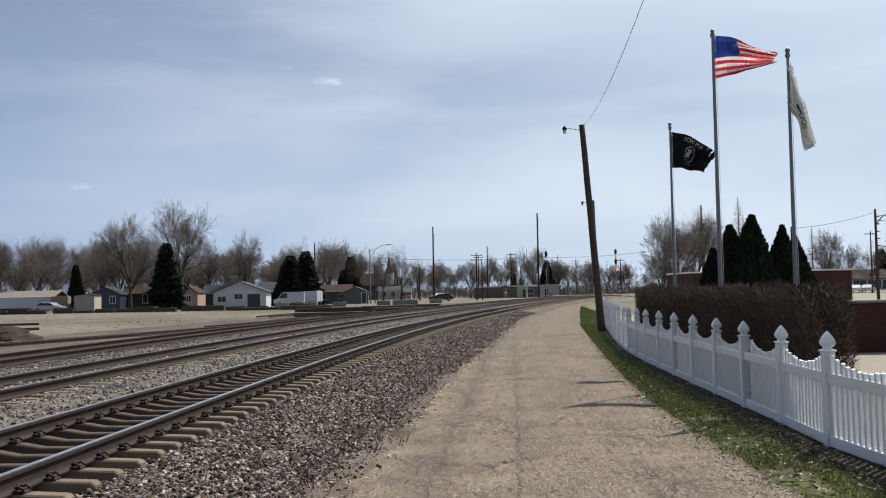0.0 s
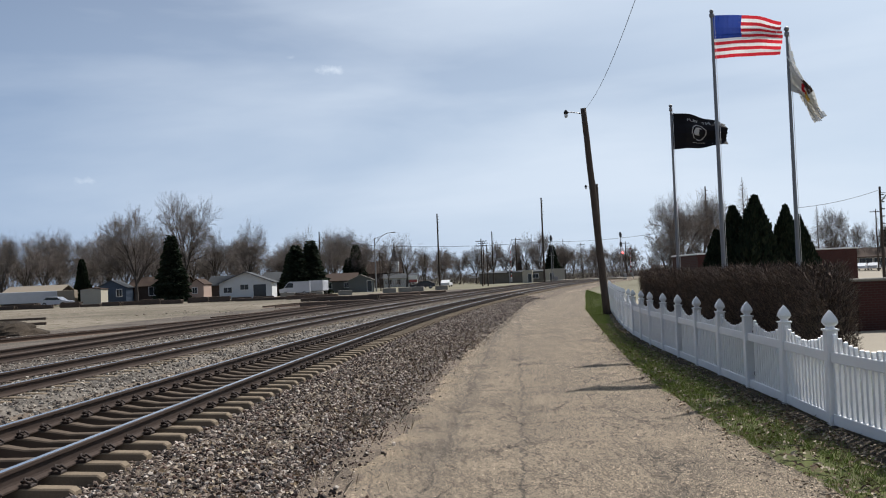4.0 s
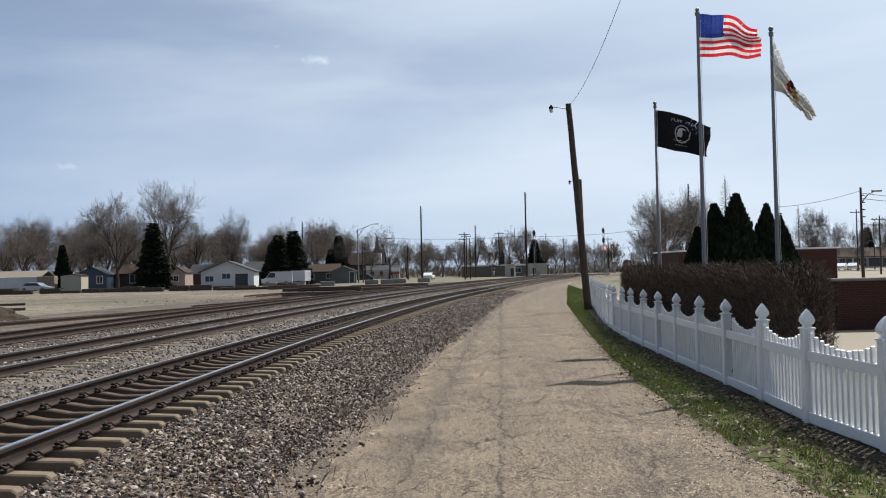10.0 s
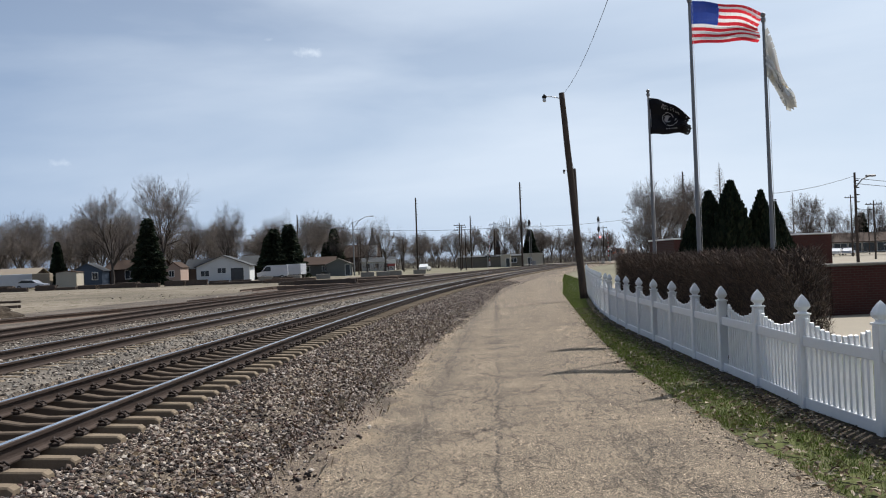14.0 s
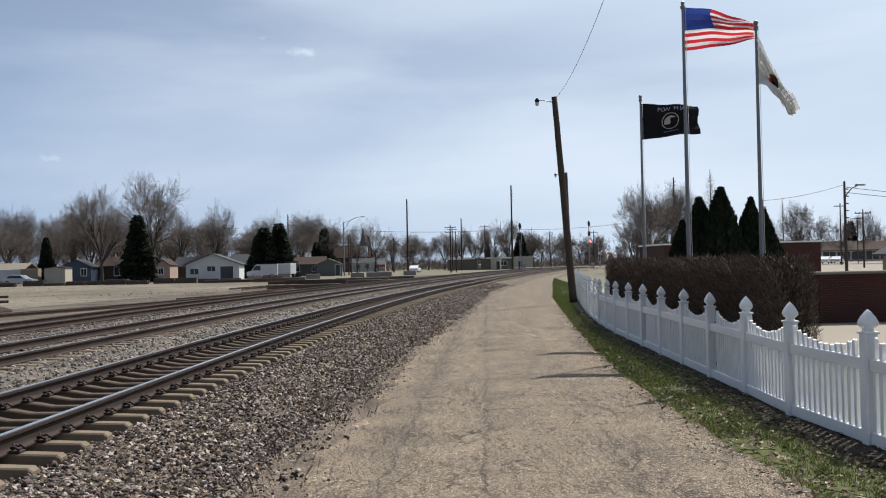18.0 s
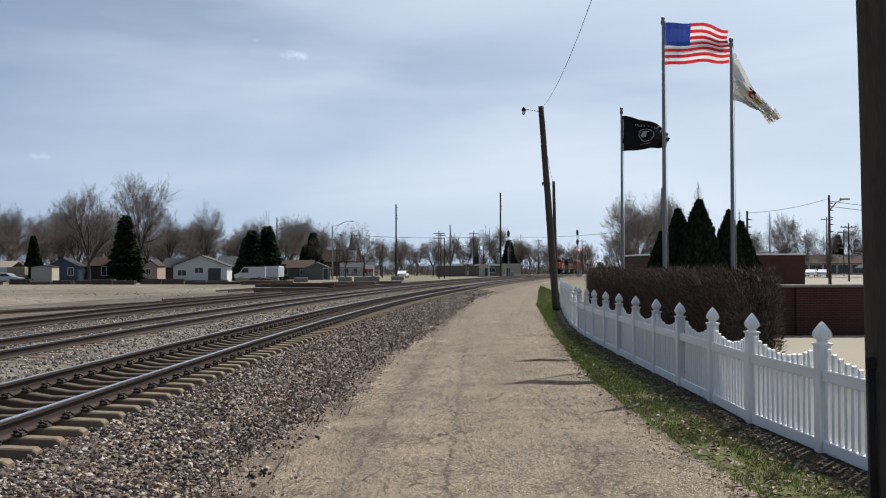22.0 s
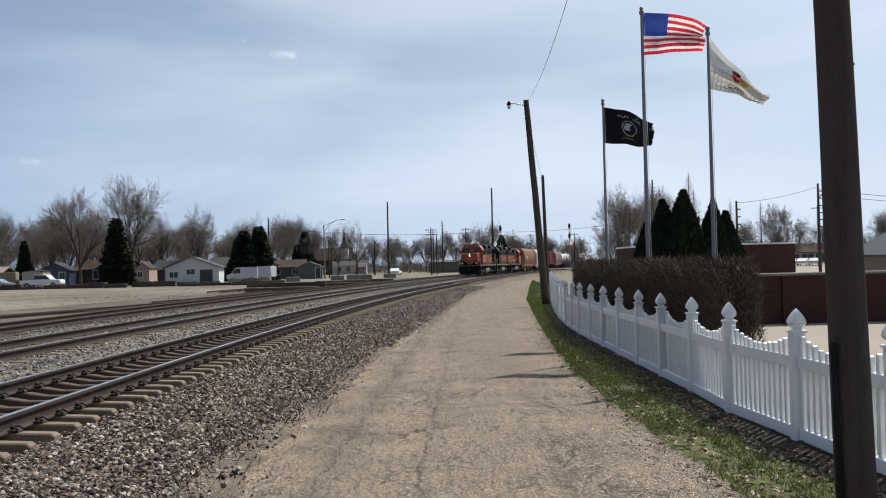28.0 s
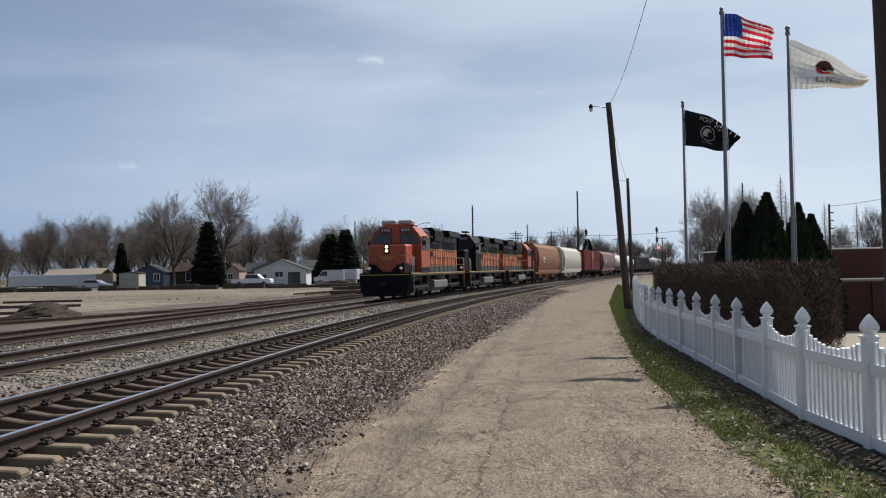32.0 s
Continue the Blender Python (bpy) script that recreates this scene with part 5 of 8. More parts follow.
M_BOARD = paint("board_dark", (0.04, 0.035, 0.035), 0.5, 0.8)


def wheel_mesh(r=0.50):
    sh = Shape().lathe([(0.09, -0.07), (r * 0.75, -0.05), (r * 0.93, -0.075), (r, -0.065), (r, 0.055), (r * 1.06, 0.065), (r * 1.06, 0.085), (r * 0.6, 0.05), (0.09, 0.06)], 18, at=pose(0, 0, 0, 0, 90, 0))
    return sh.mesh("wheel", M_GRIME)


WHEEL_BIG, WHEEL_SMALL = wheel_mesh(0.51), wheel_mesh(0.42)


def bogie(parent, y, base, r, wide=2.3):
    b = part("bogie", Shape().box((wide, 0.5, 0.28), (0, 0, r + 0.12), 0, 0.04)
             .box((0.16, base + 1.3, 0.30), (wide / 2, 0, r + 0.08), 0, 0.05).box((0.16, base + 1.3, 0.30), (-wide / 2, 0, r + 0.08), 0, 0.05), M_GRIME, parent, m=pose(0, y, 0))
    for s in (-1, 1):
        for e in (-1, 1):
            part("wheel", WHEEL_BIG if r > 0.45 else WHEEL_SMALL, M_GRIME, b, m=pose(s * 0.7525, e * base / 2, r, 0, 0, 0 if s < 0 else 180))
            part("journal_box", Shape().box((0.14, 0.26, 0.26), (s * (wide / 2 + 0.08), e * base / 2, r), 0, 0.03), M_GRIME, b)
    return b


def hood_outline(w, z0, z1, cut):
    return [(-w / 2, z0), (w / 2, z0), (w / 2, z1 - cut), (w / 2 - cut, z1), (-w / 2 + cut, z1), (-w / 2, z1 - cut)]


def rail_row(sh, pts, r=0.018):
    sh.tube(pts, r, 5)


def nose_and_cab(t, face, roof_box):
    """The short low hood in front, with a chevron, two headlights and steps of black, and the cab behind it."""
    w, e = 1.10, 0.10
    nose = Shape()
    ring = lambda y, z1, k: [(-w + k, y, 1.52), (w - k, y, 1.52), (w - k, y, z1 - e), (w - k - e, y, z1), (-w + k + e, y, z1), (-w + k, y, z1 - e)]
    rings = [ring(-8.06, 3.08, 0.07), ring(-8.0, 3.16, 0.0), ring(-5.88, 3.22, 0.0)]
    nose.add([p for r in rings for p in r], [(i * 6 + k, i * 6 + (k + 1) % 6, i * 6 + 6 + (k + 1) % 6, i * 6 + 6 + k) for i in range(2) for k in range(6)] + [(5, 4, 3, 2, 1, 0)])
    part("nose", outside_in(nose.mesh("nose", face)), face, t, "red-orange low nose")
    part("nose_chevron", Shape().prism([(-1.03, 1.53), (1.03, 1.53), (1.03, 2.12), (0.62, 1.98), (0.22, 1.60), (-0.22, 1.60), (-0.62, 1.98), (-1.03, 2.12)], 0.02, 0, pose(0, -8.07, 0)), M_DKGREEN, t, "black lower panel with a chevron")
    for s in (-1, 1):
        part("nose_side_band", Shape().prism([(-7.98, 1.53), (-5.9, 1.53), (-5.9, 1.92), (-7.0, 1.96), (-7.98, 2.12)], 0.02, 0, pose(s * 1.108, 0, 0), axis="x"), M_DKGREEN, t)
    part("nose_badge", Shape().box((0.9, 0.02, 0.07), (0, -8.072, 2.42), 0, 0.005).box((0.5, 0.02, 0.05), (0, -8.072, 2.30), 0, 0.005), M_YELLOW, t, "faded yellow badge bars")
    part("headlight_housing", Shape().box((0.34, 0.05, 0.62), (0, -8.075, 2.92), 0, 0.02), M_DKGREEN, t)
    for z in (2.80, 3.04):
        part("headlight", Shape().lathe([(0.085, 0.0), (0.085, 0.05), (0.05, 0.06)], 14, at=pose(0, -8.09, z, 90, 0, 0)), M_HEAD, t, "lit round headlight")
    part("nose_door", Shape().box((0.02, 0.8, 1.35), (-1.11, -6.7, 2.25), 0, 0.005), M_FACE_DARK, t)
    for s in (-1, 1):
        dl = part("ditch_light", Shape().lathe([(0.085, 0.0), (0.085, 0.1), (0.05, 0.12)], 12, at=pose(s * 0.92, -8.45, 1.80, 90, 0, 0)), M_DITCH, t)
        part("bracket", Shape().box((0.06, 0.06, 0.3), (s * 0.92, -8.38, 1.62)), M_BLACK, dl)
    # cab: sloping shoulders, a framed windscreen on each side of a post, number boards above
    part("cab", Shape().prism([(-1.52, 1.52), (1.52, 1.52), (1.52, 3.62), (1.02, 4.28), (0.5, 4.40), (-0.5, 4.40), (-1.02, 4.28), (-1.52, 3.62)], 2.3, 0, pose(0, -4.75, 0)), face, t, "red-orange cab with sloping shoulders")
    for s in (-1, 1):
        pane = part("windscreen", Shape().prism([(s * 0.30, 3.26), (s * 1.36, 3.26), (s * 1.36, 3.60), (s * 1.14, 3.86), (s * 0.30, 3.86)][::s], 0.02, 0, pose(0, -5.915, 0)), M_GLASS, t)
        part("wiper", Shape().tube([(s * 0.7, -5.94, 3.86), (s * 0.9, -5.95, 3.4)], 0.012, 4), M_BLACK, pane)
        part("window_frame", Shape().box((0.05, 0.04, 0.62), (s * 0.29, -5.92, 3.55)).box((1.1, 0.04, 0.05), (s * 0.83, -5.92, 3.885)), M_BLACK, pane)
        board = part("number_board", Shape().box((0.74, 0.06, 0.26), (s * 0.60, -5.93, 4.08), 0, 0.01), M_BOARD, t, "dark number board with pale bars")
        nb = Shape()
        for k in range(4):
            nb.box((0.075, 0.012, 0.15), (s * 0.60 - 0.20 + k * 0.135, -5.966, 4.08))
        part("number_bars", nb, M_PALEBOX, board)
        for y in (-5.22, -4.30):
            wn = part("side_window", Shape().box((0.02, 0.74, 0.66), (s * 1.527, y, 3.26), 0, 0.0), M_GLASS, t)
            part("window_frame", Shape().box((0.03, 0.05, 0.72), (s * 1.53, y - 0.39, 3.26)).box((0.03, 0.05, 0.72), (s * 1.53, y + 0.39, 3.26)).box((0.03, 0.78, 0.05), (s * 1.53, y, 2.91)), M_BLACK, wn)
        part("awning", Shape().box((0.28, 1.85, 0.03), (s * 1.64, -4.78, 3.68), 0, 0.01), M_FACE_DARK, t)
        part("mirror", Shape().box((0.2, 0.03, 0.3), (s * 1.66, -5.75, 3.3), 0, 0.01), M_BLACK, t)
        part("cab_side_band", Shape().box((0.014, 2.26, 0.28), (s * 1.528, -4.75, 1.68)), M_DKGREEN, t)
    part("cab_roof", Shape().box((1.7, 2.2, 0.05), (0, -4.75, 4.42), 0, 0.02), M_FACE_DARK, t)
    if roof_box:
        for o in (-0.52, 0.48):
            part("air_conditioner", Shape().box((0.84, 0.9, 0.27), (o, -5.1, 4.57), 0, 0.06), M_PALEBOX, t, "pale grey air conditioner on the roof")
    part("horn", Shape().tube([(0.25, -3.3, 4.3), (0.25, -3.3, 4.66)], 0.04, 6).tube([(-0.05, -3.6, 4.70), (0.5, -3.5, 4.70)], 0.07, 7).tube([(-0.05, -3.05, 4.68), (0.5, -3.05, 4.68)], 0.06, 7), M_BLACK, t)
    part("bell", Shape().lathe([(0.16, 4.42), (0.13, 4.56), (0.06, 4.66)], 10, at=pose(-0.4, -3.2, 0)), M_BLACK, t)


def locomotive(label, face, hood_top, roof_box, cab=True):
    """A four-axle hood engine, front towards -y, on the rail tops."""
    t = thing("locomotive", label, "locomotive", group="engines of the freight train")
    L = 17.6
    part("frame", Shape().box((3.0, L - 0.6, 0.20), (0, 0, 1.42), 0, 0.03).box((2.2, L - 1.5, 0.34), (0, 0, 1.18), 0, 0.03), M_SILL, t, "grimy grey walkway sill")
    for s in (-1, 1):
        part("sill_stripe", Shape().box((0.012, L - 0.8, 0.05), (s * 1.508, 0, 1.47)), M_YELLOW, t, "yellow stripe along the sill")
    tank = part("fuel_tank", Shape().prism([(-1.3, 1.06), (-1.46, 0.95), (-1.46, 0.55), (-1.1, 0.32), (1.1, 0.32), (1.46, 0.55), (1.46, 0.95), (1.3, 1.06)], 4.2), M_TANK, t, "dusty grey fuel tank")
    for s in (-1, 1):
        part("air_tank", Shape().lathe([(0.05, -1.5), (0.17, -1.44), (0.17, 1.44), (0.05, 1.5)], 12, at=pose(s * 1.28, 0, 1.18, 90, 0, 0)), M_GRIME, tank)
        for y in (-3.55, 3.4):
            part("sand_box", Shape().box((0.3, 0.5, 0.5), (s * 1.2, y, 1.1), 0, 0.03), M_GRIME, t)
    for y in (-5.1, 5.1):
        bogie(t, y, 2.75, 0.51, 2.5)
    for e in (-1, 1):
        y = e * (L / 2 - 0.35)
        part("pilot", Shape().box((3.0, 0.14, 0.62), (0, y, 1.22), 0, 0.03).prism([(-1.45, 0.95), (1.45, 0.95), (1.25, 0.2), (-1.25, 0.2)], 0.16, 0, pose(0, y + e * 0.12, 0)), M_DKGREEN, t, "black pilot plate with snow plough")
        part("pilot_stripe", Shape().box((2.9, 0.02, 0.05), (0, y + e * 0.085, 1.42)), M_YELLOW, t)
        part("coupler", Shape().box((0.28, 0.6, 0.28), (0, y + e * 0.45, 0.86), 0, 0.06), M_GRIME, t)
        for s in (-1, 1):
            st = Shape()
            for k, z in enumerate((0.42, 0.72, 1.02, 1.3)):
                st.box((0.55, 0.30, 0.03), (s * (1.28 - 0.02 * k), y - e * 0.45, z), 0, 0.005)
            st.box((0.03, 0.34, 1.1), (s * 1.02, y - e * 0.45, 0.9)).box((0.6, 0.03, 1.1), (s * 1.25, y - e * 0.27, 0.9))
            part("steps", st, M_BLACK, t, "corner steps")
            g = Shape()
            rail_row(g, [(s * 1.5, y - e * 0.3, 0.5), (s * 1.5, y - e * 0.3, 2.4), (s * 1.42, y - e * 0.35, 2.5)], 0.022)
            rail_row(g, [(s * 1.5, y - e * 0.62, 0.6), (s * 1.5, y - e * 0.62, 2.45)], 0.022)
            part("grab_rail", g, M_PALEBOX if e < 0 else M_ORANGE, t, "pale grab rails by the steps")
        g = Shape()
        rail_row(g, [(-1.42, y, 1.5), (-1.42, y, 2.5), (-0.45, y, 2.5), (-0.45, y, 1.5)])
        rail_row(g, [(1.42, y, 1.5), (1.42, y, 2.5), (0.45, y, 2.5), (0.45, y, 1.5)])
        rail_row(g, [(-1.42, y, 2.0), (-0.45, y, 2.0)])
        rail_row(g, [(1.42, y, 2.0), (0.45, y, 2.0)])
        part("end_railing", g, M_BLACK, t)
    # low nose and cab
    if cab:
        nose_and_cab(t, face, roof_box)
    else:
        part("long_hood", Shape().prism(hood_outline(1.95, 1.94, 3.02, 0.0), 4.4, 0, pose(0, -5.8, 0)), M_ORANGE, t)
        part("hood_top", Shape().prism(hood_outline(1.96, 3.03, 4.32, 0.22), 4.4, 0, pose(0, -5.8, 0)), hood_top, t)
    # long hood: orange below, dark above, a thin yellow line between
    part("long_hood", Shape().prism(hood_outline(1.95, 1.94, 3.02, 0.0), 11.7, 0, pose(0, 2.25, 0)), M_ORANGE, t, "orange long hood")
    part("hood_top", Shape().prism(hood_outline(1.96, 3.03, 4.32, 0.22), 11.7, 0, pose(0, 2.25, 0)), hood_top, t, "dark upper hood")
    part("hood_skirt", Shape().prism(hood_outline(1.97, 1.52, 1.93, 0.0), 11.7, 0, pose(0, 2.25, 0)), M_SILL, t, "grey band along the hood foot")
    for s in (-1, 1):
        part("hood_line", Shape().box((0.014, 11.6, 0.05), (s * 0.985, 2.25, 3.02)), M_YELLOW, t)
        doors = Shape()
        for k in range(15):
            doors.box((0.02, 0.03, 1.05), (s * 0.985, -3.2 + k * 0.76, 2.48))
            doors.box((0.03, 0.05, 0.12), (s * 0.985, -3.05 + k * 0.76, 2.45))
        part("door_seams", doors, M_ORANGE_DARK, t, "hood door seams")
        logo = Shape()
        for k in range(4):
            logo.box((0.014, 0.5, 0.34), (s * 0.992, -2.6 + k * 0.68, 2.7))
        part("side_marking", logo, M_DKGREEN, t, "dark block marking")
        for y, ln, z in ((-2.2, 1.9, 3.75), (0.4, 1.6, 3.6)):
            part("intake_grille", Shape().box((0.05, ln, 0.55), (s * 0.985, y, z), 0, 0.02), M_BLACK, t)
        gr = Shape()
        for k in range(3):
            gr.box((0.03, 1.3, 0.5), (s * 0.98, 4.6 + k * 1.45 - 0.6, 3.85), 0, 0.01)
        part("radiator_grille", gr, M_BLACK, t)
    part("radiator_wing", Shape().prism([(-1.42, 3.95), (1.42, 3.95), (1.3, 4.36), (-1.3, 4.36)], 4.0, 0, pose(0, 5.6, 0)), hood_top, t)
    for y in (4.4, 5.6, 6.8):
        part("roof_fan", Shape().lathe([(0.56, 4.34), (0.58, 4.50), (0.5, 4.53)], 18, at=pose(0.0, y, 0)), M_BLACK, t)
    part("brake_blister", Shape().prism(hood_outline(2.5, 3.55, 4.42, 0.2), 2.6, 0, pose(0, 0.6, 0)), hood_top, t)
    part("exhaust", Shape().box((0.7, 0.4, 0.22), (0, 2.5, 4.42), 0, 0.04), M_BLACK, t)
    # side railings
    for s in (-1, 1):
        g = Shape()
        rail_row(g, [(s * 1.47, -3.4, 2.5), (s * 1.47, 7.9, 2.5)])
        rail_row(g, [(s * 1.47, -3.4, 2.0), (s * 1.47, 7.9, 2.0)], 0.014)
        for k in range(9):
            y = -3.4 + k * 1.41
            rail_row(g, [(s * 1.47, y, 1.5), (s * 1.47, y, 2.52)])
        part("side_railing", g, M_BLACK, t)
    part("rear_face", Shape().box((1.9, 0.02, 1.7), (0, 8.12, 2.5)), M_ORANGE, t)
    return t


M_ORANGE_DARK = paint("engine_orange_shadow_gap", (0.20, 0.04, 0.014), 0.6, 0.75)
M_FACE_DARK = paint("cab_roof_red", (0.28, 0.05, 0.02), 0.5, 0.75)


def car_base(t, L, mat):
    part("underframe", Shape().box((2.6, L - 0.4, 0.28), (0, 0, 1.08), 0, 0.03).box((0.5, L, 0.36), (0, 0, 0.92), 0, 0.03), mat, t)
    for e in (-1, 1):
        bogie(t, e * (L / 2 - 2.2), 1.78, 0.42, 2.1)
        part("coupler", Shape().box((0.26, 0.7, 0.26), (0, e * (L / 2 + 0.25), 0.86), 0, 0.05), M_GRIME, t)


def ladder(sh, x, y, z0, z1, wide=0.42):
    for o in (-wide / 2, wide / 2):
        sh.tube([(x, y + o, z0), (x, y + o, z1)], 0.02, 4)
    z = z0 + 0.15
    while z < z1:
        sh.tube([(x, y - wide / 2, z), (x, y + wide / 2, z)], 0.014, 4)
        z += 0.38


def covered_hopper(label, mat, L=17.4):
    t = thing("covered_hopper", label, "freight car", group="cars of the freight train")
    car_base(t, L, mat)
    # bulging sides: the body is a rounded section drawn along the car
    sec = [(-1.35, 1.35), (1.35, 1.35)] + [(1.35 + 0.23 * math.sin(a * math.pi), 1.35 + 2.75 * a) for a in np.linspace(0.06, 1, 8)] + [(0.8, 4.55), (-0.8, 4.55)] + [(-1.35 - 0.23 * math.sin(a * math.pi), 1.35 + 2.75 * a) for a in np.linspace(1, 0.06, 8)]
    part("body", Shape().prism(sec, L - 2.6), mat, t)
    for e in (-1, 1):
        part("end_slope", Shape().prism([(e * (L / 2 - 1.3), 4.2), (e * (L / 2 - 1.3), 1.7), (e * (L / 2 - 0.55), 3.9), (e * (L / 2 - 0.55), 4.15)][::e], 2.5, axis="x"), mat, t)
        part("end_frame", Shape().box((2.8, 0.1, 0.12), (0, e * (L / 2 - 0.3), 4.0)).box((0.1, 0.1, 2.8), (1.3, e * (L / 2 - 0.3), 2.6)).box((0.1, 0.1, 2.8), (-1.3, e * (L / 2 - 0.3), 2.6)), mat, t)
        for s in (-1, 1):
            sh = Shape()
            ladder(sh, s * 1.48, e * (L / 2 - 0.6), 1.2, 4.1)
            part("ladder", sh, mat, t)
    for k in range(3):
        y = (k - 1) * (L - 5.5) / 2.6
        part("hopper_bay", Shape().prism([(-2.0, 1.32), (2.0, 1.32), (0.5, 0.45), (-0.5, 0.45)], 2.3, 0, axis="x", at=pose(0, y, 0)), mat, t)
    part("roof_walk", Shape().box((0.6, L - 2.4, 0.05), (0, 0, 4.70)).box((0.55, L - 3.2, 0.14), (0, 0, 4.61), 0, 0.03), mat, t)
    part("side_sill", Shape().box((0.1, L - 1.2, 0.22), (1.5, 0, 1.30), 0, 0.02).box((0.1, L - 1.2, 0.22), (-1.5, 0, 1.30), 0, 0.02), mat, t)
    mk = Shape()
    for s in (-1, 1):
        mk.box((0.012, 1.6, 0.35), (s * 1.585, -4.2, 2.85)).box((0.012, 0.9, 0.2), (s * 1.585, -4.2, 2.4))
    part("side_marking", mk, M_PALEBOX, t, "plain pale block marking")
    return t


def box_car(label, mat, L=16.4, tall=4.2, dark=M_GRIME):
    t = thing("box_car", label, "freight car", group="cars of the freight train")
    car_base(t, L, M_GRIME)
    part("body", Shape().box((2.95, L - 0.5, tall - 1.2), (0, 0, (tall + 1.2) / 2), 0, 0.04), mat, t)
    ribs = Shape()
    for s in (-1, 1):
        for k in range(15):
            y = -L / 2 + 0.9 + k * (L - 1.8) / 14
            if abs(y) > 1.6:
                ribs.box((0.05, 0.10, tall - 1.5), (s * 1.50, y, (tall + 1.2) / 2), 0, 0.01)
    part("side_ribs", ribs, mat, t)
    for s in (-1, 1):
        d = part("door", Shape().box((0.07, 3.0, tall - 1.45), (s * 1.53, 0, (tall + 1.2) / 2), 0, 0.02), mat, t)
        part("door_bar", Shape().tube([(s * 1.58, -0.6, 1.4), (s * 1.58, -0.6, tall - 0.3)], 0.025, 5).tube([(s * 1.58, 0.6, 1.4), (s * 1.58, 0.6, tall - 0.3)], 0.025, 5), M_PALEBOX, d)
        for e in (-1, 1):
            sh = Shape()
            ladder(sh, s * 1.51, e * (L / 2 - 0.6), 1.0, tall - 0.2)
            part("ladder", sh, mat, t)
    part("roof", Shape().prism([(-1.5, tall), (1.5, tall), (0.0, tall + 0.16)], L - 0.4), M_STEEL, t)
    return t


def tank_car(label, mat, L=15.5):
    t = thing("tank_car", label, "freight car", group="cars of the freight train")
    car_base(t, L, M_GRIME)
    R = 1.45
    part("tank", Shape().lathe([(0.3, -L / 2 + 0.75), (1.0, -L / 2 + 0.85), (1.35, -L / 2 + 1.1), (R, -L / 2 + 1.5), (R, L / 2 - 1.5), (1.35, L / 2 - 1.1), (1.0, L / 2 - 0.85), (0.3, L / 2 - 0.75)], 28, at=pose(0, 0, 2.75, -90, 0, 0)), mat, t)
    part("dome", Shape().lathe([(0.55, 4.1), (0.55, 4.42), (0.4, 4.5)], 16), mat, t)
    g = Shape()
    for s in (-1, 1):
        g.tube([(s * 1.0, -1.6, 4.75), (s * 1.0, 1.6, 4.75)], 0.02, 5).tube([(s * 1.0, -1.6, 4.0), (s * 1.0, -1.6, 4.75)], 0.02, 5).tube([(s * 1.0, 1.6, 4.0), (s * 1.0, 1.6, 4.75)], 0.02, 5)
        ladder(g, s * 1.47, 0, 1.1, 4.1)
    part("platform_railing", g, M_GRIME, t)
    return t


def gondola(label, mat, L=16.0, tall=3.3):
    t = thing("hopper_gondola", label, "freight car", group="cars of the freight train")
    car_base(t, L, mat)
    sh = Shape()
    for s in (-1, 1):
        sh.box((0.08, L - 0.4, tall - 1.2), (s * 1.45, 0, (tall + 1.2) / 2), 0, 0.02).box((0.16, L - 0.3, 0.14), (s * 1.46, 0, tall), 0, 0.03)
        for k in range(12):
            sh.box((0.1, 0.12, tall - 1.3), (s * 1.52, -L / 2 + 0.6 + k * (L - 1.2) / 11, (tall + 1.2) / 2), 0, 0.01)
    for e in (-1, 1):
        sh.box((2.9, 0.08, tall - 1.2), (0, e * (L / 2 - 0.25), (tall + 1.2) / 2), 0, 0.02)
    sh.box((2.8, L - 0.5, 0.1), (0, 0, 1.25))
    part("body", sh, mat, t)
    part("load", Shape().prism([(-1.38, tall - 0.35), (1.38, tall - 0.35), (0.5, tall + 0.15), (-0.4, tall + 0.12)], L - 1.2), M_GRIME, t, "dark loose load")
    return t


C_BROWN = paint("hopper_brown", (0.27, 0.135, 0.08), 0.75, 0.5)
C_CREAM = paint("hopper_cream", (0.50, 0.48, 0.40), 0.6, 0.75)
C_RED = paint("boxcar_red", (0.17, 0.035, 0.03), 0.65, 0.7)
C_MAUVE = paint("faded_maroon", (0.19, 0.12, 0.115), 0.7, 0.7)
C_TANKWHITE = paint("tank_white", (0.5, 0.49, 0.45), 0.45, 0.75)
C_DARK = paint("dark_grey_car", (0.075, 0.075, 0.08), 0.65, 0.6)
C_TANKBLACK = paint("tank_black", (0.03, 0.03, 0.032), 0.45, 0.7)

TRAIN, BACKWARDS = [], []


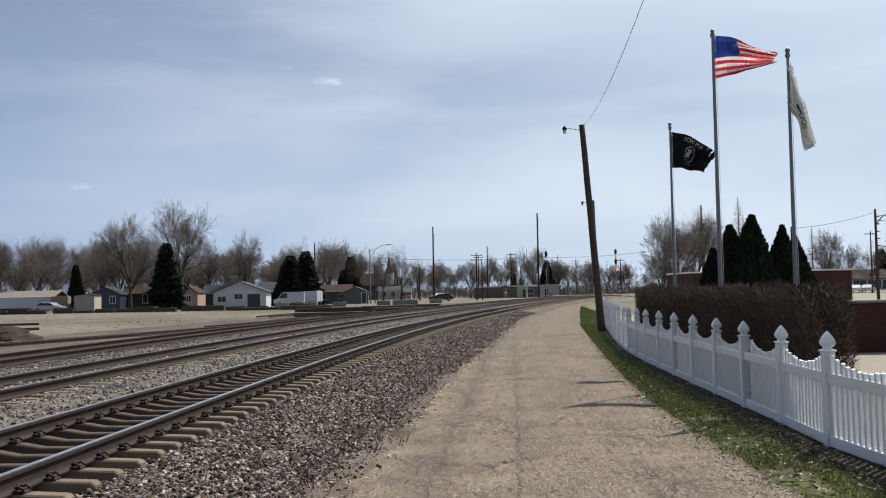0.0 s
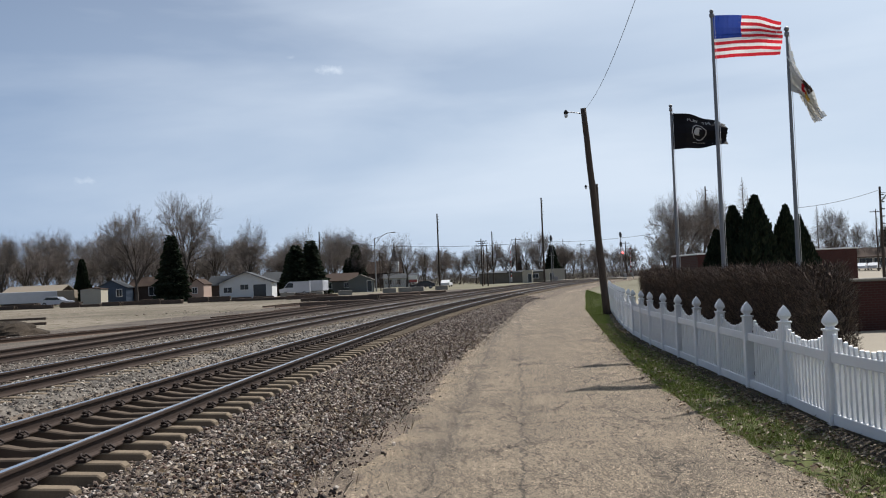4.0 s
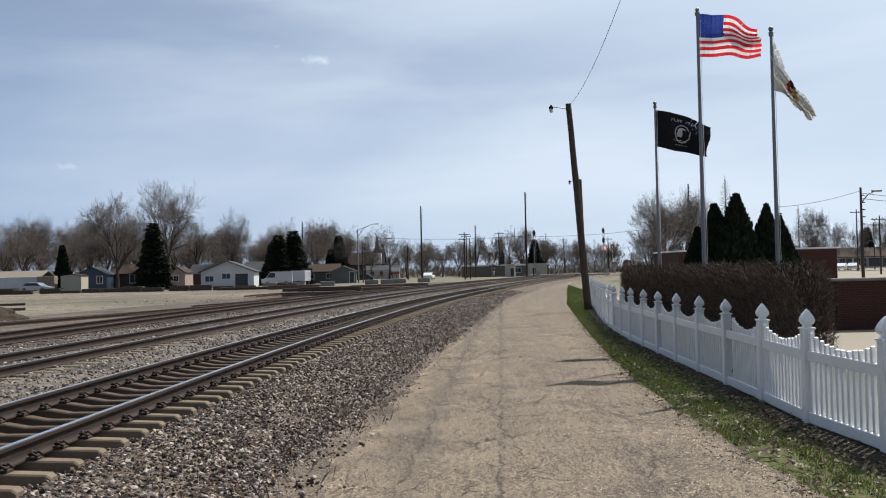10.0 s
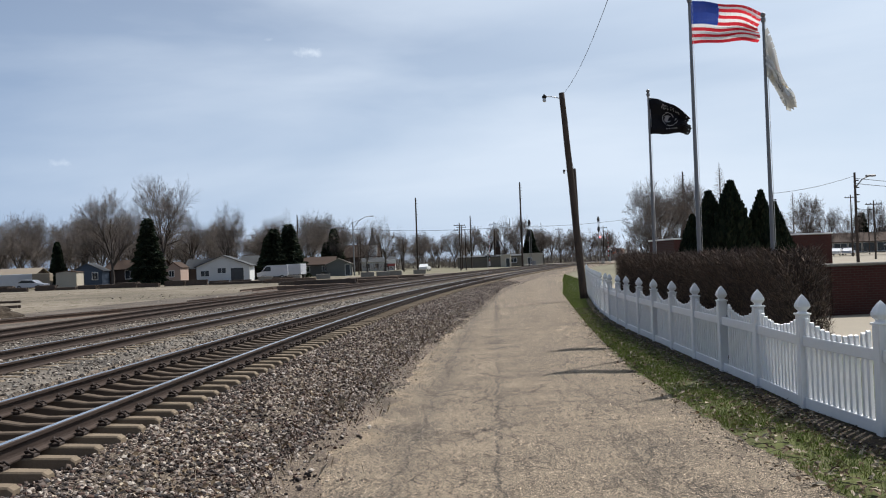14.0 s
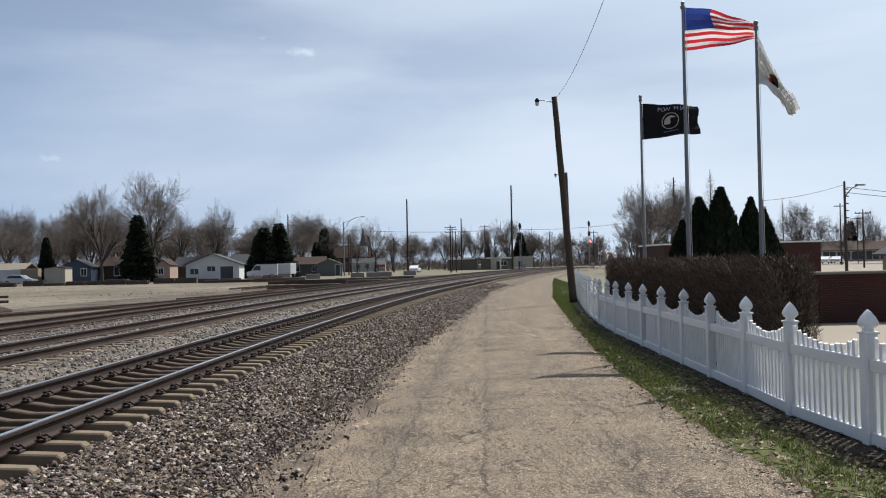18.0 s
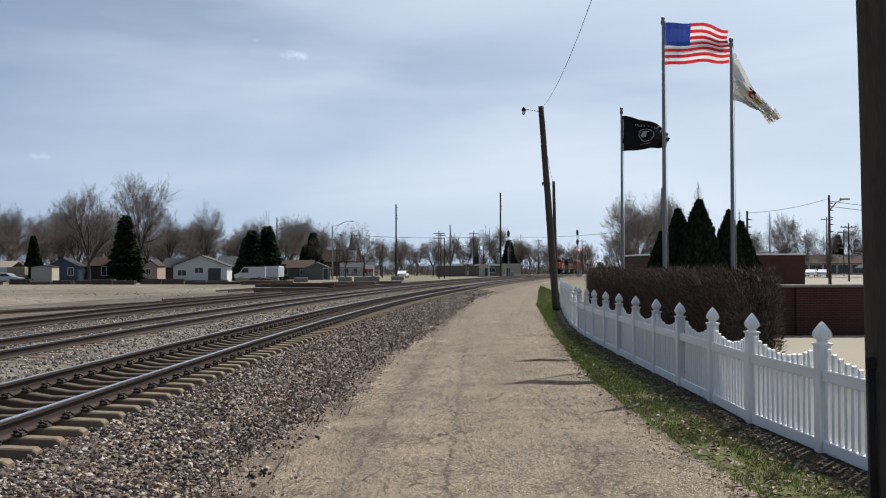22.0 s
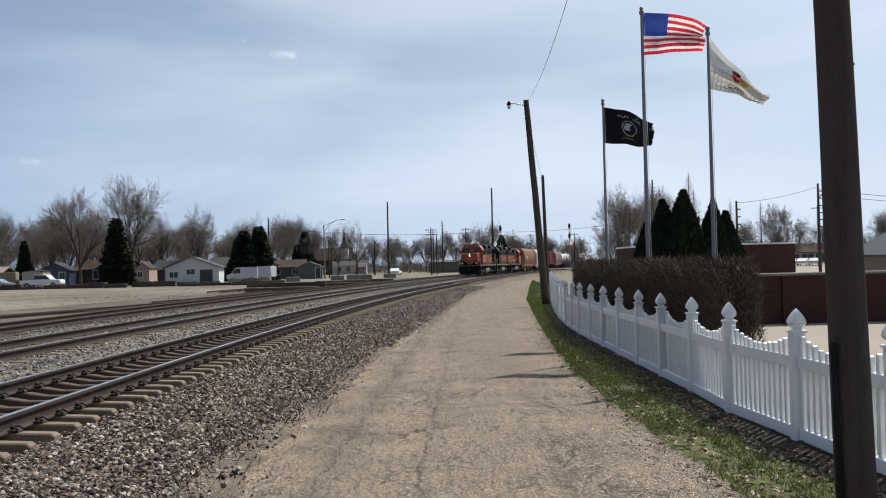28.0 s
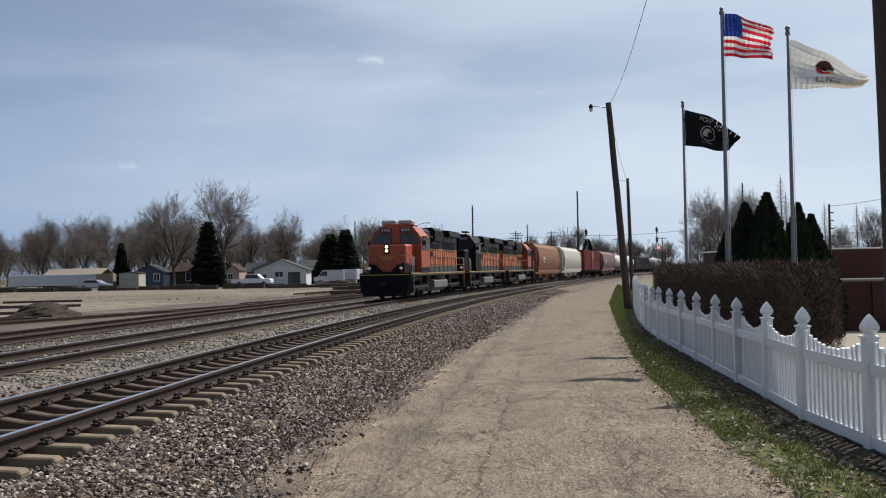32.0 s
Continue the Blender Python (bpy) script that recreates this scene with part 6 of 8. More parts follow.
def couple():
    s = 0.0
    def add(v, long):
        nonlocal s
        # low-built engines; the cars behind them are longer
        v.scale = (0.91, 0.91, 0.89) if v.name.startswith("locomotive") else (0.91, 1.06, 0.88)
        long *= v.scale.y
        TRAIN.append((v, s + long / 2))
        s += long
    add(locomotive("orange and black leading diesel locomotive with lit headlights", M_FACERED, M_DKGREEN, True), 18.4)
    add(locomotive("second orange and black locomotive, dark cab leading", M_DKGREEN, M_DKGREEN, False), 18.3)
    add(locomotive("last orange and black locomotive, coupled cab to the rear", M_FACERED, M_DKGREEN, False), 18.3)
    BACKWARDS.append(TRAIN[-1][0])
    add(covered_hopper("rust-brown covered hopper car", C_BROWN), 19.4)
    add(covered_hopper("cream covered hopper car", C_CREAM), 19.4)
    add(box_car("dark red box car with ribbed sides", C_RED, 18.6, 4.5), 20.6)
    add(covered_hopper("faded maroon covered hopper car", C_MAUVE), 19.4)
    add(tank_car("white cylindrical tank car behind a maroon hopper", C_TANKWHITE), 17.2)
    add(tank_car("white cylindrical tank car with a small dome", C_TANKWHITE), 17.2)
    add(gondola("dark grey open hopper car", C_DARK, 16.0, 4.0), 17.2)
    add(gondola("dark grey open hopper car", C_DARK, 16.0, 4.0), 17.2)
    for k in range(6):
        add(tank_car("white tank car far down the train", C_TANKWHITE) if k % 3 else tank_car("black tank car far down the train", C_TANKBLACK), 17.2)


couple()


# ---- plants ----
def limb(wood, twigs, rnd, p, d, length, r, depth, droop, open_):
    """A limb that bends upwards, forks in two or three, and carries side shoots that end in fine twigs."""
    n = 3 if depth > 2 else 2 if depth else 1
    pts, radii = [p], [r]
    for k in range(n):
        d = (d + Vector((rnd.gauss(0, 0.10), rnd.gauss(0, 0.10), rnd.gauss(0.03, 0.06) - droop))).normalized()
        pts.append(pts[-1] + d * (length / n))
        radii.append(r * (1 - 0.38 * (k + 1) / n))
    (wood if depth > 2 else twigs).tube(pts, radii, 5 if depth > 3 else 3, cap=False)
    if depth == 0:
        return
    kids = rnd.choice((2, 2, 3)) if depth > 1 else 2
    for k in range(kids + 2):
        # the last two are side shoots from further down
        f = rnd.uniform(0.25, 0.8) if k >= kids else rnd.uniform(0.85, 1.0)
        i = min(int(f * n), n - 1)
        q = pts[i].lerp(pts[i + 1], f * n - i)
        side = Vector((rnd.gauss(0, 1), rnd.gauss(0, 1), rnd.gauss(0.0, 0.6))).normalized()
        nd = (d + side * open_ * (1.3 if k >= kids else 0.85)).normalized()
        limb(wood, twigs, rnd, q, nd, length * rnd.uniform(0.55, 0.84), max(radii[-1] * rnd.uniform(0.6, 0.8), 0.00062), depth - 1, droop, open_)


def bare_tree_mesh(seed, lean, fork, limbs, droop=0.0, open_=0.55):
    """A leafless tree one metre tall: a short trunk, limbs that fan out from the fork, and a rounded crown of fine twigs."""
    rnd = random.Random(seed)
    wood, twigs = Shape(), Shape()
    n = 6
    trunk = [Vector((0.02 * noise.noise((k * 0.6, seed, 0)), 0.02 * noise.noise((k * 0.6, seed, 5)), -0.01 + (fork + 0.14) * k / n)) for k in range(n + 1)]
    wood.tube(trunk, [0.026 * (1.25 - 0.75 * k / n) for k in range(n + 1)], 8)
    for k in range(limbs):
        a = 6.283 * k / limbs + rnd.uniform(-0.4, 0.4)
        f = rnd.uniform(0.0, 1.0)
        out = lean * (1.25 - 0.7 * f)
        at = trunk[n - 2].lerp(trunk[n], f)
        limb(wood, twigs, rnd, at, Vector((math.cos(a) * out, math.sin(a) * out, 1.0)).normalized(), rnd.uniform(0.22, 0.28), 0.0125 * rnd.uniform(0.75, 1.1), 5, droop, open_)
    # stand the crown over the trunk and bring it to its height and breadth
    c = np.array(twigs.v)
    top, mid = np.percentile(c[:, 2], 98.5), c[:, :2].mean(0) / c[:, 2].mean()
    reach = np.percentile(np.hypot(c[:, 0] - mid[0] * c[:, 2], c[:, 1] - mid[1] * c[:, 2]), 96)
    for sh in (wood, twigs):
        sh.v = [((x - mid[0] * z) * 0.36 / reach, (y - mid[1] * z) * 0.36 / reach, z / top) for x, y, z in sh.v]
    return wood.mesh("trunk", M_BARK), twigs.mesh("crown", M_TWIG)


def narrow_tree_mesh(seed):
    """A leafless larch-like tree one metre tall: a straight leader with short level twigs all the way up."""
    rnd = random.Random(seed)
    wood, twigs = Shape(), Shape()
    wood.tube([(0, 0, -0.01), (0.003, 0, 0.5), (0, 0.002, 1.0)], [0.013, 0.008, 0.0015], 6)
    for k in range(150):
        z = 0.18 + 0.8 * (k + rnd.random()) / 150
        a, ln = 2.4 * k, (1.02 - z) * rnd.uniform(0.16, 0.32)
        p, e = Vector((0, 0, z)), Vector((math.cos(a) * ln, math.sin(a) * ln, z + ln * rnd.uniform(0.2, 0.7)))
        twigs.tube([p, e], [0.0022, 0.0008], 3, cap=False)
        for q in range(3):
            b = p.lerp(e, rnd.uniform(0.3, 0.9))
            twigs.tube([b, b + Vector((rnd.gauss(0, 1), rnd.gauss(0, 1), rnd.uniform(0, 1))).normalized() * ln * 0.4], [0.0012, 0.0006], 3, cap=False)
    return wood.mesh("trunk", M_BARK), twigs.mesh("crown", M_TWIG)


BARE = [bare_tree_mesh(3, 0.75, 0.20, 6), bare_tree_mesh(8, 0.95, 0.18, 6, 0.0, 0.6), bare_tree_mesh(15, 0.55, 0.24, 5), bare_tree_mesh(23, 0.85, 0.15, 7, 0.0, 0.5), narrow_tree_mesh(31), bare_tree_mesh(44, 0.8, 0.06, 7, 0.01, 0.65)]
TREE_LABELS = ["leafless spreading tree with a grey trunk", "leafless tree with a broad crown", "leafless upright tree with fine twigs", "leafless wide tree with many low limbs", "leafless narrow upright tree", "leafless tree with many low stems"]


def bare_tree(x, y, h, kind, wide=1.0, turn=None, group="bare trees behind the yard"):
    m = pose(x, y, -0.08, 0, 0, turn if turn is not None else (x * 37 + y * 11) % 360) @ Matrix.Diagonal((h * wide, h * wide, h, 1))
    t = thing("bare_tree", TREE_LABELS[kind], "tree", m, group)
    part("trunk", BARE[kind][0], None, t)
    part("crown", BARE[kind][1], None, t)
    return t


def sprays(seed, count, shape_at, size, lean):
    """Needle sprays: small pointed blades set all over a crown."""
    rnd = random.Random(seed)
    V, F = [], []
    for i in range(count):
        p, outward = shape_at(rnd)
        d = (Vector(outward) + Vector((rnd.gauss(0, 0.45), rnd.gauss(0, 0.45), lean + rnd.gauss(0, 0.3)))).normalized()
        a = d.cross(Vector((rnd.gauss(0, 1), rnd.gauss(0, 1), rnd.gauss(0, 1)))).normalized()
        s = size * rnd.uniform(0.6, 1.4)
        p = Vector(p)
        k = len(V)
        V += [p - a * s * 0.22, p + a * s * 0.22, p + d * s * 0.6 + a * s * 0.2, p + d * s, p + d * s * 0.6 - a * s * 0.2]
        F.append((k, k + 1, k + 2, k + 3, k + 4))
    me = bpy.data.meshes.new("crown")
    me.from_pydata([tuple(v) for v in V], [], F)
    me.materials.append(M_NEEDLE)
    return me


def spruce_spot(rnd):
    """On boughs in whorls, wide below, drooping, with gaps between."""
    z = 1 - rnd.random() ** 0.62
    z = max(0.06, z)
    tier = 0.5 + 0.5 * math.cos(z * 62)
    r = ((1 - z) ** 0.85 * 0.20 + 0.012) * (0.8 + 0.2 * tier) * (0.35 + 0.65 * rnd.random() ** 0.45) * (1 + 0.35 * noise.noise((z * 9, 1.3, 0)))
    a = round(rnd.uniform(0, 6.283) * 2.2 + z * 9) / 2.2 + rnd.gauss(0, 0.14)
    return (r * math.cos(a), r * math.sin(a), z - 0.18 * r), (math.cos(a), math.sin(a), -0.15)


def arbor_spot(rnd):
    """A dense flame of foliage: broad low down, drawn out to a point, with upright lobes."""
    z = rnd.random() ** 0.8
    wide = 0.205 * (1 - z ** 2.2) * min(1, 0.7 + z * 2)
    a = rnd.uniform(0, 6.283)
    lump = 1 + 0.30 * noise.noise((math.cos(a) * 2.0, math.sin(a) * 2.0, z * 3)) + 0.25 * noise.noise((math.cos(a) * 5, math.sin(a) * 5, z * 9))
    r = wide * lump * (0.72 + 0.28 * rnd.random() ** 0.5)
    return (r * math.cos(a), r * math.sin(a), z * 0.97), (math.cos(a) * 0.35, math.sin(a) * 0.35, 0.7)


SPRUCE = sprays(5, 9500, spruce_spot, 0.040, -0.25)
ARBOR = sprays(6, 15000, arbor_spot, 0.036, 0.9)
STEM = Shape().lathe([(0.016, -0.01), (0.012, 0.3), (0.004, 0.95)], 8).mesh("trunk", M_BARK)


def conifer(name, label, x, y, h, wide, crown, turn=0.0, group=""):
    t = thing(name, label, "conifer", pose(x, y, -0.06, 0, 0, turn) @ Matrix.Diagonal((h * wide, h * wide, h, 1)), group)
    part("trunk", STEM, None, t)
    part("crown", crown, None, t)
    return t


def hedge():
    """A clipped bare hedge along the inside of the fence: stems, and a thicket of fine twigs."""
    rnd = random.Random(77)
    h = thing("hedge", "dense leafless reddish-brown hedge behind the fence", "hedge")
    def at(d):
        y = 12.9 + d
        return edge_x(FENCE_LINE, y) + 0.68, y
    V, F = [], []
    n = 185000
    for i in range(n):
        d = rnd.uniform(0, 15.3)
        x, y = at(d)
        ends = min(1.0, (d + 0.15) / 0.8, (15.5 - d) / 0.8)
        top = (1.78 + 0.14 * noise.noise((d * 0.9, 0, 0)) + 0.07 * noise.noise((d * 3.1, 4, 0))) * (0.62 + 0.38 * math.sqrt(max(ends, 0)))
        half = (0.44 + 0.07 * noise.noise((d * 1.3, 9, 0))) * (0.5 + 0.5 * math.sqrt(max(ends, 0)))
        z = top * rnd.random() ** 0.55
        u = rnd.choice((-1, 1)) * rnd.random() ** 0.5
        p = Vector((x + half * u * min(1, 0.55 + z), y, z))
        dr = Vector((u * 0.6 + rnd.gauss(0, 0.5), rnd.gauss(0, 0.6), rnd.uniform(0.3, 1.3))).normalized()
        s = rnd.uniform(0.04, 0.17) if z > top * 0.8 else rnd.uniform(0.05, 0.15)
        a = dr.cross(Vector((rnd.gauss(0, 1), rnd.gauss(0, 1), rnd.gauss(0, 1)))).normalized() * rnd.uniform(0.002, 0.0042) * (2.6 if abs(u) < 0.6 else 1.0)
        k = len(V)
        V += [p - a, p + a, p + dr * s]
        F.append((k, k + 1, k + 2))
    me = bpy.data.meshes.new("thicket")
    me.from_pydata([tuple(v) for v in V], [], F)
    me.materials.append(M_HEDGE)
    ob = part("thicket", me, None, h)
    ob["kind"] = "stuff"
    sh = Shape()
    for i in range(150):
        x, y = at(rnd.uniform(0.2, 15.1))
        x += rnd.uniform(-0.25, 0.25)
        sh.tube([(x, y, -0.02), (x + rnd.gauss(0, 0.1), y + rnd.gauss(0, 0.1), 0.8), (x + rnd.gauss(0, 0.2), y + rnd.gauss(0, 0.2), 1.5)], [0.016, 0.011, 0.005], 5)
    part("stem_mass", sh, M_BARK, h)["kind"] = "stuff"


hedge()
for x, y, h, w, turn in ((7.28, 24.2, 3.62, 0.98, 10), (6.88, 24.7, 3.42, 0.98, 100), (6.50, 24.9, 2.85, 1.0, 60), (7.62, 24.7, 2.85, 0.9, 200), (8.12, 24.5, 3.38, 0.78, 150), (8.50, 24.7, 3.10, 0.95, 290), (8.85, 24.9, 2.4, 1.0, 30), (7.06, 24.9, 3.1, 1.05, 250)):
    conifer("arborvitae", "dark dense arborvitae behind the flagpoles" if h > 3 else "dark shorter arborvitae behind the flagpoles", x, y, h, w, ARBOR, turn, "arborvitae behind the hedge")

conifer("spruce_tree", "dark tall spruce before the leafless trees", -41.7, 142, 9.8, 1.45, SPRUCE)
conifer("spruce_tree", "dark broad spruce behind the white van", -27.9, 168, 8.6, 1.95, SPRUCE, 40)
conifer("spruce_tree", "dark broad spruce behind the white van", -25.6, 170, 9.4, 1.75, SPRUCE, 90)
conifer("spruce_tree", "dark lower spruce behind the white van", -29.7, 172, 7.4, 1.5, SPRUCE, 70)
conifer("spruce_tree", "dark spruce behind the grey garage", -19.9, 190, 9.0, 1.45, SPRUCE, 130)
conifer("spruce_tree", "dark lower spruce behind the grey garage", -21.6, 192, 6.6, 1.7, SPRUCE, 170)
conifer("spruce_tree", "dark spruce far behind the crossing", 24.0, 255, 9.4, 1.5, SPRUCE, 20)
conifer("spruce_tree", "dark spruce among the houses", -67.5, 175, 8.0, 1.2, SPRUCE, 60)
conifer("spruce_tree", "dark spruce far off", 104, 240, 10.0, 1.3, SPRUCE, 60)

for x, y, h, k, w in ((-49.5, 150, 13.4, 3, 1.0), (-46.5, 168, 17.4, 0, 0.98), (-55.5, 172, 9.5, 2, 1.0), (-44.9, 182, 12.4, 2, 0.9), (-37.7, 176, 12.2, 1, 0.9), (-39.8, 188, 12.4, 2, 0.9), (-60, 175, 11.5, 5, 1.0),
                      (-64, 180, 11.8, 1, 0.9), (-72, 170, 10.5, 2, 1.0), (-76, 180, 12.5, 0, 0.9), (-68, 190, 13.0, 5, 1.0), (-52, 190, 12.0, 2, 1.0), (-82, 175, 12.0, 3, 0.8), (-90, 190, 13.0, 1, 0.9), (-98, 180, 12, 5, 1.0),
                      (-33, 215, 12.5, 1, 0.9), (-28, 220, 12.8, 5, 0.9), (-24, 225, 11.5, 2, 1.0), (-16.5, 230, 8.0, 0, 1.0), (-13.1, 245, 11.6, 1, 1.05), (-9, 250, 8.5, 5, 1.1), (-5, 262, 8.0, 1, 1.1), (0, 270, 8.5, 2, 1.1),
                      (4.5, 265, 9.5, 5, 1.0), (9.0, 258, 10.2, 3, 0.8), (13.0, 250, 10.0, 0, 0.9), (16.8, 246, 11.0, 1, 0.9), (20.5, 252, 11.8, 3, 0.8), (27.5, 262, 9.5, 5, 1.0), (31, 270, 9.0, 2, 1.1), (35, 280, 8.8, 0, 1.1),
                      (40, 285, 9.4, 5, 1.0), (45, 290, 8.6, 1, 1.1), (50, 295, 8.4, 2, 1.1), (28.6, 130, 10.4, 1, 1.0), (31.4, 137, 11.2, 0, 0.95), (34.6, 140, 11.8, 3, 0.9), (37.6, 146, 11.0, 0, 0.9), (26.6, 126, 6.6, 5, 1.0),
                      (43.5, 150, 15.4, 4, 1.0), (44.8, 152, 13.0, 4, 0.9), (51.5, 155, 11.5, 4, 0.8), (60, 165, 11.5, 4, 0.9), (87, 230, 13.6, 3, 0.75), (94, 236, 10.5, 0, 0.9), (80, 232, 10.0, 5, 0.9), (100, 236, 10.4, 1, 0.9), (108, 240, 11.5, 3, 0.8), (116, 236, 12.0, 5, 0.9), (124, 244, 12.5, 1, 0.9), (70, 240, 9, 2, 1.0)):
    bare_tree(x, y, h, k, w)
rnd_far = random.Random(19)
for k in range(40):
    y = rnd_far.uniform(182, 240)
    x = (-0.66 + 0.56 * k / 39 + rnd_far.uniform(-0.012, 0.012)) * y
    bare_tree(x, y, rnd_far.uniform(8.0, 12.5) * y / 200 * (0.92 if k < 13 else 1.12 if k < 26 else 0.92), rnd_far.choice((0, 1, 2, 3, 5)), rnd_far.uniform(0.85, 1.15))
for k in range(92):
    x = -150 + k * 3.2 + rnd_far.uniform(-2, 2)
    y = rnd_far.uniform(275, 340)
    bare_tree(x * y / 200, y, rnd_far.uniform(8.5, 14.0) * (1.15 if x < -12 else 0.72), rnd_far.choice((0, 1, 2, 3, 5)), rnd_far.uniform(0.85, 1.15), group="far wood")


def undergrowth():
    """The brown tangle of bushes and trunks that fills the foot of the far wood."""
    rnd = random.Random(5)
    V, F = [], []
    for i in range(75000):
        y = rnd.uniform(180, 320)
        x = rnd.uniform(-0.75, 0.62) * y
        if (-0.1 * y < x < 0.19 * y and y < 262) or (y < 200 and -0.36 * y < x) or (x > 0 and y < 225):
            continue
        lump = (4.6 if x < -0.08 * y else 3.2) + 3.8 * (0.5 + noise.noise((x * 0.05, y * 0.05, 1)))
        z = lump * rnd.random() ** 0.8
        s = rnd.uniform(0.5, 1.6)
        p = Vector((x, y, max(z - 0.4, 0)))
        d = Vector((rnd.gauss(0, 0.5), rnd.gauss(0, 0.4), 1)).normalized()
        a = Vector((rnd.gauss(0, 1), rnd.gauss(0, 1), 0.1)).normalized() * rnd.uniform(0.02, 0.07)
        k = len(V)
        V += [p - a, p + a, p + d * s]
        F.append((k, k + 1, k + 2))
    for i in range(18000):
        y = rnd.uniform(255, 330)
        x = rnd.uniform(-0.16, 0.3) * y
        z = (2.6 + 2.6 * noise.noise((x * 0.06, y * 0.04, 1))) * rnd.random() ** 0.7
        p = Vector((x, y, max(z - 0.4, 0)))
        d = Vector((rnd.gauss(0, 0.5), rnd.gauss(0, 0.4), 1)).normalized()
        a = Vector((rnd.gauss(0, 1), rnd.gauss(0, 1), 0.1)).normalized() * rnd.uniform(0.03, 0.10)
        k = len(V)
        V += [p - a, p + a, p + d * rnd.uniform(0.6, 1.9)]
        F.append((k, k + 1, k + 2))
    me = bpy.data.meshes.new("undergrowth")
    me.from_pydata([tuple(v) for v in V], [], F)
    me.materials.append(M_TWIG)
    tagged(new("undergrowth", me), "brown leafless bushes at the foot of the far wood", "bushes", kind="stuff")


undergrowth()


# ---- houses and yards ----
def house(name, label, x, y, turn, w, d, wall, rise, wall_mat, roof_mat, openings=(), over=0.35, gable_front=True, category="house", group="houses beyond the yard"):
    """A gabled building on the ground at x, y. Its front faces -y before the turn; the gable is on the front, or the eaves are.
    openings: (kind, side, along, sill, width, height), side f, r or l."""
    t = thing(name, label, category, pose(x, y, -0.06, 0, 0, turn), group)
    th = 0.18
    if gable_front:
        out = [(-w / 2, 0), (w / 2, 0), (w / 2, wall), (0, wall + rise), (-w / 2, wall)]
        for e in (-1, 1):
            part("wall", Shape().prism(out, th, 0, pose(0, e * (d / 2 - th / 2), 0)), wall_mat, t)
        for s in (-1, 1):
            part("wall", Shape().box((th, d - 2 * th, wall), (s * (w / 2 - th / 2), 0, wall / 2)), wall_mat, t)
        for s in (-1, 1):
            a = math.atan2(rise, w / 2)
            ln = math.hypot(rise, w / 2) + over
            m = pose(s * (ln / 2 * math.cos(a)), 0, wall + rise + 0.06 - ln / 2 * math.sin(a), 0, s * math.degrees(a), 0)
            part("roof", Shape().box((ln, d + 2 * over, 0.12), (0, 0, 0), 0, 0.01, at=m), roof_mat, t)
    else:
        out = [(-d / 2, 0), (d / 2, 0), (d / 2, wall), (0, wall + rise), (-d / 2, wall)]
        for e in (-1, 1):
            part("wall", Shape().prism(out, th, 0, pose(e * (w / 2 - th / 2), 0, 0), axis="x"), wall_mat, t)
        for s in (-1, 1):
            part("wall", Shape().box((w - 2 * th, th, wall), (0, s * (d / 2 - th / 2), wall / 2)), wall_mat, t)
        for s in (-1, 1):
            a = math.atan2(rise, d / 2)
            ln = math.hypot(rise, d / 2) + over
            m = pose(0, s * (ln / 2 * math.cos(a)), wall + rise + 0.06 - ln / 2 * math.sin(a), -s * math.degrees(a), 0, 0)
            part("roof", Shape().box((w + 2 * over, ln, 0.12), (0, 0, 0), 0, 0.01, at=m), roof_mat, t)
    for kind, side, along_, sill, ow, oh in openings:
        m = pose(along_, -d / 2 - 0.005, sill + oh / 2) if side == "f" else pose(w / 2 + 0.005, along_, sill + oh / 2, 0, 0, 90) if side == "r" else pose(-w / 2 - 0.005, along_, sill + oh / 2, 0, 0, -90)
        fr = Shape()
        for s in (-1, 1):
            fr.box((0.09, 0.07, oh + 0.18), (s * (ow / 2 + 0.045), 0, 0)).box((ow, 0.07, 0.09), (0, 0, s * (oh / 2 + 0.045)))
        if kind == "window":
            fr.box((0.05, 0.06, oh), (0, 0, 0))
        o = part(kind, fr, M_TRIM, t, m=m)
        part("pane" if kind == "window" else "panel", Shape().box((ow, 0.03, oh), (0, 0.0, 0)), M_GLASS if kind != "garage_door" else M_TRIM, o)
    return t


M_TRIM = paint("white_trim", (0.68, 0.68, 0.66), 0.6, 0.85)
W_WHITE = paint("white_siding", (0.60, 0.61, 0.60), 0.7, 0.88)
W_BLUE = paint("blue_siding", (0.075, 0.10, 0.14), 0.7, 0.8)
W_PINK = paint("pinkish_siding", (0.40, 0.30, 0.25), 0.75, 0.8)
W_BROWN = paint("brown_siding", (0.085, 0.062, 0.05), 0.8, 0.75)
W_GREEN = paint("grey_green_siding", (0.15, 0.155, 0.145), 0.8, 0.8)
W_TAN = paint("tan_siding", (0.26, 0.22, 0.17), 0.8, 0.8)
W_DULL = paint("dull_tan_siding", (0.17, 0.152, 0.125), 0.85, 0.7)
W_CREAM = paint("cream_siding", (0.44, 0.405, 0.33), 0.7, 0.85)

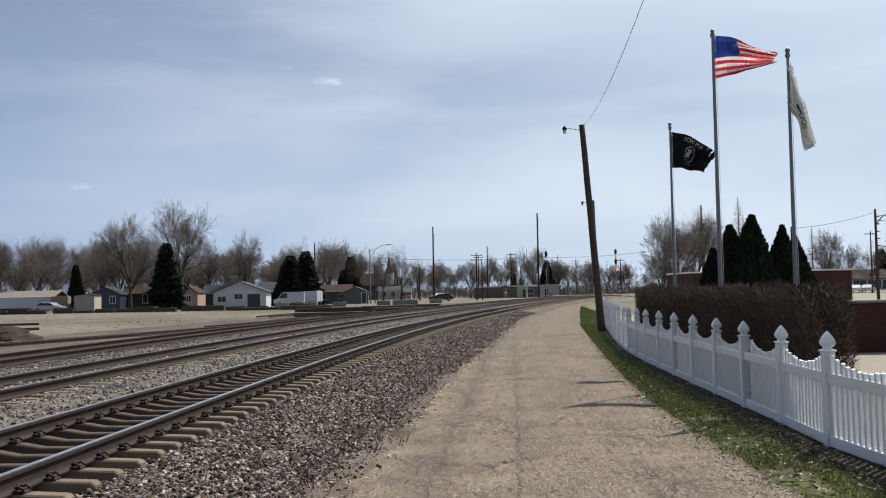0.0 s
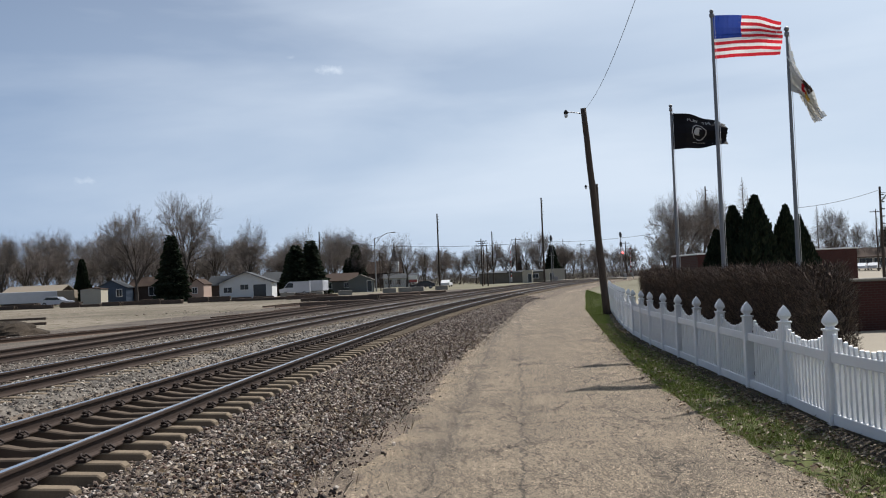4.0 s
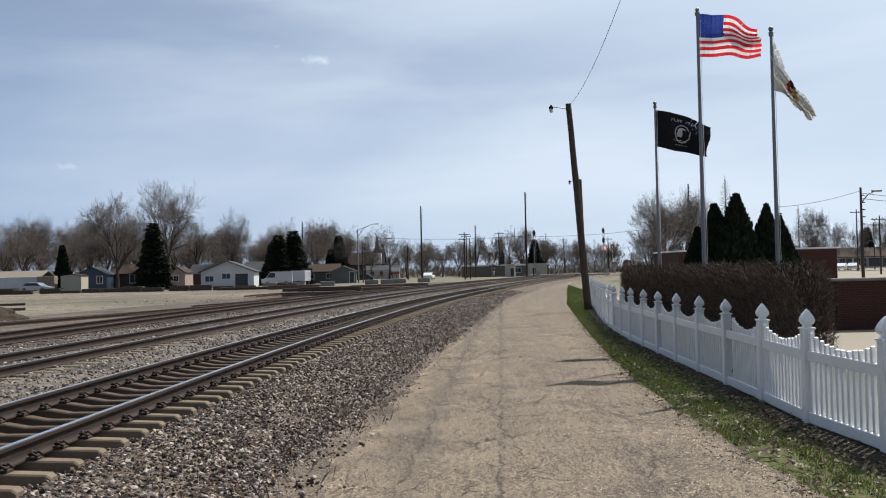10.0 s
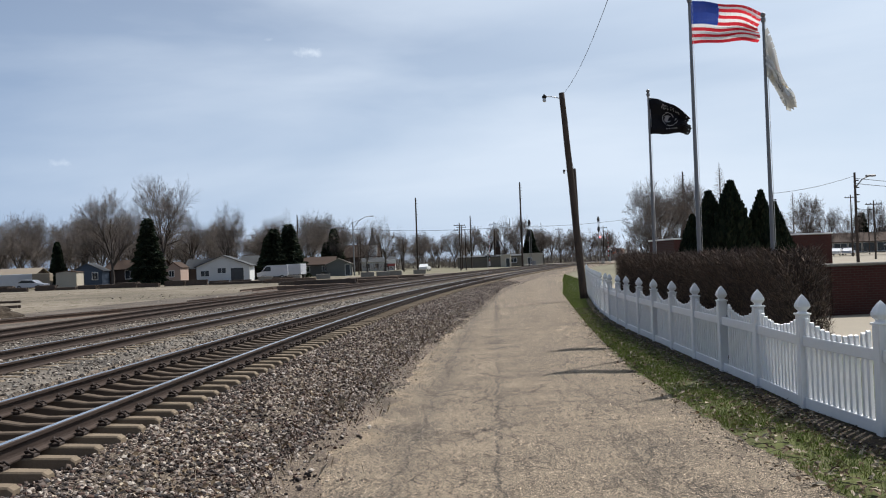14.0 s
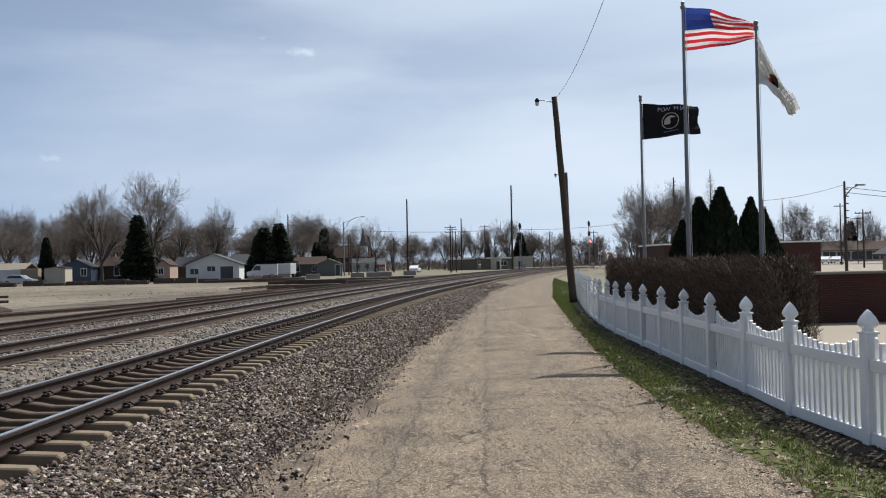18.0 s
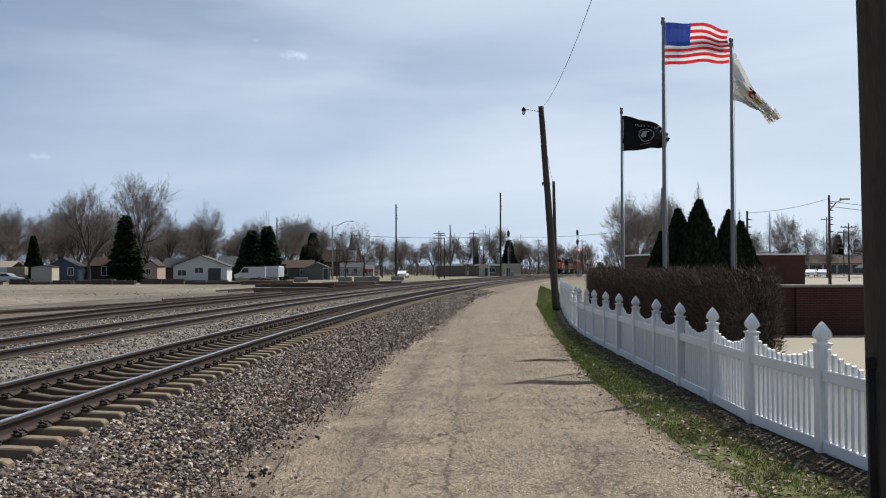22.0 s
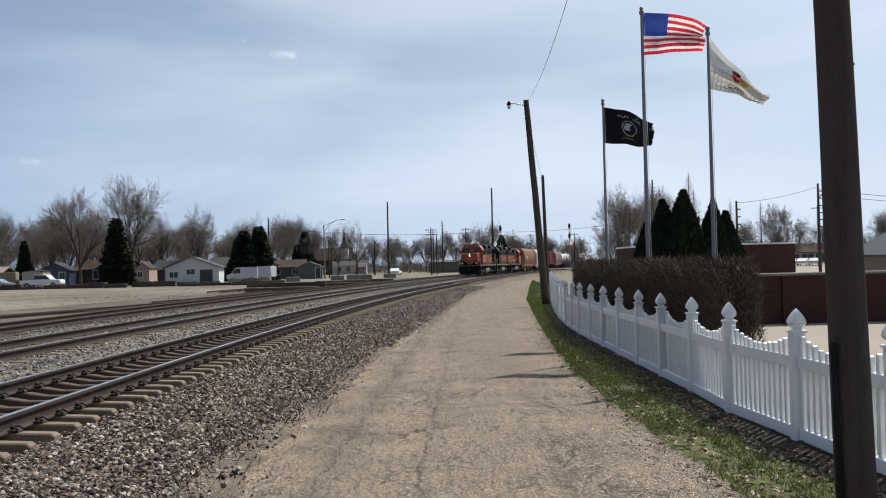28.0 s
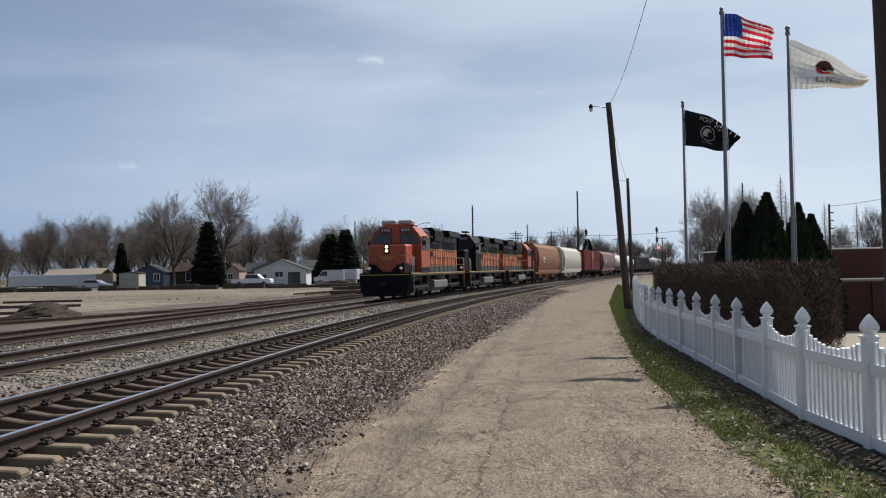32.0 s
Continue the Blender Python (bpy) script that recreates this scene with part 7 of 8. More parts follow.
house("house", "small white gabled house with a grey roof", -33.1, 154, 6, 7.9, 9.5, 2.45, 1.55, W_WHITE, M_ROOF, (("window", "f", -2.7, 1.0, 1.2, 0.8), ("window", "f", -0.2, 1.4, 1.2, 0.75), ("door", "f", 2.1, 0.1, 1.9, 2.0)), 0.4)
house("garage", "grey-green gabled garage with pale roof edges", -17.8, 178, 4, 4.5, 6.5, 2.05, 1.0, W_GREEN, M_BLOCK, (("door", "f", 1.5, 0.1, 0.8, 1.9),), 0.3, category="garage")
house("house", "low grey-green house with a dark roof", -22.9, 184, 2, 7.2, 7, 2.2, 1.3, W_GREEN, M_ROOFB, (("window", "f", -1.4, 0.9, 1.2, 1.0), ("window", "f", 2.0, 0.9, 0.9, 0.9)), 0.4, False)
house("house", "dull brown house with a white double window", -51.6, 170, 0, 9.0, 8, 2.6, 1.5, W_BROWN, M_ROOFB, (("window", "f", -0.3, 1.0, 1.6, 1.4),), 0.4, False)
house("house", "blue-grey gabled house between trees", -57.0, 162, 10, 4.6, 8, 2.5, 1.2, W_BLUE, M_ROOF, (("window", "f", 1.2, 1.1, 0.8, 1.1),), 0.3)
house("shed", "cream box-shaped shed in the yards", -56.8, 152, 8, 3.0, 5.0, 2.35, 0.2, W_CREAM, M_ROOFB, (), 0.12, category="shed")
house("house", "pinkish narrow house beside a spruce", -42.3, 160, 4, 2.2, 7, 2.5, 0.8, W_PINK, M_ROOFB, (("window", "f", -0.3, 1.1, 0.7, 0.9),), 0.2)
house("house", "low house with a tan roof behind white trailers", -71, 165, 0, 9, 8, 2.0, 1.3, W_BROWN, W_TAN, (), 0.5, False)
house("house", "dark hip-roofed house behind the white house", -31.2, 175, 0, 6.6, 7, 2.3, 1.8, W_BROWN, M_ROOF, (), 0.4, False)
house("house", "dim brown house between the trees", -40.2, 172, 0, 6, 7, 2.3, 1.5, W_BROWN, M_ROOF, (("window", "f", 1.0, 1.0, 0.9, 0.9),), 0.4, False)
house("workshop", "long low tan workshop by the street crossing", 15.5, 243, -3, 21, 9, 2.5, 0.4, W_DULL, M_ROOF, (("window", "f", 3, 1.0, 1.6, 1.0), ("window", "f", 7, 1.0, 1.6, 1.0)), 0.2, False, "workshop")
house("signal_cabin", "pale box cabin beside the line", 15.6, 226, -6, 2.3, 2.6, 2.75, 0.08, W_CREAM, W_CREAM, (("door", "f", 0.5, 0.1, 0.8, 1.9),), 0.08, category="cabin", group="cabins by the line")
house("signal_cabin", "pale box cabin beside the line", 22.2, 230, -6, 4.6, 2.6, 2.85, 0.08, W_CREAM, W_CREAM, (("door", "f", -0.7, 0.1, 0.8, 1.9),), 0.08, category="cabin", group="cabins by the line")
house("bungalow", "low bungalow far beyond the crossing", 76, 300, 0, 14, 8, 2.4, 1.2, W_TAN, M_ROOF, (("window", "f", -3, 0.9, 1.6, 1.0), ("window", "f", 3, 0.9, 1.6, 1.0)), 0.4, False)
house("shop_building", "long low shop with a dark glazed front", 103, 236, 0, 28, 12, 3.0, 1.9, W_TAN, M_ROOFB, tuple(("window", "f", -12 + 3.4 * k, 0.5, 3.0, 2.0) for k in range(8)), 0.9, False, "shop")
house("tan_building", "plain tan gabled building with a grey roof", 35.4, 64.5, 3, 8.4, 5, 2.0, 2.1, W_TAN, M_ROOF, (("door", "f", 0.6, 0.1, 0.9, 1.7),), 0.55, True, "building")


def church():
    t = thing("church", "distant brick church with a pointed steeple", "church", pose(-20.5, 272, -0.06), "houses beyond the yard")
    for e in (-1, 1):
        part("wall", Shape().prism([(-3.6, 0), (3.6, 0), (3.6, 4.0), (0, 7.2), (-3.6, 4.0)], 0.3, 0, pose(e * 6.0 - 1.5, 0, 0, 0, 0, 90)), W_BROWN, t)
        part("wall", Shape().box((12, 0.3, 4.0), (-1.5, e * 3.45, 2.0)), W_BROWN, t)
        a = math.atan2(3.2, 3.6)
        part("roof", Shape().box((12.8, 5.2, 0.15), (0, 0, 0), at=pose(-1.5, e * 1.95, 5.55, -e * math.degrees(a), 0, 0)), M_ROOFB, t)
    part("tower", Shape().box((2.3, 2.3, 7.0), (2.8, -2.6, 3.5), 0, 0.05), W_WHITE, t, "pale square tower")
    part("steeple", Shape().lathe([(1.55, 7.0), (0.9, 8.6), (0.05, 11.9)], 4, at=pose(2.8, -2.6, 0, 0, 0, 45), smooth=False), M_ROOF, t)
    part("hall", Shape().box((9, 5, 2.4), (4.5, -7, 1.2)), W_WHITE, t, "low white hall")
    hall_roof = Shape().prism([(-3.0, 2.4), (3.0, 2.4), (0, 3.6)], 9.6, 0, axis="x", at=pose(4.5, -7, 0))
    part("hall_roof", hall_roof, M_ROOF, t)
    for k in range(3):
        part("window", Shape().box((0.9, 0.06, 1.1), (1.8 + k * 2.4, -9.53, 1.4)), M_GLASS, t)


church()
steeple = thing("far_steeple", "thin dark steeple far behind the crossing", "steeple", pose(15.2, 252, -0.06))
part("tower", Shape().box((1.5, 1.5, 5.0), (0, 0, 2.5), 0, 0.04), W_BROWN, steeple)
part("spire", Shape().lathe([(1.1, 5.0), (0.6, 7.2), (0.04, 10.3)], 4, smooth=False, turn=math.pi / 4), M_ROOF, steeple)


def brick_things():
    """The brick building behind the trees, and the low brick wall with a pale coping by the forecourt."""
    t = thing("brick_building", "low flat-roofed red brick building with white coping", "building", pose(25.6, 84, -0.06, 0, 0, 2))
    th = 0.3
    for e in (-1, 1):
        part("wall", Shape().box((13.0, th, 2.95), (0, e * (4 - th / 2), 1.475)), M_BRICK, t)
        part("wall", Shape().box((th, 8.0 - 2 * th, 2.95), (e * (6.5 - th / 2), 0, 1.475)), M_BRICK, t)
        part("coping", Shape().box((13.2, 0.4, 0.12), (0, e * 3.85, 3.01), 0, 0.02), M_TRIM, t, "white coping")
        part("coping", Shape().box((0.4, 7.3, 0.12), (e * 6.35, 0, 3.01), 0, 0.02), M_TRIM, t, "white coping")
    part("roof", Shape().box((12.4, 7.4, 0.1), (0, 0, 2.85)), M_ROOF, t)
    part("window", Shape().box((0.8, 0.05, 0.9), (-5.6, -4.03, 1.7)), M_TRIM, t, "small pale window")
    part("chimney_vent", Shape().box((0.7, 0.7, 0.5), (4.4, 0, 3.1), 0, 0.03), M_STEEL, t)
    w = thing("brick_wall", "low dark red brick garden wall with a pale coping", "wall", pose(16.2, 26.9, -0.04, 0, 0, -2))
    part("wall", Shape().box((12.6, 0.35, 1.34), (0, 0, 0.67)), M_BRICK, w)
    part("coping", Shape().box((12.8, 0.5, 0.08), (0, 0, 1.385), 0, 0.02), M_BLOCK, w, "pale stone coping")
    part("wall_return", Shape().box((0.35, 6.0, 1.34), (-6.12, 3.2, 0.67)), M_BRICK, w)
    for k in range(3):
        part("pier", Shape().box((0.5, 0.08, 1.34), (-5.2 + k * 5.1, -0.21, 0.67)), M_BRICK, w)
    b = thing("timber_bench", "dark low timber beam on two stumps beside the paving", "bench", pose(10.1, 16.2, -0.03, 0, 0, -4))
    part("beam", Shape().box((2.6, 0.16, 0.14), (0, 0, 0.27), 0, 0.012), M_POLE, b)
    for o in (-0.9, 0.9):
        part("stump", Shape().box((0.16, 0.18, 0.21), (o, 0, 0.10), 0, 0.01), M_POLE, b)


brick_things()


# ---- vehicles ----
def car(label, x, y, turn, body, van=False, long=4.6, category="car", group="parked vehicles"):
    t = thing("van" if van else "car", label, category, pose(x, y, 0, 0, 0, turn), group)
    L = long
    if van:
        side = [(-L / 2, 0.45), (L / 2, 0.45), (L / 2, 1.05), (L / 2 - 0.7, 1.25), (L / 2 - 1.4, 2.15), (L / 2 - 1.7, 2.25), (-L / 2, 2.25)]
        glass = [(L / 2 - 0.85, 1.3), (L / 2 - 1.45, 2.05), (L / 2 - 2.2, 2.05), (L / 2 - 2.2, 1.3)]
    else:
        side = [(-L / 2, 0.35), (L / 2, 0.35), (L / 2, 0.75), (L / 2 - 1.1, 0.95), (L / 2 - 1.8, 1.40), (-L / 2 + 1.2, 1.45), (-L / 2 + 0.4, 1.0), (-L / 2, 0.9)]
        glass = [(L / 2 - 1.25, 0.97), (L / 2 - 1.85, 1.34), (-L / 2 + 1.25, 1.38), (-L / 2 + 0.65, 1.0)]
    part("body", Shape().prism(side, 1.75), body, t)
    part("glasshouse", Shape().prism(glass, 1.77), M_GLASS, t)
    for s in (-1, 1):
        for e in (-1, 1):
            w = part("wheel", Shape().lathe([(0.2, -0.1), (0.32, -0.1), (0.33, 0.1), (0.2, 0.1)], 14, at=pose(e * L * 0.31, s * 0.82, 0.33, 90, 0, 0)), M_BLACK, t)
            part("rim", Shape().lathe([(0.05, -0.11), (0.2, -0.11), (0.2, 0.11), (0.05, 0.11)], 10, at=pose(e * L * 0.31, s * 0.82, 0.33, 90, 0, 0)), M_STEEL, w)
    return t


V_VAN = paint("dusty_van_white", (0.5, 0.51, 0.54), 0.45, 0.85)
V_WHITE = paint("car_white", (0.75, 0.75, 0.75), 0.3, 0.9)
V_BLACK = paint("car_black", (0.03, 0.03, 0.035), 0.25, 0.85)
car("white cargo van parked by the houses", -26.9, 160, 186, V_VAN, True, 4.9, "van")
car("pale grey car parked at the edge of the yard", -58.6, 142, -6, V_VAN)
for k in range(4):
    car("white car parked in the lot" if k % 2 == 0 else "grey car parked in the lot", 73.2 + k * 2.9, 192 + k * 1.2, 58, V_WHITE if k % 2 == 0 else V_VAN, group="cars in the far lot")


def box_trailer(label, x, y, turn, L, mat):
    t = thing("box_trailer", label, "trailer", pose(x, y, 0, 0, 0, turn), "white trailers by the yard")
    part("body", Shape().box((L, 2.45, 1.75), (0, 0, 1.45), 0, 0.04), mat, t)
    ribs = Shape()
    for k in range(int(L / 0.9)):
        ribs.box((0.05, 0.03, 1.6), (-L / 2 + 0.5 + k * 0.9, -1.24, 1.45))
    part("ribs", ribs, mat, t)
    part("chassis", Shape().box((L * 0.9, 1.0, 0.2), (0, 0, 0.58)), M_GRIME, t)
    for e in (0.28, 0.38):
        for s in (-1, 1):
            part("wheel", Shape().lathe([(0.2, -0.14), (0.45, -0.14), (0.45, 0.14), (0.2, 0.14)], 14, at=pose(e * L, s * 0.95, 0.45, 90, 0, 0)), M_BLACK, t)
    part("landing_leg", Shape().box((0.12, 1.6, 0.6), (-0.3 * L, 0, 0.3)), M_GRIME, t)


def pickup(label, body):
    """A pickup truck, front towards +x, at the origin until it is driven."""
    t = thing("pickup_truck", label, "pickup truck")
    part("body", Shape().prism([(-2.75, 0.5), (2.75, 0.5), (2.75, 0.95), (2.6, 1.12), (1.45, 1.2), (0.85, 1.8), (-0.75, 1.85), (-0.95, 1.15), (-2.75, 1.12)], 1.9), body, t)
    part("glasshouse", Shape().prism([(1.3, 1.22), (0.8, 1.74), (-0.7, 1.78), (-0.85, 1.22)], 1.92), M_GLASS, t)
    part("bumper", Shape().box((0.12, 1.9, 0.2), (2.78, 0, 0.55), 0, 0.03).box((0.12, 1.9, 0.2), (-2.78, 0, 0.55), 0, 0.03), M_STEEL, t)
    for s in (-1, 1):
        for e in (-1, 1):
            w = part("wheel", Shape().lathe([(0.22, -0.13), (0.38, -0.13), (0.39, 0.13), (0.22, 0.13)], 14, at=pose(e * 1.75, s * 0.86, 0.39, 90, 0, 0)), M_BLACK, t)
            part("rim", Shape().lathe([(0.05, -0.14), (0.22, -0.14), (0.22, 0.14), (0.05, 0.14)], 10, at=pose(e * 1.75, s * 0.86, 0.39, 90, 0, 0)), M_STEEL, w)
    return t


PICKUP = pickup("white pickup truck driving along the yard", V_WHITE)
SUV = car("dark sport utility car driving down the street", -2.5, 185, 190, V_BLACK, group="")
car("white car waiting on the far street", -2.7, 200, 82, V_WHITE)
T_WHITE = paint("trailer_white", (0.5, 0.51, 0.55), 0.5, 0.8)
box_trailer("upright white box trailer behind the van", -23.9, 166, 84, 4.0, T_WHITE)
box_trailer("small tan trailer at the edge of the yards", -60.2, 150, 10, 2.5, W_TAN)
for k in range(4):
    box_trailer("long white box trailer parked beyond the yard", -68.6 - k * 13.2, 150 - k * 5.5, 23, 12.6, T_WHITE)


# ---- poles, masts, signals ----
def power_pole(label, x, y, h, r=0.14, arms=0, lamp=0):
    t = thing("power_pole", label, "utility pole", pose(x, y, -0.06), "power poles along the street")
    part("shaft", Shape().lathe([(r, 0), (r * 0.62, h)], 10), M_POLE, t)
    for k in range(arms):
        z = h - 0.5 - k * 0.9
        part("crossarm", Shape().box((2.2, 0.1, 0.12), (0, 0, z), 0, 0.01), M_POLE, t)
        for s in (-0.95, -0.4, 0.4, 0.95):
            part("insulator", Shape().lathe([(0.05, z + 0.06), (0.06, z + 0.14), (0.03, z + 0.2)], 8, at=pose(s, 0, 0)), M_GRIME, t)
    if not arms:
        for k in range(6):
            part("insulator", Shape().lathe([(0.03, 0), (0.05, 0.12), (0.02, 0.25)], 6, at=pose(r * 0.6, 0, h - 0.6 - k * 0.55, 0, 90, 0)), M_GRIME, t)
    if lamp:
        part("arm", Shape().tube([(0, 0, h - 1.2), (lamp * 0.5, 0, h - 0.55), (lamp, 0, h - 0.3)], 0.05, 6), M_STEEL, t)
        part("lamp_head", Shape().box((0.75, 0.3, 0.16), (lamp * 1.12, 0, h - 0.28), 0, 0.05), M_STEEL, t)
    return t


power_pole("tall thin power mast beside the street", -4.0, 195, 14.7, 0.20)
power_pole("tall thin power mast beside the street", 17.2, 200, 17.4, 0.22)
power_pole("power pole behind the trees", -29.7, 210, 12.9, 0.18)
power_pole("power pole near the crossing", 7.9, 230, 12.3, 0.17)
power_pole("power pole near the crossing", 14.0, 240, 11.0, 0.15, 1)
power_pole("power pole near the crossing", 5.5, 220, 9.8, 0.15, 1)
power_pole("short power pole by the street", -7.3, 210, 7.4, 0.13)
power_pole("short power pole by the street", 44, 260, 9.6, 0.14, 1)
power_pole("short power pole by the street", 36.0, 290, 10.5, 0.14, 1)
power_pole("tall thin power mast behind the trees", 36.6, 145, 13.8, 0.16)
power_pole("timber power pole with a street light", 32.1, 75, 7.5, 0.13, 0, 1.1)
power_pole("timber power pole beyond the lot", 58, 130, 7.8, 0.13, 1)
power_pole("timber power pole beyond the lot", 74, 175, 11, 0.15, 1)
power_pole("timber power pole beyond the lot", 88, 200, 9.6, 0.13, 1)
power_pole("timber power pole behind the arborvitae", 24.0, 70, 6.0, 0.12)
power_pole("thin radio mast far off", 24.5, 330, 15.5, 0.10)
power_pole("thin radio mast far off", 36.5, 345, 14.0, 0.08)


M_FADED = paint("faded_sign_red", (0.33, 0.10, 0.09), 0.7, 0.75)
M_OLDTIE = surface("bleached_old_sleeper", (0.20, 0.145, 0.11), (0.08, 0.058, 0.046), 1.5, 30.0, 0.9, 0.5, stretch=(1, 8, 8), rand=0.1)


def yard_sign():
    t = thing("sign_board", "red and white sign board on two posts beyond the yard", "sign", pose(-8.3, 175, -0.06))
    part("panel", Shape().box((1.4, 0.08, 0.62), (0, 0, 2.2), 0, 0.02), M_TRIM, t, "white upper panel")
    part("panel", Shape().box((1.4, 0.08, 0.45), (0, 0, 1.62), 0, 0.02), M_FADED, t, "faded red lower panel")
    for o in (-0.55, 0.55):
        part("post", Shape().box((0.09, 0.07, 2.45), (o, 0.08, 1.22)), M_POLE, t)


yard_sign()


def highway_lamp():
    t = thing("street_lamp", "tall grey street lamp with a long curved arm", "street lamp", pose(-14.9, 175, -0.06))
    part("pole", Shape().lathe([(0.14, 0), (0.09, 9.5)], 12), M_STEEL, t)
    part("arm", Shape().tube([(0, 0, 8.2), (1.0, 0, 9.6), (2.2, 0, 10.3), (3.2, 0, 10.45)], 0.05, 6).tube([(0, 0, 9.4), (1.2, 0, 9.85), (2.4, 0, 10.32)], 0.03, 5), M_STEEL, t)
    part("lamp_head", Shape().box((0.8, 0.32, 0.16), (3.4, 0, 10.42), 0, 0.05), M_STEEL, t)
    power_pole("timber pole beside the street lamp", -13.9, 178, 6.6, 0.12)
    power_pole("timber pole beside the street lamp", -14.5, 180, 7.0, 0.12)


highway_lamp()
M_REDLAMP = glow("red_signal_lamp", (1.0, 0.06, 0.04), 9.0)


def signal(label, x, y, h, red):
    t = thing("railway_signal", label, "railway signal", pose(x, y, -0.06), "railway signals")
    part("mast", Shape().lathe([(0.10, 0), (0.08, h)], 10), M_STEEL, t)
    part("base", Shape().box((0.7, 0.7, 1.3), (0.7, 0, 0.65), 0, 0.03), M_STEEL, t, "grey equipment case")
    for z in (h - 0.5, h - 2.65):
        hd = part("signal_head", Shape().prism([(0.27 * math.cos(a), z + 0.66 * math.sin(a) * (0.75 + 0.25 * abs(math.sin(a)))) for a in np.linspace(0, 6.2832, 17)[:-1]], 0.1, 0, pose(0, -0.25, 0)), M_BLACK, t, "black oval signal head")
        for k in range(3):
            part("hood", Shape().lathe([(0.14, 0), (0.15, 0.3)], 10, at=pose(0, -0.3, z + 0.36 - k * 0.36, 90, 0, 0)), M_BLACK, hd)
    lad = Shape()
    ladder(lad, 0.35, 0.1, 0.3, h - 0.3, 0.4)
    part("ladder", lad, M_STEEL, t)
    part("platform", Shape().box((1.1, 0.7, 0.05), (0.2, 0.1, h - 3.9)), M_STEEL, t)
    if red:
        part("red_lamp", Shape().lathe([(0.16, 0), (0.16, 0.05)], 12, at=pose(0.3, -0.45, h - 4.4, 90, 0, 0)), M_REDLAMP, t, "lit red lamp")
    return t


signal("two-headed railway signal on a grey mast", 18.4, 196, 9.4, False)
signal("two-headed railway signal on a grey mast with a red lamp", 35.5, 216, 10.3, True)
power_pole("timber power pole by the crossing", 4.4, 190, 9.2, 0.15, 2)
power_pole("timber power pole by the crossing", 5.5, 192, 7.8, 0.13)


def crossing_gate(x, y, turn):
    t = thing("crossing_gate", "raised level crossing barrier with red and white bands", "crossing barrier", pose(x, y, 0, 0, 0, turn), "level crossing barriers")
    part("post", Shape().lathe([(0.09, 0), (0.07, 3.6)], 8), M_STEEL, t)
    part("mechanism", Shape().box((0.5, 0.5, 0.9), (0.3, 0, 0.9), 0, 0.05), M_STEEL, t)
    part("arm", Shape().box((0.09, 0.03, 6.5), (0.5, 0, 4.2), 0, 0.005), M_TRIM, t)
    bands = Shape()
    for k in range(6):
        bands.box((0.092, 0.034, 0.4), (0.5, 0, 1.7 + k * 1.0))
    part("red_bands", bands, M_RED, t)
    part("crossbuck", Shape().box((1.2, 0.03, 0.2), (0, -0.1, 0), 0, 0, at=pose(0, 0, 3.3, 0, 45, 0)).box((1.2, 0.03, 0.2), (0, -0.13, 0), 0, 0, at=pose(0, 0, 3.3, 0, -45, 0)), M_TRIM, t)
    for s in (-1, 1):
        part("flasher", Shape().lathe([(0.22, 0), (0.22, 0.1)], 12, at=pose(s * 0.4, -0.12, 2.5, 90, 0, 0)), M_BLACK, t)


crossing_gate(10.5, 208, 20)
crossing_gate(39.0, 222, 200)
wire("overhead_cable", (-29.7, 210, 10.6), (17.2, 200, 8.4), 1.0, 0.03, "sagging power line across the street", 30)
wire("overhead_cable", (17.2, 200, 8.4), (36.6, 145, 8.0), 0.7, 0.025, "sagging power line across the street", 30)
wire("overhead_cable", (32.1, 75, 7.0), (70, 92, 7.0), 0.8, 0.02, "sagging power line over the lot", 20)
wire("overhead_cable", (32.1, 75, 6.6), (70, 88, 6.2), 0.8, 0.02, "sagging power line over the lot", 20)
wire("overhead_cable", (32.1, 75, 7.2), (24.0, 70, 5.8), 0.2, 0.015, "guy wire of the timber pole", 12)


# ---- stacks of old sleepers, blocks and heaps in the yard ----
def stack(label, x, y, turn, long, rows, high, mat, w=0.24, name="sleeper_stack", category="timber stack"):
    t = thing(name, label, category, pose(x, y, -0.02, 0, 0, turn), "stacks in the yard")
    rnd = random.Random(int(abs(x * 31 + y * 7)))
    beam = Shape().box((long, w * 0.92, 0.17), (0, 0, 0.085), 0, 0.012).mesh("beam", mat)
    for z in range(high):
        for k in range(rows):
            part("beam", beam, mat, t, m=pose(rnd.uniform(-0.12, 0.12), (k - rows / 2) * w, z * 0.175, 0, 0, rnd.uniform(-1.5, 1.5)))
    return t


rnd_st = random.Random(3)
for k in range(17):
    f = k / 16
    x, y = -66 + 47 * f, 131 - 9 * f + rnd_st.uniform(-1.5, 1.5)
    stack("low stack of old dark sleepers along the yard's edge", x, y, rnd_st.uniform(-12, 12), rnd_st.uniform(2.4, 2.7), rnd_st.randint(3, 6), rnd_st.randint(2, 4), M_TIMBER)
for x, y, turn, rows, high in ((-10.3, 82, 4, 5, 2), (-7.2, 99, 3, 5, 2), (-11.0, 97, -6, 4, 3), (-13.6, 103, 5, 4, 2), (-4.9, 122, 8, 5, 2), (-7.8, 116, -5, 7, 2), (-17.9, 119, 0, 5, 3), (-24.9, 123, 4, 6, 2)):
    stack("stack of rusty rails and old sleepers beside the track", x, y, turn, 6.0, rows, high, M_OLDTIE if rows % 2 else M_TIMBER)
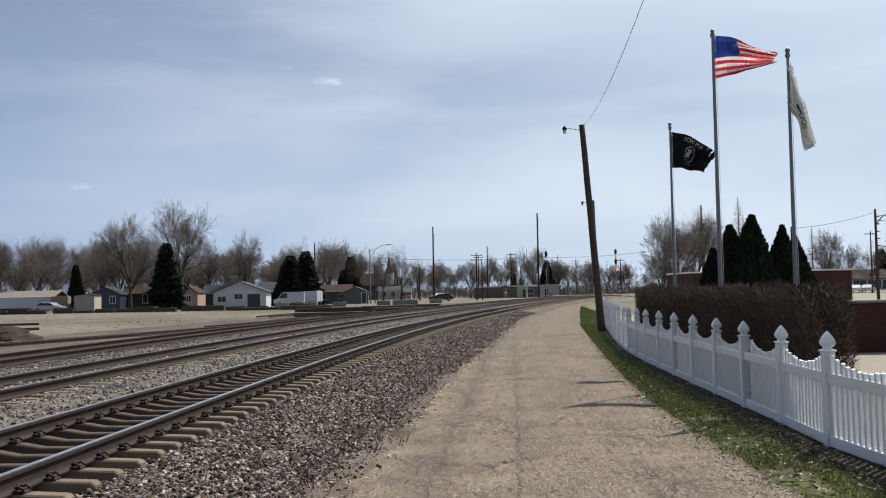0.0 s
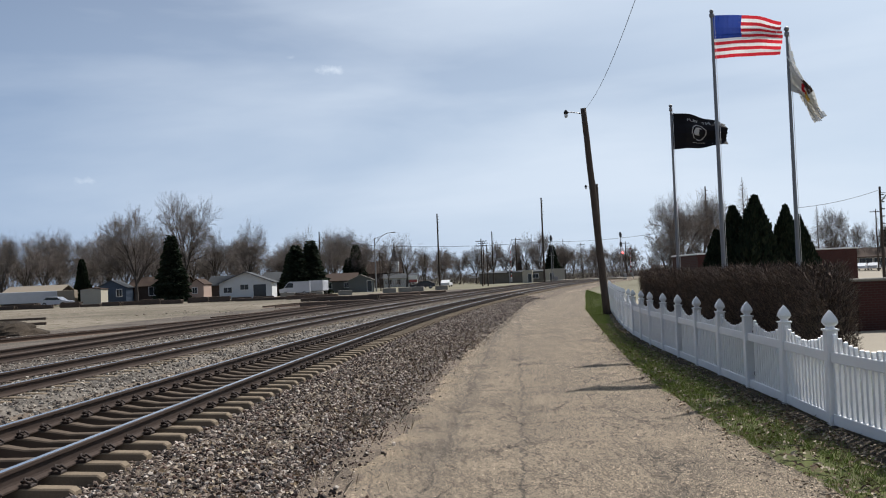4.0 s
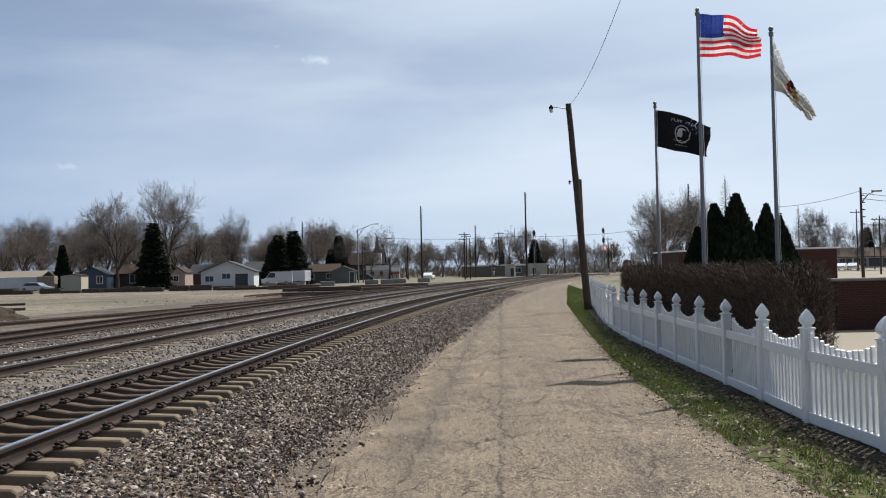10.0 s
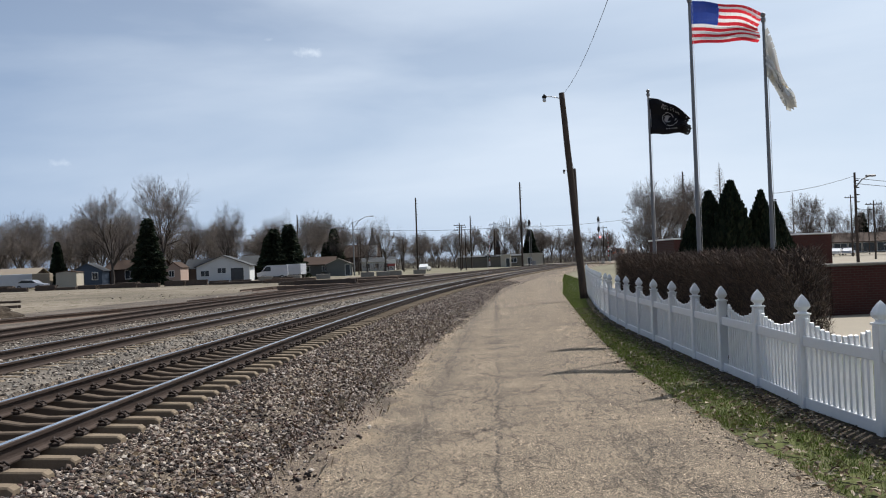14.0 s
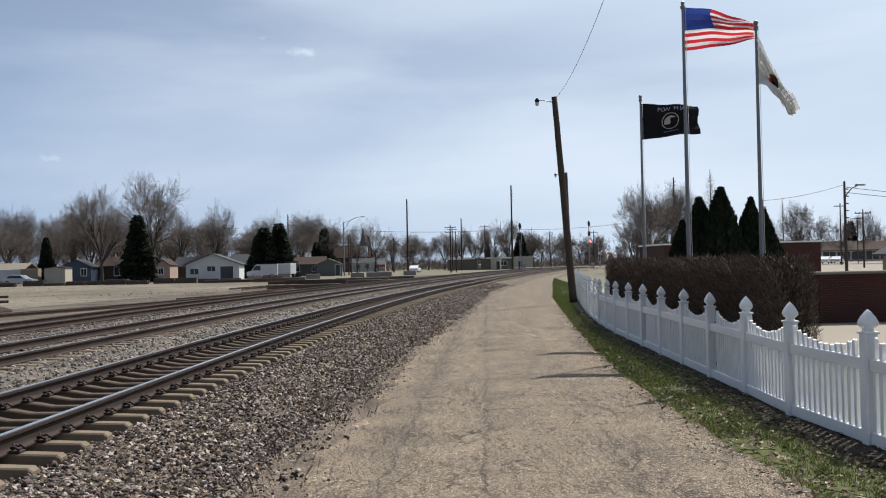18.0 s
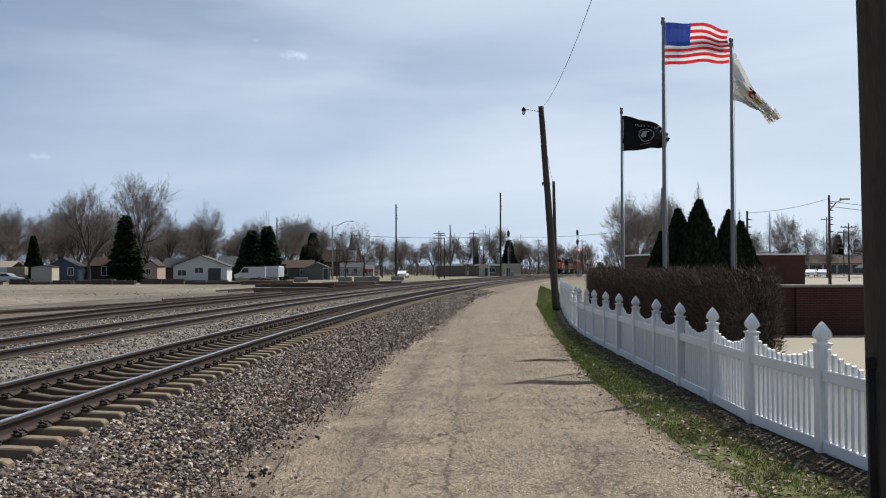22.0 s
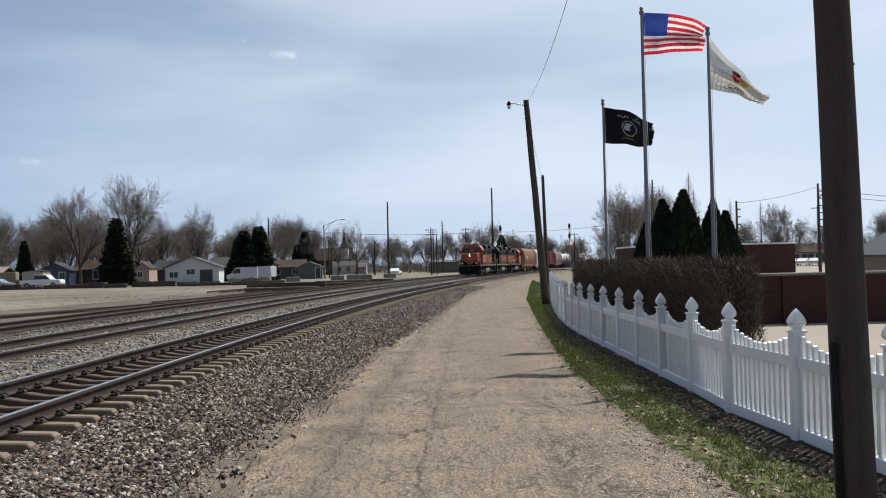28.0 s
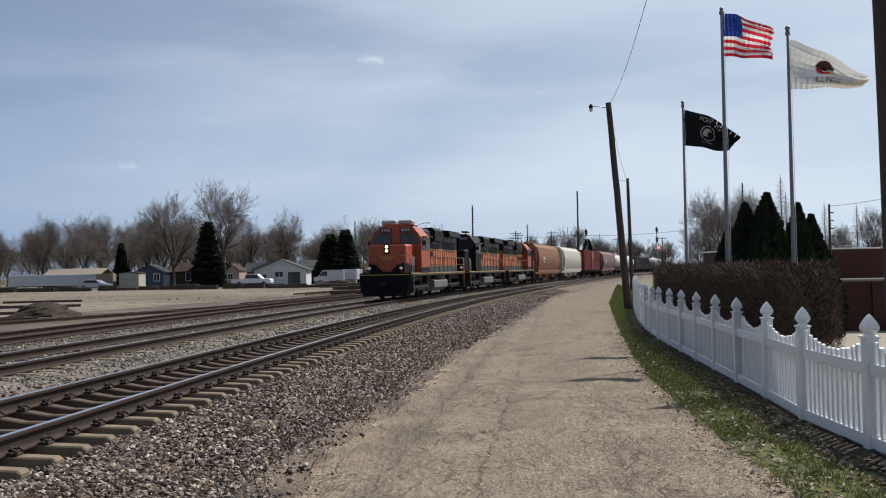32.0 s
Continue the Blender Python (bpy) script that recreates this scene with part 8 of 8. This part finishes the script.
for x, y, turn in ((-8.4, 150, 10), (-6.6, 152, -5), (-3.0, 158, 4), (-10.5, 146, 0), (-16.5, 141, 8), (-20.5, 140, -4), (-24.8, 141, 5)):
    t = thing("concrete_block", "weathered grey concrete block in the yard", "concrete block", pose(x, y, -0.03, 0, 0, turn), "blocks in the yard")
    part("block", Shape().box((2.0, 0.9, 0.7), (0, 0, 0.35), 0, 0.04), M_BLOCK, t)
    part("lifting_loop", Shape().tube([(-0.2, 0, 0.68), (-0.12, 0, 0.8), (0.12, 0, 0.8), (0.2, 0, 0.68)], 0.02, 5), M_GRIME, t)
for x, y, turn in ((-26.5, 48, 18), (-28.5, 60, 16), (-33.5, 72, 20)):
    stack("old sleepers lying in the pale gravel", x, y, turn, 5.5, 2, 1, M_TIMBER)


def heap():
    sh = Shape()
    n, rings = 26, 9
    vs = []
    for i in range(rings + 1):
        r = 1.55 * (1 - i / rings) ** 0.85
        for k in range(n):
            a = 6.2832 * k / n
            j = 1 + 0.22 * noise.noise((math.cos(a) * 2, math.sin(a) * 2, i * 0.5))
            vs.append((r * j * math.cos(a) * 1.1, r * j * math.sin(a), 0.72 * math.sin(i / rings * 1.45) + 0.05 * noise.noise((k * 0.7, i * 0.9, 2))))
    sh.add(vs, [(i * n + k, i * n + (k + 1) % n, (i + 1) * n + (k + 1) % n, (i + 1) * n + k) for i in range(rings) for k in range(n)])
    solid("soil_heap", sh, M_SOIL, "small dark heap of soil on the gravel", "soil heap", pose(-21.2, 46.0, -0.03))


heap()


def loose_rails():
    """Worn rails laid down beside the siding."""
    rail = Shape().prism([(-0.07, 0), (0.07, 0), (0.02, 0.03), (0.015, 0.12), (0.036, 0.14), (0.036, 0.17), (-0.036, 0.17), (-0.036, 0.14), (-0.015, 0.12), (-0.02, 0.03)], 11.5).mesh("loose_rail", M_RUSTHEAD)
    for x, y, turn in ((-16.9, 41, 20), (-14.6, 50, 16), (-13.9, 52, 17), (-21.5, 36, 23), (-22.4, 37, 20), (-13.0, 62, 14), (-12.1, 64, 13), (-11.6, 72, 10), (-25, 30, 24), (-14.0, 84, 8), (-15.2, 86, 10), (-13.2, 88, 7)):
        solid("loose_rail", rail, None, "rusty old rail lying in the gravel yard", "rail", pose(x, y, 0.0, 0, 0, -turn), "loose rails in the yard")


loose_rails()


# ---- turf, leaves, weeds, twigs ----
def blades(name, count, place, tall, wide, mat, label, category, seed):
    rnd = random.Random(seed)
    V, F = [], []
    for i in range(count):
        q = place(rnd)
        if q is None:
            continue
        p = Vector(q)
        h = tall * rnd.uniform(0.45, 1.3)
        a = rnd.uniform(0, 6.283)
        side = Vector((math.cos(a), math.sin(a), 0)) * wide * rnd.uniform(0.6, 1.3)
        lean = Vector((rnd.gauss(0, 0.35), rnd.gauss(0, 0.35), 0)) * h
        k = len(V)
        V += [p - side, p + side, p + lean * 0.4 + side * 0.6 + Vector((0, 0, h * 0.6)), p + lean + Vector((0, 0, h))]
        F += [(k, k + 1, k + 2), (k, k + 2, k + 3)]
    me = bpy.data.meshes.new(name)
    me.from_pydata([tuple(v) for v in V], [], F)
    me.materials.append(mat)
    return tagged(new(name, me), label, category, kind="stuff")


def turf_spot(rnd):
    y = 4.0 + 46 * rnd.random() ** 1.5
    a, b = edge_x(ROAD_RIGHT, y), edge_x(FENCE_LINE, y) + 0.3
    x = rnd.uniform(a - 0.05, b)
    if x > b - (0.8 if y < 12 else 0.55) and rnd.random() < 0.8:
        return None
    thick = (0.70 if y < 9 else 0.85 if y < 14 else 1.05) + noise.noise((x * 1.1, y * 0.7, 0)) + 0.4 * noise.noise((x * 4, y * 3, 2))
    if y < 10 and x < a + 0.35:
        thick -= 0.45
    if rnd.random() > thick:
        return None
    return x, y, 0.035


def litter_spot(rnd):
    y = 4.0 + 30 * rnd.random() ** 2.2
    b = edge_x(FENCE_LINE, y)
    x = b + rnd.gauss(-0.22, 0.22) if rnd.random() < 0.88 else edge_x(ROAD_RIGHT, y) + rnd.gauss(0.12, 0.16)
    if x < edge_x(ROAD_RIGHT, y) - 0.25 or x > b + 0.6:
        return None
    return x, y, 0.06


def weed_spot(rnd):
    s = near_s(rnd, -2, 34, 1.2)
    o = rnd.gauss(3.15, 0.28)
    x, y, _ = on_line(s, o)
    if noise.noise((x * 1.3, y * 0.6, 5)) < -0.02:
        return None
    return x, y, bed_z(o)


blades("turf", 190000, turf_spot, 0.048, 0.0030, M_GRASS, "short patchy spring grass along the fence", "grass", 21)
blades("far_turf", 26000, lambda r: (lambda y: (r.uniform(edge_x(ROAD_RIGHT, y), edge_x(FENCE_LINE, y) + 0.5 + max(0, y - 60) * 0.08), y, 0.03))(44 + 54 * r.random()), 0.075, 0.010, M_GRASS, "short grass along the road further off", "grass", 25)
blades("dry_weeds", 1500, weed_spot, 0.15, 0.0014, M_LEAF, "thin dry weed stalks at the edge of the ballast", "weeds", 22)


def litter():
    rnd = random.Random(33)
    V, F = [], []
    for i in range(15000):
        q = litter_spot(rnd)
        if q is None:
            continue
        m = pose(*q, rnd.uniform(-40, 40), rnd.uniform(-40, 40), rnd.uniform(0, 360))
        s = rnd.uniform(0.015, 0.045)
        k = len(V)
        V += [tuple(m @ Vector(p)) for p in ((-s, 0, 0), (0, -s * 0.55, s * 0.2), (s, 0, 0), (0, s * 0.55, s * 0.2))]
        F.append((k, k + 1, k + 2, k + 3))
    me = bpy.data.meshes.new("leaf_litter")
    me.from_pydata(V, [], F)
    me.materials.append(M_LEAF)
    tagged(new("leaf_litter", me), "dry pale fallen leaves along the fence foot", "leaves", kind="stuff")


litter()


M_CRUMB = islands("asphalt_crumb", [(0.05, 0.044, 0.038), (0.09, 0.075, 0.06), (0.03, 0.027, 0.024), (0.16, 0.13, 0.10)])


def flakes():
    """Dry leaves and chips caught in the ballast beside the road."""
    rnd = random.Random(61)
    V, F = [], []
    for i in range(3800):
        s, o = near_s(rnd, -3, 22, 1.5), rnd.uniform(1.7, 3.9)
        x, y, _ = on_line(s, o)
        if x > edge_x(ROAD_LEFT, y):
            continue
        m = pose(x, y, bed_z(o) + 0.035, rnd.uniform(-45, 45), rnd.uniform(-45, 45), rnd.uniform(0, 360))
        w = rnd.uniform(0.012, 0.04)
        k = len(V)
        V += [tuple(m @ Vector(p)) for p in ((-w, 0, 0), (0, -w * 0.6, w * 0.2), (w, 0, 0), (0, w * 0.6, w * 0.2))]
        F.append((k, k + 1, k + 2, k + 3))
    me = bpy.data.meshes.new("ballast_leaves")
    me.from_pydata(V, [], F)
    me.materials.append(M_LEAF)
    tagged(new("ballast_leaves", me), "dry brown leaves caught in the ballast", "leaves", kind="stuff")


flakes()
scatter("asphalt_crumbs", 900, lambda r: (lambda y: (edge_x(ROAD_LEFT, y) + r.gauss(-0.06, 0.16), y, 0.0))(5 + 26 * r.random() ** 1.4), lambda r: 0.012 + 0.05 * r.random() ** 3, M_CRUMB, "crumbled dark asphalt along the road's broken edge", "asphalt", 26)


def twig_litter():
    """Short dark twigs lying at the fence foot and in the edge of the grass."""
    rnd = random.Random(71)
    sh = Shape()
    for i in range(1500):
        q = litter_spot(rnd)
        if q is None:
            continue
        a, n = rnd.uniform(0, 6.283), rnd.uniform(0.05, 0.2)
        p = Vector((q[0], q[1], q[2] + rnd.uniform(0.0, 0.03)))
        sh.tube([p, p + Vector((math.cos(a), math.sin(a), rnd.uniform(-0.1, 0.25))) * n], [0.004, 0.002], 3, cap=False)
    tagged(new("twig_litter", sh.mesh("twig_litter", M_BARK)), "short dark twigs lying along the fence foot", "twigs", kind="stuff")


twig_litter()
scatter("road_grit", 5200, lambda r: (lambda y: (r.choice((edge_x(ROAD_LEFT, y) + abs(r.gauss(0, 0.35)), edge_x(ROAD_RIGHT, y) - abs(r.gauss(0, 0.3)))), y, 0.012))(4 + 36 * r.random() ** 1.6), lambda r: 0.005 + 0.011 * r.random() ** 2, M_STONE2, "grit and small stones at the road's edges", "grit", 24)


# ---- what moves ----
def motions():
    fly(US, FLY_US, 5.3, 0.4, 0.25)
    fly(BLACK, FLY_BLACK, 6.1, 1.9, 0.2)
    fly(PALE, FLY_PALE, 4.7, 3.1, 0.0)
    walk(PICKUP, [(t, pose(x, 136, 0.0)) for t, x in ((0, -158), (12, -112), (22, -75), (27.5, -53), (28, -50), (29, -44.3), (30, -40.2), (31, -36.9), (32, -33.6))])
    walk(SUV, [(t, pose(x, 185, 0.0, 0, 0, 180)) for t, x in ((0, -2.5), (6, -9.5), (9, -13.8), (16, -24.5), (32, -62))])
    # where the leading engine's nose is along the line
    head = ((0, 606), (7, 482), (14.5, 353.7), (19, 276), (22, 223), (25, 168.5), (28, 114.1), (29, 96.0), (30, 76.8), (31, 58.8), (32, 41.6))
    for vehicle, gap in TRAIN:
        rows = []
        for k in range(33):
            s = float(np.interp(k, [h[0] for h in head], [h[1] for h in head])) - 1.0 + gap
            a, b = on_line(s - 5, TRACK_2), on_line(s + 5, TRACK_2)
            turn = -math.degrees(math.atan2(b[0] - a[0], b[1] - a[1])) + (180 if vehicle in BACKWARDS else 0)
            rows.append((k, pose((a[0] + b[0]) / 2, (a[1] + b[1]) / 2, RAIL_Z - 0.01, 0, 0, turn)))
        walk(vehicle, rows)


motions()
